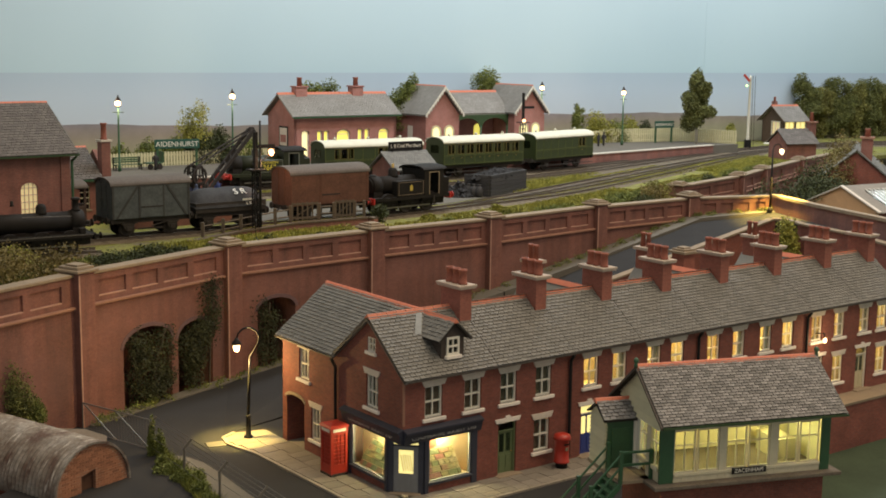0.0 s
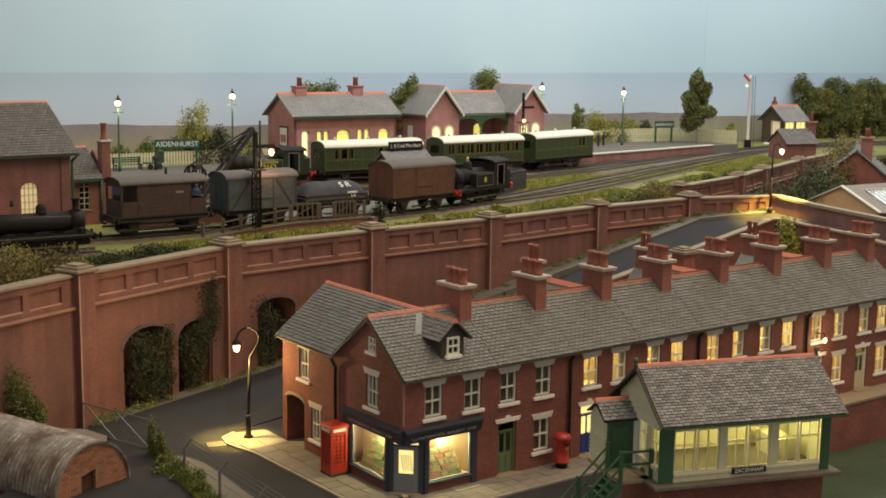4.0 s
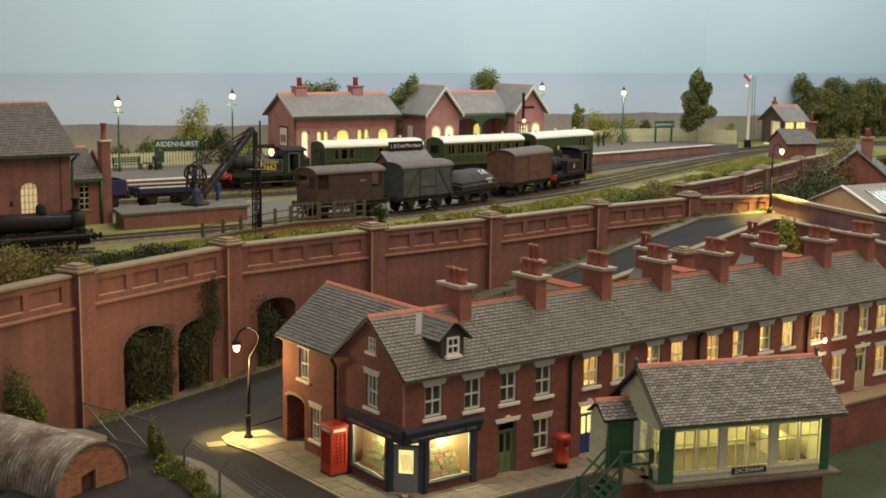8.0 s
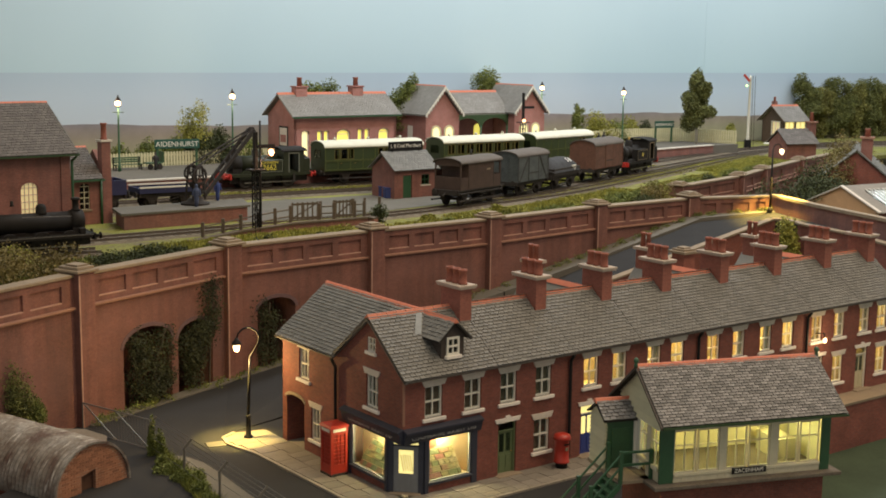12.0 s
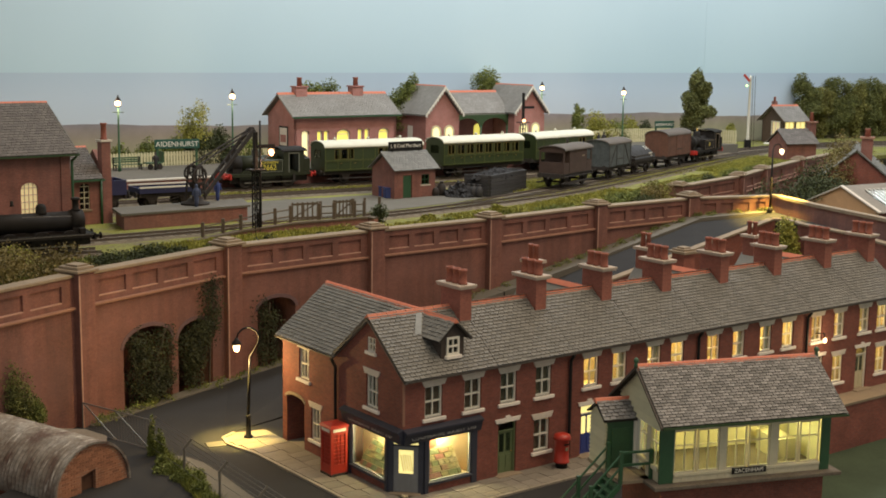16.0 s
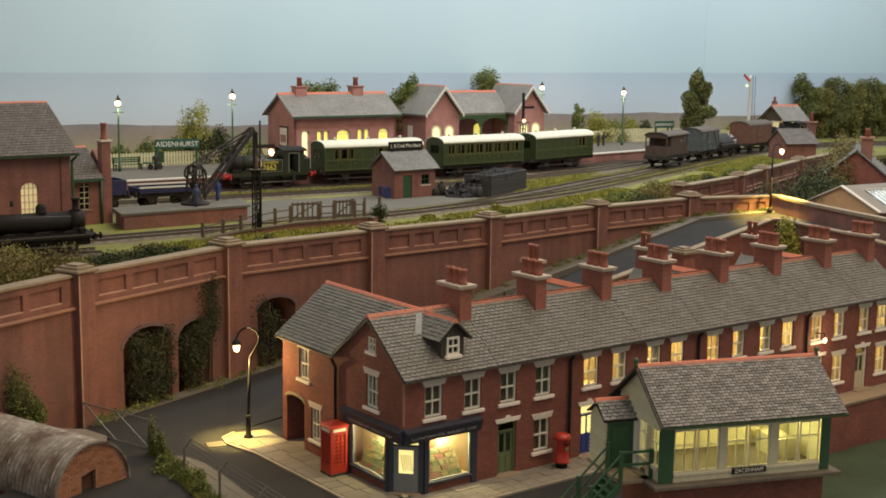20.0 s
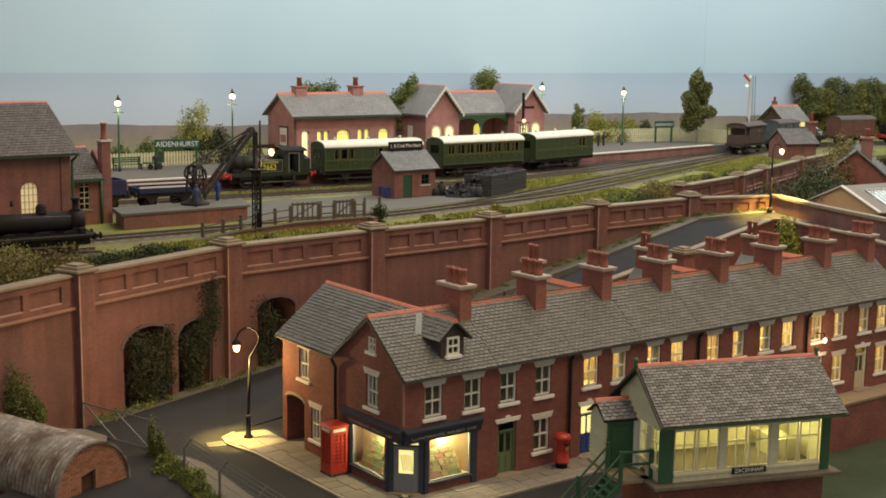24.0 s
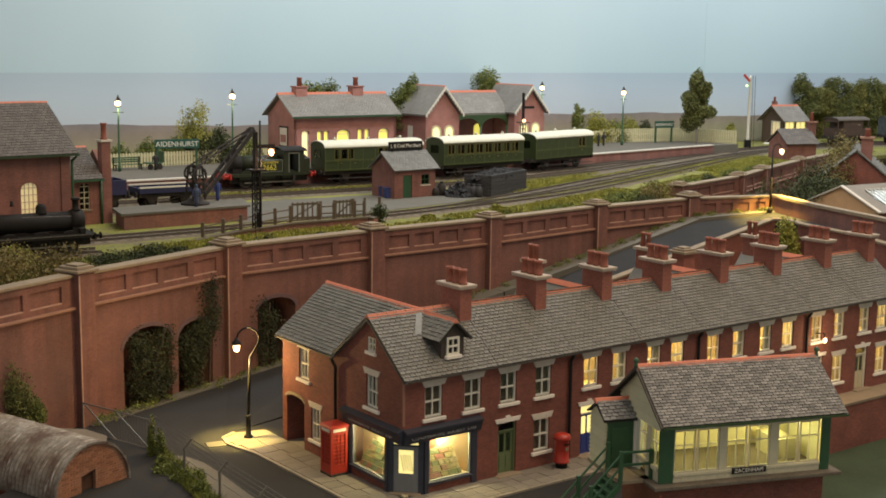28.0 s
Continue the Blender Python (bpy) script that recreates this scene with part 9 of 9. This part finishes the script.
# open wagon under a tarpaulin
sheeted = thing("sheeted_wagon", 0, 0, 5.82, 0, "open wagon under a dark tarpaulin with white letters", "goods wagon", "goods train")
underframe(sheeted, 5.0, 3.0)
part("body", B(-2.45, 2.45, -1.2, 1.2, 1.14, 1.75), M["chassis"], sheeted)
bm = bmesh.new()
nx, ny = 14, 10
rnd = random.Random(12)
grid = []
for i in range(nx + 1):
    row = []
    for j in range(ny + 1):
        u, v_ = i / nx * 2 - 1, j / ny * 2 - 1
        z = 2.55 - 0.62 * abs(v_) ** 1.6 - 0.55 * max(0, abs(u) - 0.55) ** 1.2 * 1.4 + 0.06 * noise.noise(Vector((u * 3, v_ * 3, 0)))
        yy = 1.24 * v_
        if abs(v_) > 0.99:
            z = 1.42 + 0.05 * noise.noise(Vector((u * 5, 1, 0)))
            yy = 1.27 * v_
        if abs(u) > 0.99:
            z = min(z, 1.5)
        row.append(bm.verts.new((2.5 * u, yy, z)))
    grid.append(row)
for i in range(nx):
    for j in range(ny):
        f = bm.faces.new((grid[i][j], grid[i + 1][j], grid[i + 1][j + 1], grid[i][j + 1]))
        f.smooth = True
sheet_ = part("tarpaulin", bm, M["sheet"], sheeted, "dark grey creased tarpaulin")
for txt, size, x, y, z in (("S R", 0.66, 0.7, -0.93, 2.33), ("S R", 0.3, 1.15, -1.33, 1.6)):
    o = new("painted_letters", lettering(txt, size, M["white"]))
    o.parent = sheet_
    o.matrix_basis = pose(x * U, y * U, z * U, 38 if size > 0.5 else 78, 0, 0)
part("number_bar", B(0.75, 1.5, -1.27, -1.23, 1.78, 1.9), M["white"], sheet_)

# brake van: cabin with open verandas
bv = thing("brake_van", 0, 0, 5.82, 0, "dark brown goods brake van with open verandas", "brake van", "goods train")
underframe(bv, 6.0, 3.9)
part("floor", B(-3.0, 3.0, -1.15, 1.15, 1.12, 1.2), M["chassis"], bv)
part("cabin", shell(3.5, 1.15, 1.2, 3.15, 0.36), M["brake_brown"], bv)
part("roof", arc_roof(5.5, 1.28, 3.17, 0.38, 0.1), M["van_roof"], bv, "sooty curved roof")
for s_ in (-1, 1):
    for y in (-1.15, 1.05):
        part("veranda_side", B(min(s_ * 1.75, s_ * 2.7), max(s_ * 1.75, s_ * 2.7), y, y + 0.1, 1.2, 2.1), M["brake_brown"], bv)
        part("veranda_post", B(s_ * 2.7 - 0.06, s_ * 2.7 + 0.06, y, y + 0.1, 1.2, 3.2), M["brake_brown"], bv)
        part("handrail", tube(bmesh.new(), [(s_ * 1.7, y + (0.0 if y < 0 else 0.1), 1.3), (s_ * 1.7, y + (0.0 if y < 0 else 0.1), 2.6)], 0.03), M["chassis"], bv)
    part("veranda_end", B(s_ * 2.7 - 0.05, s_ * 2.7 + 0.05, -1.05, 1.05, 1.2, 2.15), M["brake_brown"], bv)
    part("end_lintel", P([(-1.05, 2.95), (1.05, 2.95)] + arc(0, 3.12, 1.05, 0, 180, 8, 0.33), s_ * 2.7 - 0.04, s_ * 2.7 + 0.04, "x"), M["brake_brown"], bv)
for y in (-1.27, 1.1):
    part("footboard", B(-3.0, 3.0, y, y + 0.2, 0.38, 0.48), M["chassis"], bv)
    part("upper_footboard", B(-2.9, 2.9, y, y + 0.16, 0.92, 0.99), M["chassis"], bv)
for i in range(8):
    z = 1.22 + i * 0.24
    for y in (-1.165, 1.15):
        part("side_board", B(-1.74, 1.74, y, y + 0.015, z + 0.01, z + 0.23), M["brake_brown"], bv)
part("number_bar", B(0.75, 1.25, -1.178, -1.166, 2.5, 2.62), M["stone"], bv)
part("stove_pipe", R((0.8, 0.3, 3.4), (0.8, 0.3, 3.95), 0.09, 0.09, 8), M["chassis"], bv)


def tank_engine(name, mat, label, lined, group="", longer=0.0, chimney_rim=False):
    """A small six-coupled side tank engine; x points to the chimney."""
    e = thing(name, 0, 0, 5.82, 0, label, "steam engine", group)
    part("footplate", B(-3.6 - longer, 3.5, -1.2, 1.2, 1.12, 1.22), mat, e)
    part("valance", B(-3.5, 3.4, -1.2, -1.14, 0.98, 1.12), mat, e)
    part("valance", B(-3.5, 3.4, 1.14, 1.2, 0.98, 1.12), mat, e)
    part("footplate_edge", B(-3.55 - longer, 3.45, -1.215, -1.2, 1.14, 1.2), M["footplate_edge"], e)
    for x in (-3.7 - longer, 3.5):
        part("buffer_beam", B(x, x + 0.12, -1.2, 1.2, 0.82, 1.24), M["buffer_red"], e, "red buffer beam")
    buffers(e, 3.62, 1.03, M["buffer_red"])
    buffers(e, -3.7 - longer, 1.03, M["buffer_red"])
    for y in (-0.6, 0.6):
        part("frame", B(-3.5, 3.4, y - 0.04, y + 0.04, 0.45, 1.12), M["chassis"], e)
    for x in (2.05, 0.25, -1.75):
        wheelset(e, x, 0.61)
        part("splasher", P(arc(x, 0.75, 0.72, 180, 0, 12, 0.72), -1.02, -0.7, "y"), mat, e)
        part("splasher", P(arc(x, 0.75, 0.72, 180, 0, 12, 0.72), 0.7, 1.02, "y"), mat, e)
    for y in (-0.86, 0.86):
        part("coupling_rod", B(-1.95, 2.25, y - 0.03, y + 0.03, 0.42, 0.52), M["steel"], e)
    part("boiler", R((-1.0 - longer, 0, 1.98), (2.3, 0, 1.98), 0.62, 0.62, 20), mat, e)
    sm = part("smokebox", R((2.3, 0, 1.98), (3.1, 0, 1.98), 0.68, 0.68, 20), M["loco_black"], e)
    part("smokebox_door", R((3.1, 0, 1.98), (3.16, 0, 1.98), 0.58, 0.45, 20), M["loco_black"], sm)
    part("smokebox_saddle", B(2.3, 3.1, -0.6, 0.6, 1.2, 1.6), M["loco_black"], sm)
    part("chimney_base", T([(0.3, 2.55), (0.24, 2.7), (0.2, 2.74)], 2.7, 0, 0, 14), M["loco_black"], e) if chimney_rim else part("chimney", T([(0.34, 2.6), (0.22, 2.75), (0.2, 3.25), (0.29, 3.3), (0.3, 3.4), (0.22, 3.46)], 2.7, 0, 0, 14), M["loco_black"], e)
    part("dome", T([(0.42, 2.5), (0.34, 2.65), (0.33, 2.95), (0.25, 3.1), (0.1, 3.16)], 0.85 - longer * 0.1, 0, 0, 14), mat, e)
    part("safety_valves", T([(0.16, 3.1), (0.1, 3.2), (0.1, 3.4), (0.05, 3.45)], 0.85 - longer * 0.6, 0, 0, 8), M["brass"], e)
    for y0, y1 in ((-1.18, -0.6), (0.6, 1.18)) if not longer else ():
        tk = part("side_tank", soften(B(-1.1, 1.45, y0, y1, 1.22, 2.3), 0.04), mat, e, "side tank" + (" with yellow letters and number" if lined else " with small crest"))
        y = y0 - 0.008 if y0 < 0 else y1 + 0.008
        ya, yb = min(y, y + 0.006), max(y, y + 0.006)
        for z in (1.32, 2.18):
            part("lining", B(-1.0, 1.35, ya, yb, z, z + 0.03), M["dull_line"] if lined else M["stone"], tk)
        for x in (-1.0, 1.315):
            part("lining", B(x, x + 0.03, ya, yb, 1.32, 2.2), M["dull_line"] if lined else M["stone"], tk)
        rot = 0 if y0 < 0 else 180
        # letters read from each side
        if lined:
            o = new("tank_letters", lettering("SOUTHERN", 0.30, M["tank_yellow"]))
            o.parent = tk
            o.matrix_basis = pose(0.17 * U, (y0 - 0.012 if y0 < 0 else y1 + 0.012) * U, 2.07 * U, 90, 0, rot)
            o = new("tank_number", lettering("2662", 0.62, M["tank_yellow"]))
            o.parent = tk
            o.matrix_basis = pose(0.17 * U, (y0 - 0.012 if y0 < 0 else y1 + 0.012) * U, 1.66 * U, 90, 0, rot)
        else:
            part("crest", P([(0.02, 1.6), (0.3, 1.6), (0.3, 1.9), (0.16, 2.02), (0.02, 1.9)], ya, yb, "y"), M["lining"], tk)
    cx = -longer
    cabin = bmesh.new()
    for y0, y1 in ((-1.2, -1.12), (1.12, 1.2)):
        wall_with_holes(cabin, cx - 2.95, cx - 1.1, 1.22, 3.0, y0, y1, [(cx - 2.45, cx - 1.6, 1.25, 2.75)])
    for x in (cx - 2.95, cx - 1.18):
        box(cabin, x, x + 0.08, -1.12, 1.12, 1.22, 3.0)
    cb = part("cab", cabin, mat, e)
    part("cab_roof", P(arc(0, 2.98, 1.3, 180, 0, 10, 0.28) + arc(0, 2.92, 1.28, 0, 180, 10, 0.26), cx - 3.15, cx - 0.9, "x"), M["loco_black"], e)
    for y in (-1.22, 1.2):
        part("cab_beading", wall_with_holes(bmesh.new(), cx - 2.52, cx - 1.53, 1.22, 2.82, y, y + 0.02, [(cx - 2.45, cx - 1.6, 1.2, 2.75)]), M["dull_line"] if lined else M["stone"], cb)
        part("cab_step", B(-2.3, -1.75, y - 0.02, y + 0.06, 0.45, 0.5), M["chassis"], e)
        part("step_hanger", B(-2.1, -1.95, y, y + 0.03, 0.45, 1.1), M["chassis"], e)
    bk = part("bunker", soften(B(cx - 3.55, cx - 2.95, -1.15, 1.15, 1.22, 2.35), 0.04), mat, e)
    part("coal_load", heap(0.25, 0.9, 0.45, 60, 8, 0.16), M["coal"], bk, at=(cx - 3.25, 0, 2.3))
    part("lamp_iron", B(cx - 3.6, cx - 3.56, -0.05, 0.05, 2.3, 2.55), M["chassis"], e)
    part("handrail", R((-0.9, -0.7, 2.45), (2.2, -0.7, 2.35), 0.025, 0.025, 5), M["steel"], e)
    part("brake_pump", R((cx - 0.9, -1.05, 2.3), (cx - 0.9, -1.05, 2.75), 0.12, 0.12, 8), M["loco_black"], e)
    part("sandbox", soften(B(2.6, 3.0, -1.1, -0.75, 1.22, 1.6), 0.04), mat, e)
    if not longer:
        part("tank_filler", T([(0.16, 2.3), (0.16, 2.42), (0.1, 2.46)], 0.9, -0.9, 0, 10), mat, e)
    return e


goods_engine = tank_engine("goods_engine", M["loco_black"], "black side tank engine at the head of the goods train", False, "goods train", 0.0, True)


def on_track(ob, pts, ss, s, turn=0, reach=2.0):
    """The pose of a vehicle whose middle is at length s of a track."""
    a, _ = at_len(pts, ss, s - reach)
    b_, _ = at_len(pts, ss, s + reach)
    c = (a + b_) / 2
    return pose(c.x * U, c.y * U, 5.82 * U, 0, 0, math.degrees(math.atan2(b_.y - a.y, b_.x - a.x)) + turn)


MP = smooth(MAIN)
MS = arclen(MP)
NMOVE = len(WHEELS)
station_engine = tank_engine("station_engine", M["loco_green"], "olive green tank engine with yellow number at the platform", True)


def coach(name, ln, windows, label, brake=False):
    c = thing(name, 0, 0, 5.82, 0, label, "coach", "coaches at the platform")
    underframe(c, ln + 0.1, ln * 0.56, 0.5)
    holes = [(x, x + w, 2.15, 2.95) for x, w in windows]
    part("body", shell(ln, 1.25, 1.14, 3.15, 0.48, 0.07, holes), M["coach_green"], c)
    part("roof", arc_roof(ln, 1.32, 3.15, 0.5, 0.06), M["coach_roof"], c, "cream painted roof")
    part("compartment_wall", B(-ln / 2 + 0.2, ln / 2 - 0.2, -0.03, 0.03, 1.2, 3.3), M["interior"], c)
    for y0, y1, gy in ((-1.27, -1.25, -1.21), (1.25, 1.27, 1.2)):
        for x, w in windows:
            wn = part("window", wall_with_holes(bmesh.new(), x - 0.04, x + w + 0.04, 2.11, 2.99, y0, y1, [(x, x + w, 2.15, 2.95)]), M["gilt"], c, "gilt-edged carriage window")
            part("pane", B(x, x + w, gy, gy + 0.01, 2.15, 2.95), M["glass_dark"], wn)
        n_ = max(3, int(ln / 1.15))
        for i in range(n_ + 1):
            x = -ln / 2 + 0.03 + (ln - 0.1) * i / n_
            part("beading", B(x, x + 0.04, y0, y1, 1.2, 3.08), M["coach_bead"], c)
        for z in (2.02, 3.08, 1.22):
            part("beading", B(-ln / 2, ln / 2, y0, y1, z, z + 0.04), M["coach_bead"], c)
        part("lining", B(-ln / 2 + 0.05, ln / 2 - 0.05, y0 - 0.004, y1 + 0.004, 1.93, 1.955), M["coach_bead"], c)
        for i in range(0, len(windows), 2):
            x = windows[i][0] + windows[i][1] + 0.1
            part("door_handle", B(x, x + 0.12, y0 - 0.04, y1 + 0.04, 1.75, 1.8), M["brass"], c)
        part("footboard", B(-ln / 2 + 0.2, ln / 2 - 0.2, y0 - (0.12 if y0 < 0 else -0.02), y1 + (0.12 if y0 > 0 else -0.02), 0.5, 0.56), M["chassis"], c)
    for i in range(3):
        x = -ln / 2 + ln * (i + 0.5) / 3
        part("roof_vent", T([(0.12, 0), (0.12, 0.12), (0.16, 0.14), (0.05, 0.25)], x, 0, 3.63, 8), M["coach_roof"], c)
    part("end_window", B(-ln / 2 - 0.02, -ln / 2, -0.55, 0.55, 2.2, 2.9), M["glass_dark"], c)
    part("end_step", B(-ln / 2 - 0.08, -ln / 2, 0.7, 0.95, 1.5, 1.55), M["chassis"], c)
    return c


M["gilt"] = plain("dull_gilt", (0.16, 0.125, 0.03), 0.5, 0.1, 4)
M["coach_bead"] = plain("coach_beading", (0.10, 0.115, 0.03), 0.45, 0.1, 3, relief=0)
W1 = [(-3.9, 0.42), (-3.3, 0.6), (-2.55, 0.42), (0.35, 0.42), (1.0, 0.6), (1.75, 0.42), (2.75, 0.42), (3.4, 0.6)]
W2 = [(-4.35 + i * 1.1 + d, w) for i in range(8) for d, w in ((0.05, 0.3), (0.42, 0.4))]
W3 = [(2.2, 0.42), (2.8, 0.42)]
MAIN_SET = [(station_engine, 70.9, 180), (coach("coach", 9.7, W1, "olive green coach with cream roof and gilt windows"), 80.6, 0), (coach("coach", 9.7, W2, "olive green compartment coach with cream roof"), 92.5, 0), (coach("coach", 9.3, W3, "olive green brake coach with plain panels and cream roof", True), 103.6, 0)]
for ob, s, turn in MAIN_SET:
    ob.matrix_basis = on_track(ob, MP, MS, s, turn)

# dark engine standing in the yard, and blue wagons behind the bank
yp = smooth(YARD)
ye = tank_engine("yard_engine", M["loco_black"], "grimy black tank engine standing in the yard", False, "", 3.6)
for o in list(ye.children_recursive):
    if o.name.startswith("crest") or o.name.startswith("lining") or o.name.startswith("cab_beading"):
        bpy.data.objects.remove(o)
for o in ye.children_recursive:
    if o.name.startswith(("buffer", "safety")):
        o.data.materials[0] = M["loco_black"]
ye.matrix_basis = pose(-22.3 * U, 68.1 * U, 5.82 * U, 0, 0, 34) @ Matrix.Scale(0.86, 4)


def open_wagon(x, y, rz, ln, rim=True, high=1.5):
    w_ = thing("open_wagon", x, y, 5.82, rz, "navy blue open wagon with pale top edge" if rim else "tall-sided navy blue open wagon", "goods wagon", "blue wagons")
    underframe(w_, ln, ln * 0.56)
    part("body", wall_with_holes(bmesh.new(), -ln / 2, ln / 2, 1.14, high, -1.2, -1.1, []), M["wagon_blue"], w_)
    part("body_side", B(-ln / 2, ln / 2, 1.1, 1.2, 1.14, high), M["wagon_blue"], w_)
    part("body_end", B(-ln / 2, -ln / 2 + 0.1, -1.1, 1.1, 1.14, high), M["wagon_blue"], w_)
    part("body_end", B(ln / 2 - 0.1, ln / 2, -1.1, 1.1, 1.14, high), M["wagon_blue"], w_)
    part("floor", B(-ln / 2 + 0.1, ln / 2 - 0.1, -1.1, 1.1, 1.14, 1.2), M["chassis"], w_)
    if rim:
        part("top_edge", B(-ln / 2, ln / 2, -1.22, -1.08, high, high + 0.1), M["white"], w_)
        part("top_edge", B(-ln / 2, ln / 2, 1.08, 1.22, high, high + 0.1), M["white"], w_)


open_wagon(-19.9, 89.15, 33, 4.3)
open_wagon(-24.2, 86.4, 33, 4.1, False, 2.15)

# ---- what moves: the goods train draws out to the junction and away ----
GP = smooth(GOODS)
GS = arclen(GP)
# places behind the datum: the couplings stretch as the train takes up its slack
TRAIN = [(goods_engine, 180, ((0, -0.35), (3, -0.35), (6, 0.2), (8, 0.5), (11, 1.6), (15, 2.5), (17, 2.9), (28, 3.0))),
         (brown, 0, ((0, -7.3), (6, -7.3), (8, -6.95), (11, -6.4), (15, -5.9), (28, -5.8))),
         (sheeted, 0, ((0, -14.6), (3, -14.65), (8, -15.05), (11, -14.9), (17, -14.6), (28, -14.6))),
         (grey, 0, ((0, -19.95), (2, -20.0), (3, -20.25), (8, -20.95), (17, -20.7), (28, -20.7))),
         (bv, 0, ((0, -26.8), (3, -27.0), (6, -27.3), (8, -27.7), (11, -28.5), (15, -29.6), (28, -29.6)))]
RUN = [(0.0, 55.2), (0.5, 55.5), (1.0, 56.0), (1.5, 56.7), (2.0, 57.65), (2.5, 58.75), (3.0, 60.1), (3.5, 61.6), (4.5, 64.85), (5.5, 68.3), (6.0, 70.3), (7.0, 73.75), (8.0, 77.2), (9.0, 80.6), (10.0, 84.0), (11.0, 87.5), (12.0, 91.1), (12.5, 92.9), (13.5, 96.6), (14.5, 100.6), (15.0, 102.8), (16.0, 108.0), (17.0, 114.0), (18.0, 120.2), (19.0, 126.0), (20.0, 131.3), (21.0, 136.4), (21.5, 139.2), (22.5, 144.9), (23.5, 150.8), (24.5, 156.7), (26.0, 165.3), (27.0, 171.0), (28.0, 176.7)]


def run_at(t):
    """Length run along the track at t seconds, as a soft curve through the table."""
    i = max(0, min(len(RUN) - 2, sum(1 for r in RUN if r[0] <= t) - 1))

    def slope(k):
        k0, k1 = max(0, k - 1), min(len(RUN) - 1, k + 1)
        return (RUN[k1][1] - RUN[k0][1]) / (RUN[k1][0] - RUN[k0][0])

    (t0, s0), (t1, s1) = RUN[i], RUN[i + 1]
    h = t1 - t0
    u = (t - t0) / h
    return (2 * u ** 3 - 3 * u ** 2 + 1) * s0 + (u ** 3 - 2 * u ** 2 + u) * h * slope(i) + (3 * u ** 2 - 2 * u ** 3) * s1 + (u ** 3 - u ** 2) * h * slope(i + 1)


def motions():
    for ob, turn, slack in TRAIN:
        when, back = zip(*slack)
        rows = []
        for i in range(57):
            t = i * 0.5
            rows.append((t, on_track(ob, GP, GS, run_at(t) + float(np.interp(t, when, back)), turn, 1.6)))
        walk(ob, rows)
        sign = -1 if turn else 1
        for w_, x, r in WHEELS[:NMOVE]:
            if w_.parent is not ob:
                continue
            # a row for each eighth of a turn or so
            rows = []
            for i in range(421):
                s = run_at(i / 15) - run_at(0.0)
                rows.append((i / 15, pose(x * U, 0, r * U, 0, 0, 0) @ Matrix.Rotation(sign * s / r, 4, "Y")))
            walk(w_, rows)


motions()
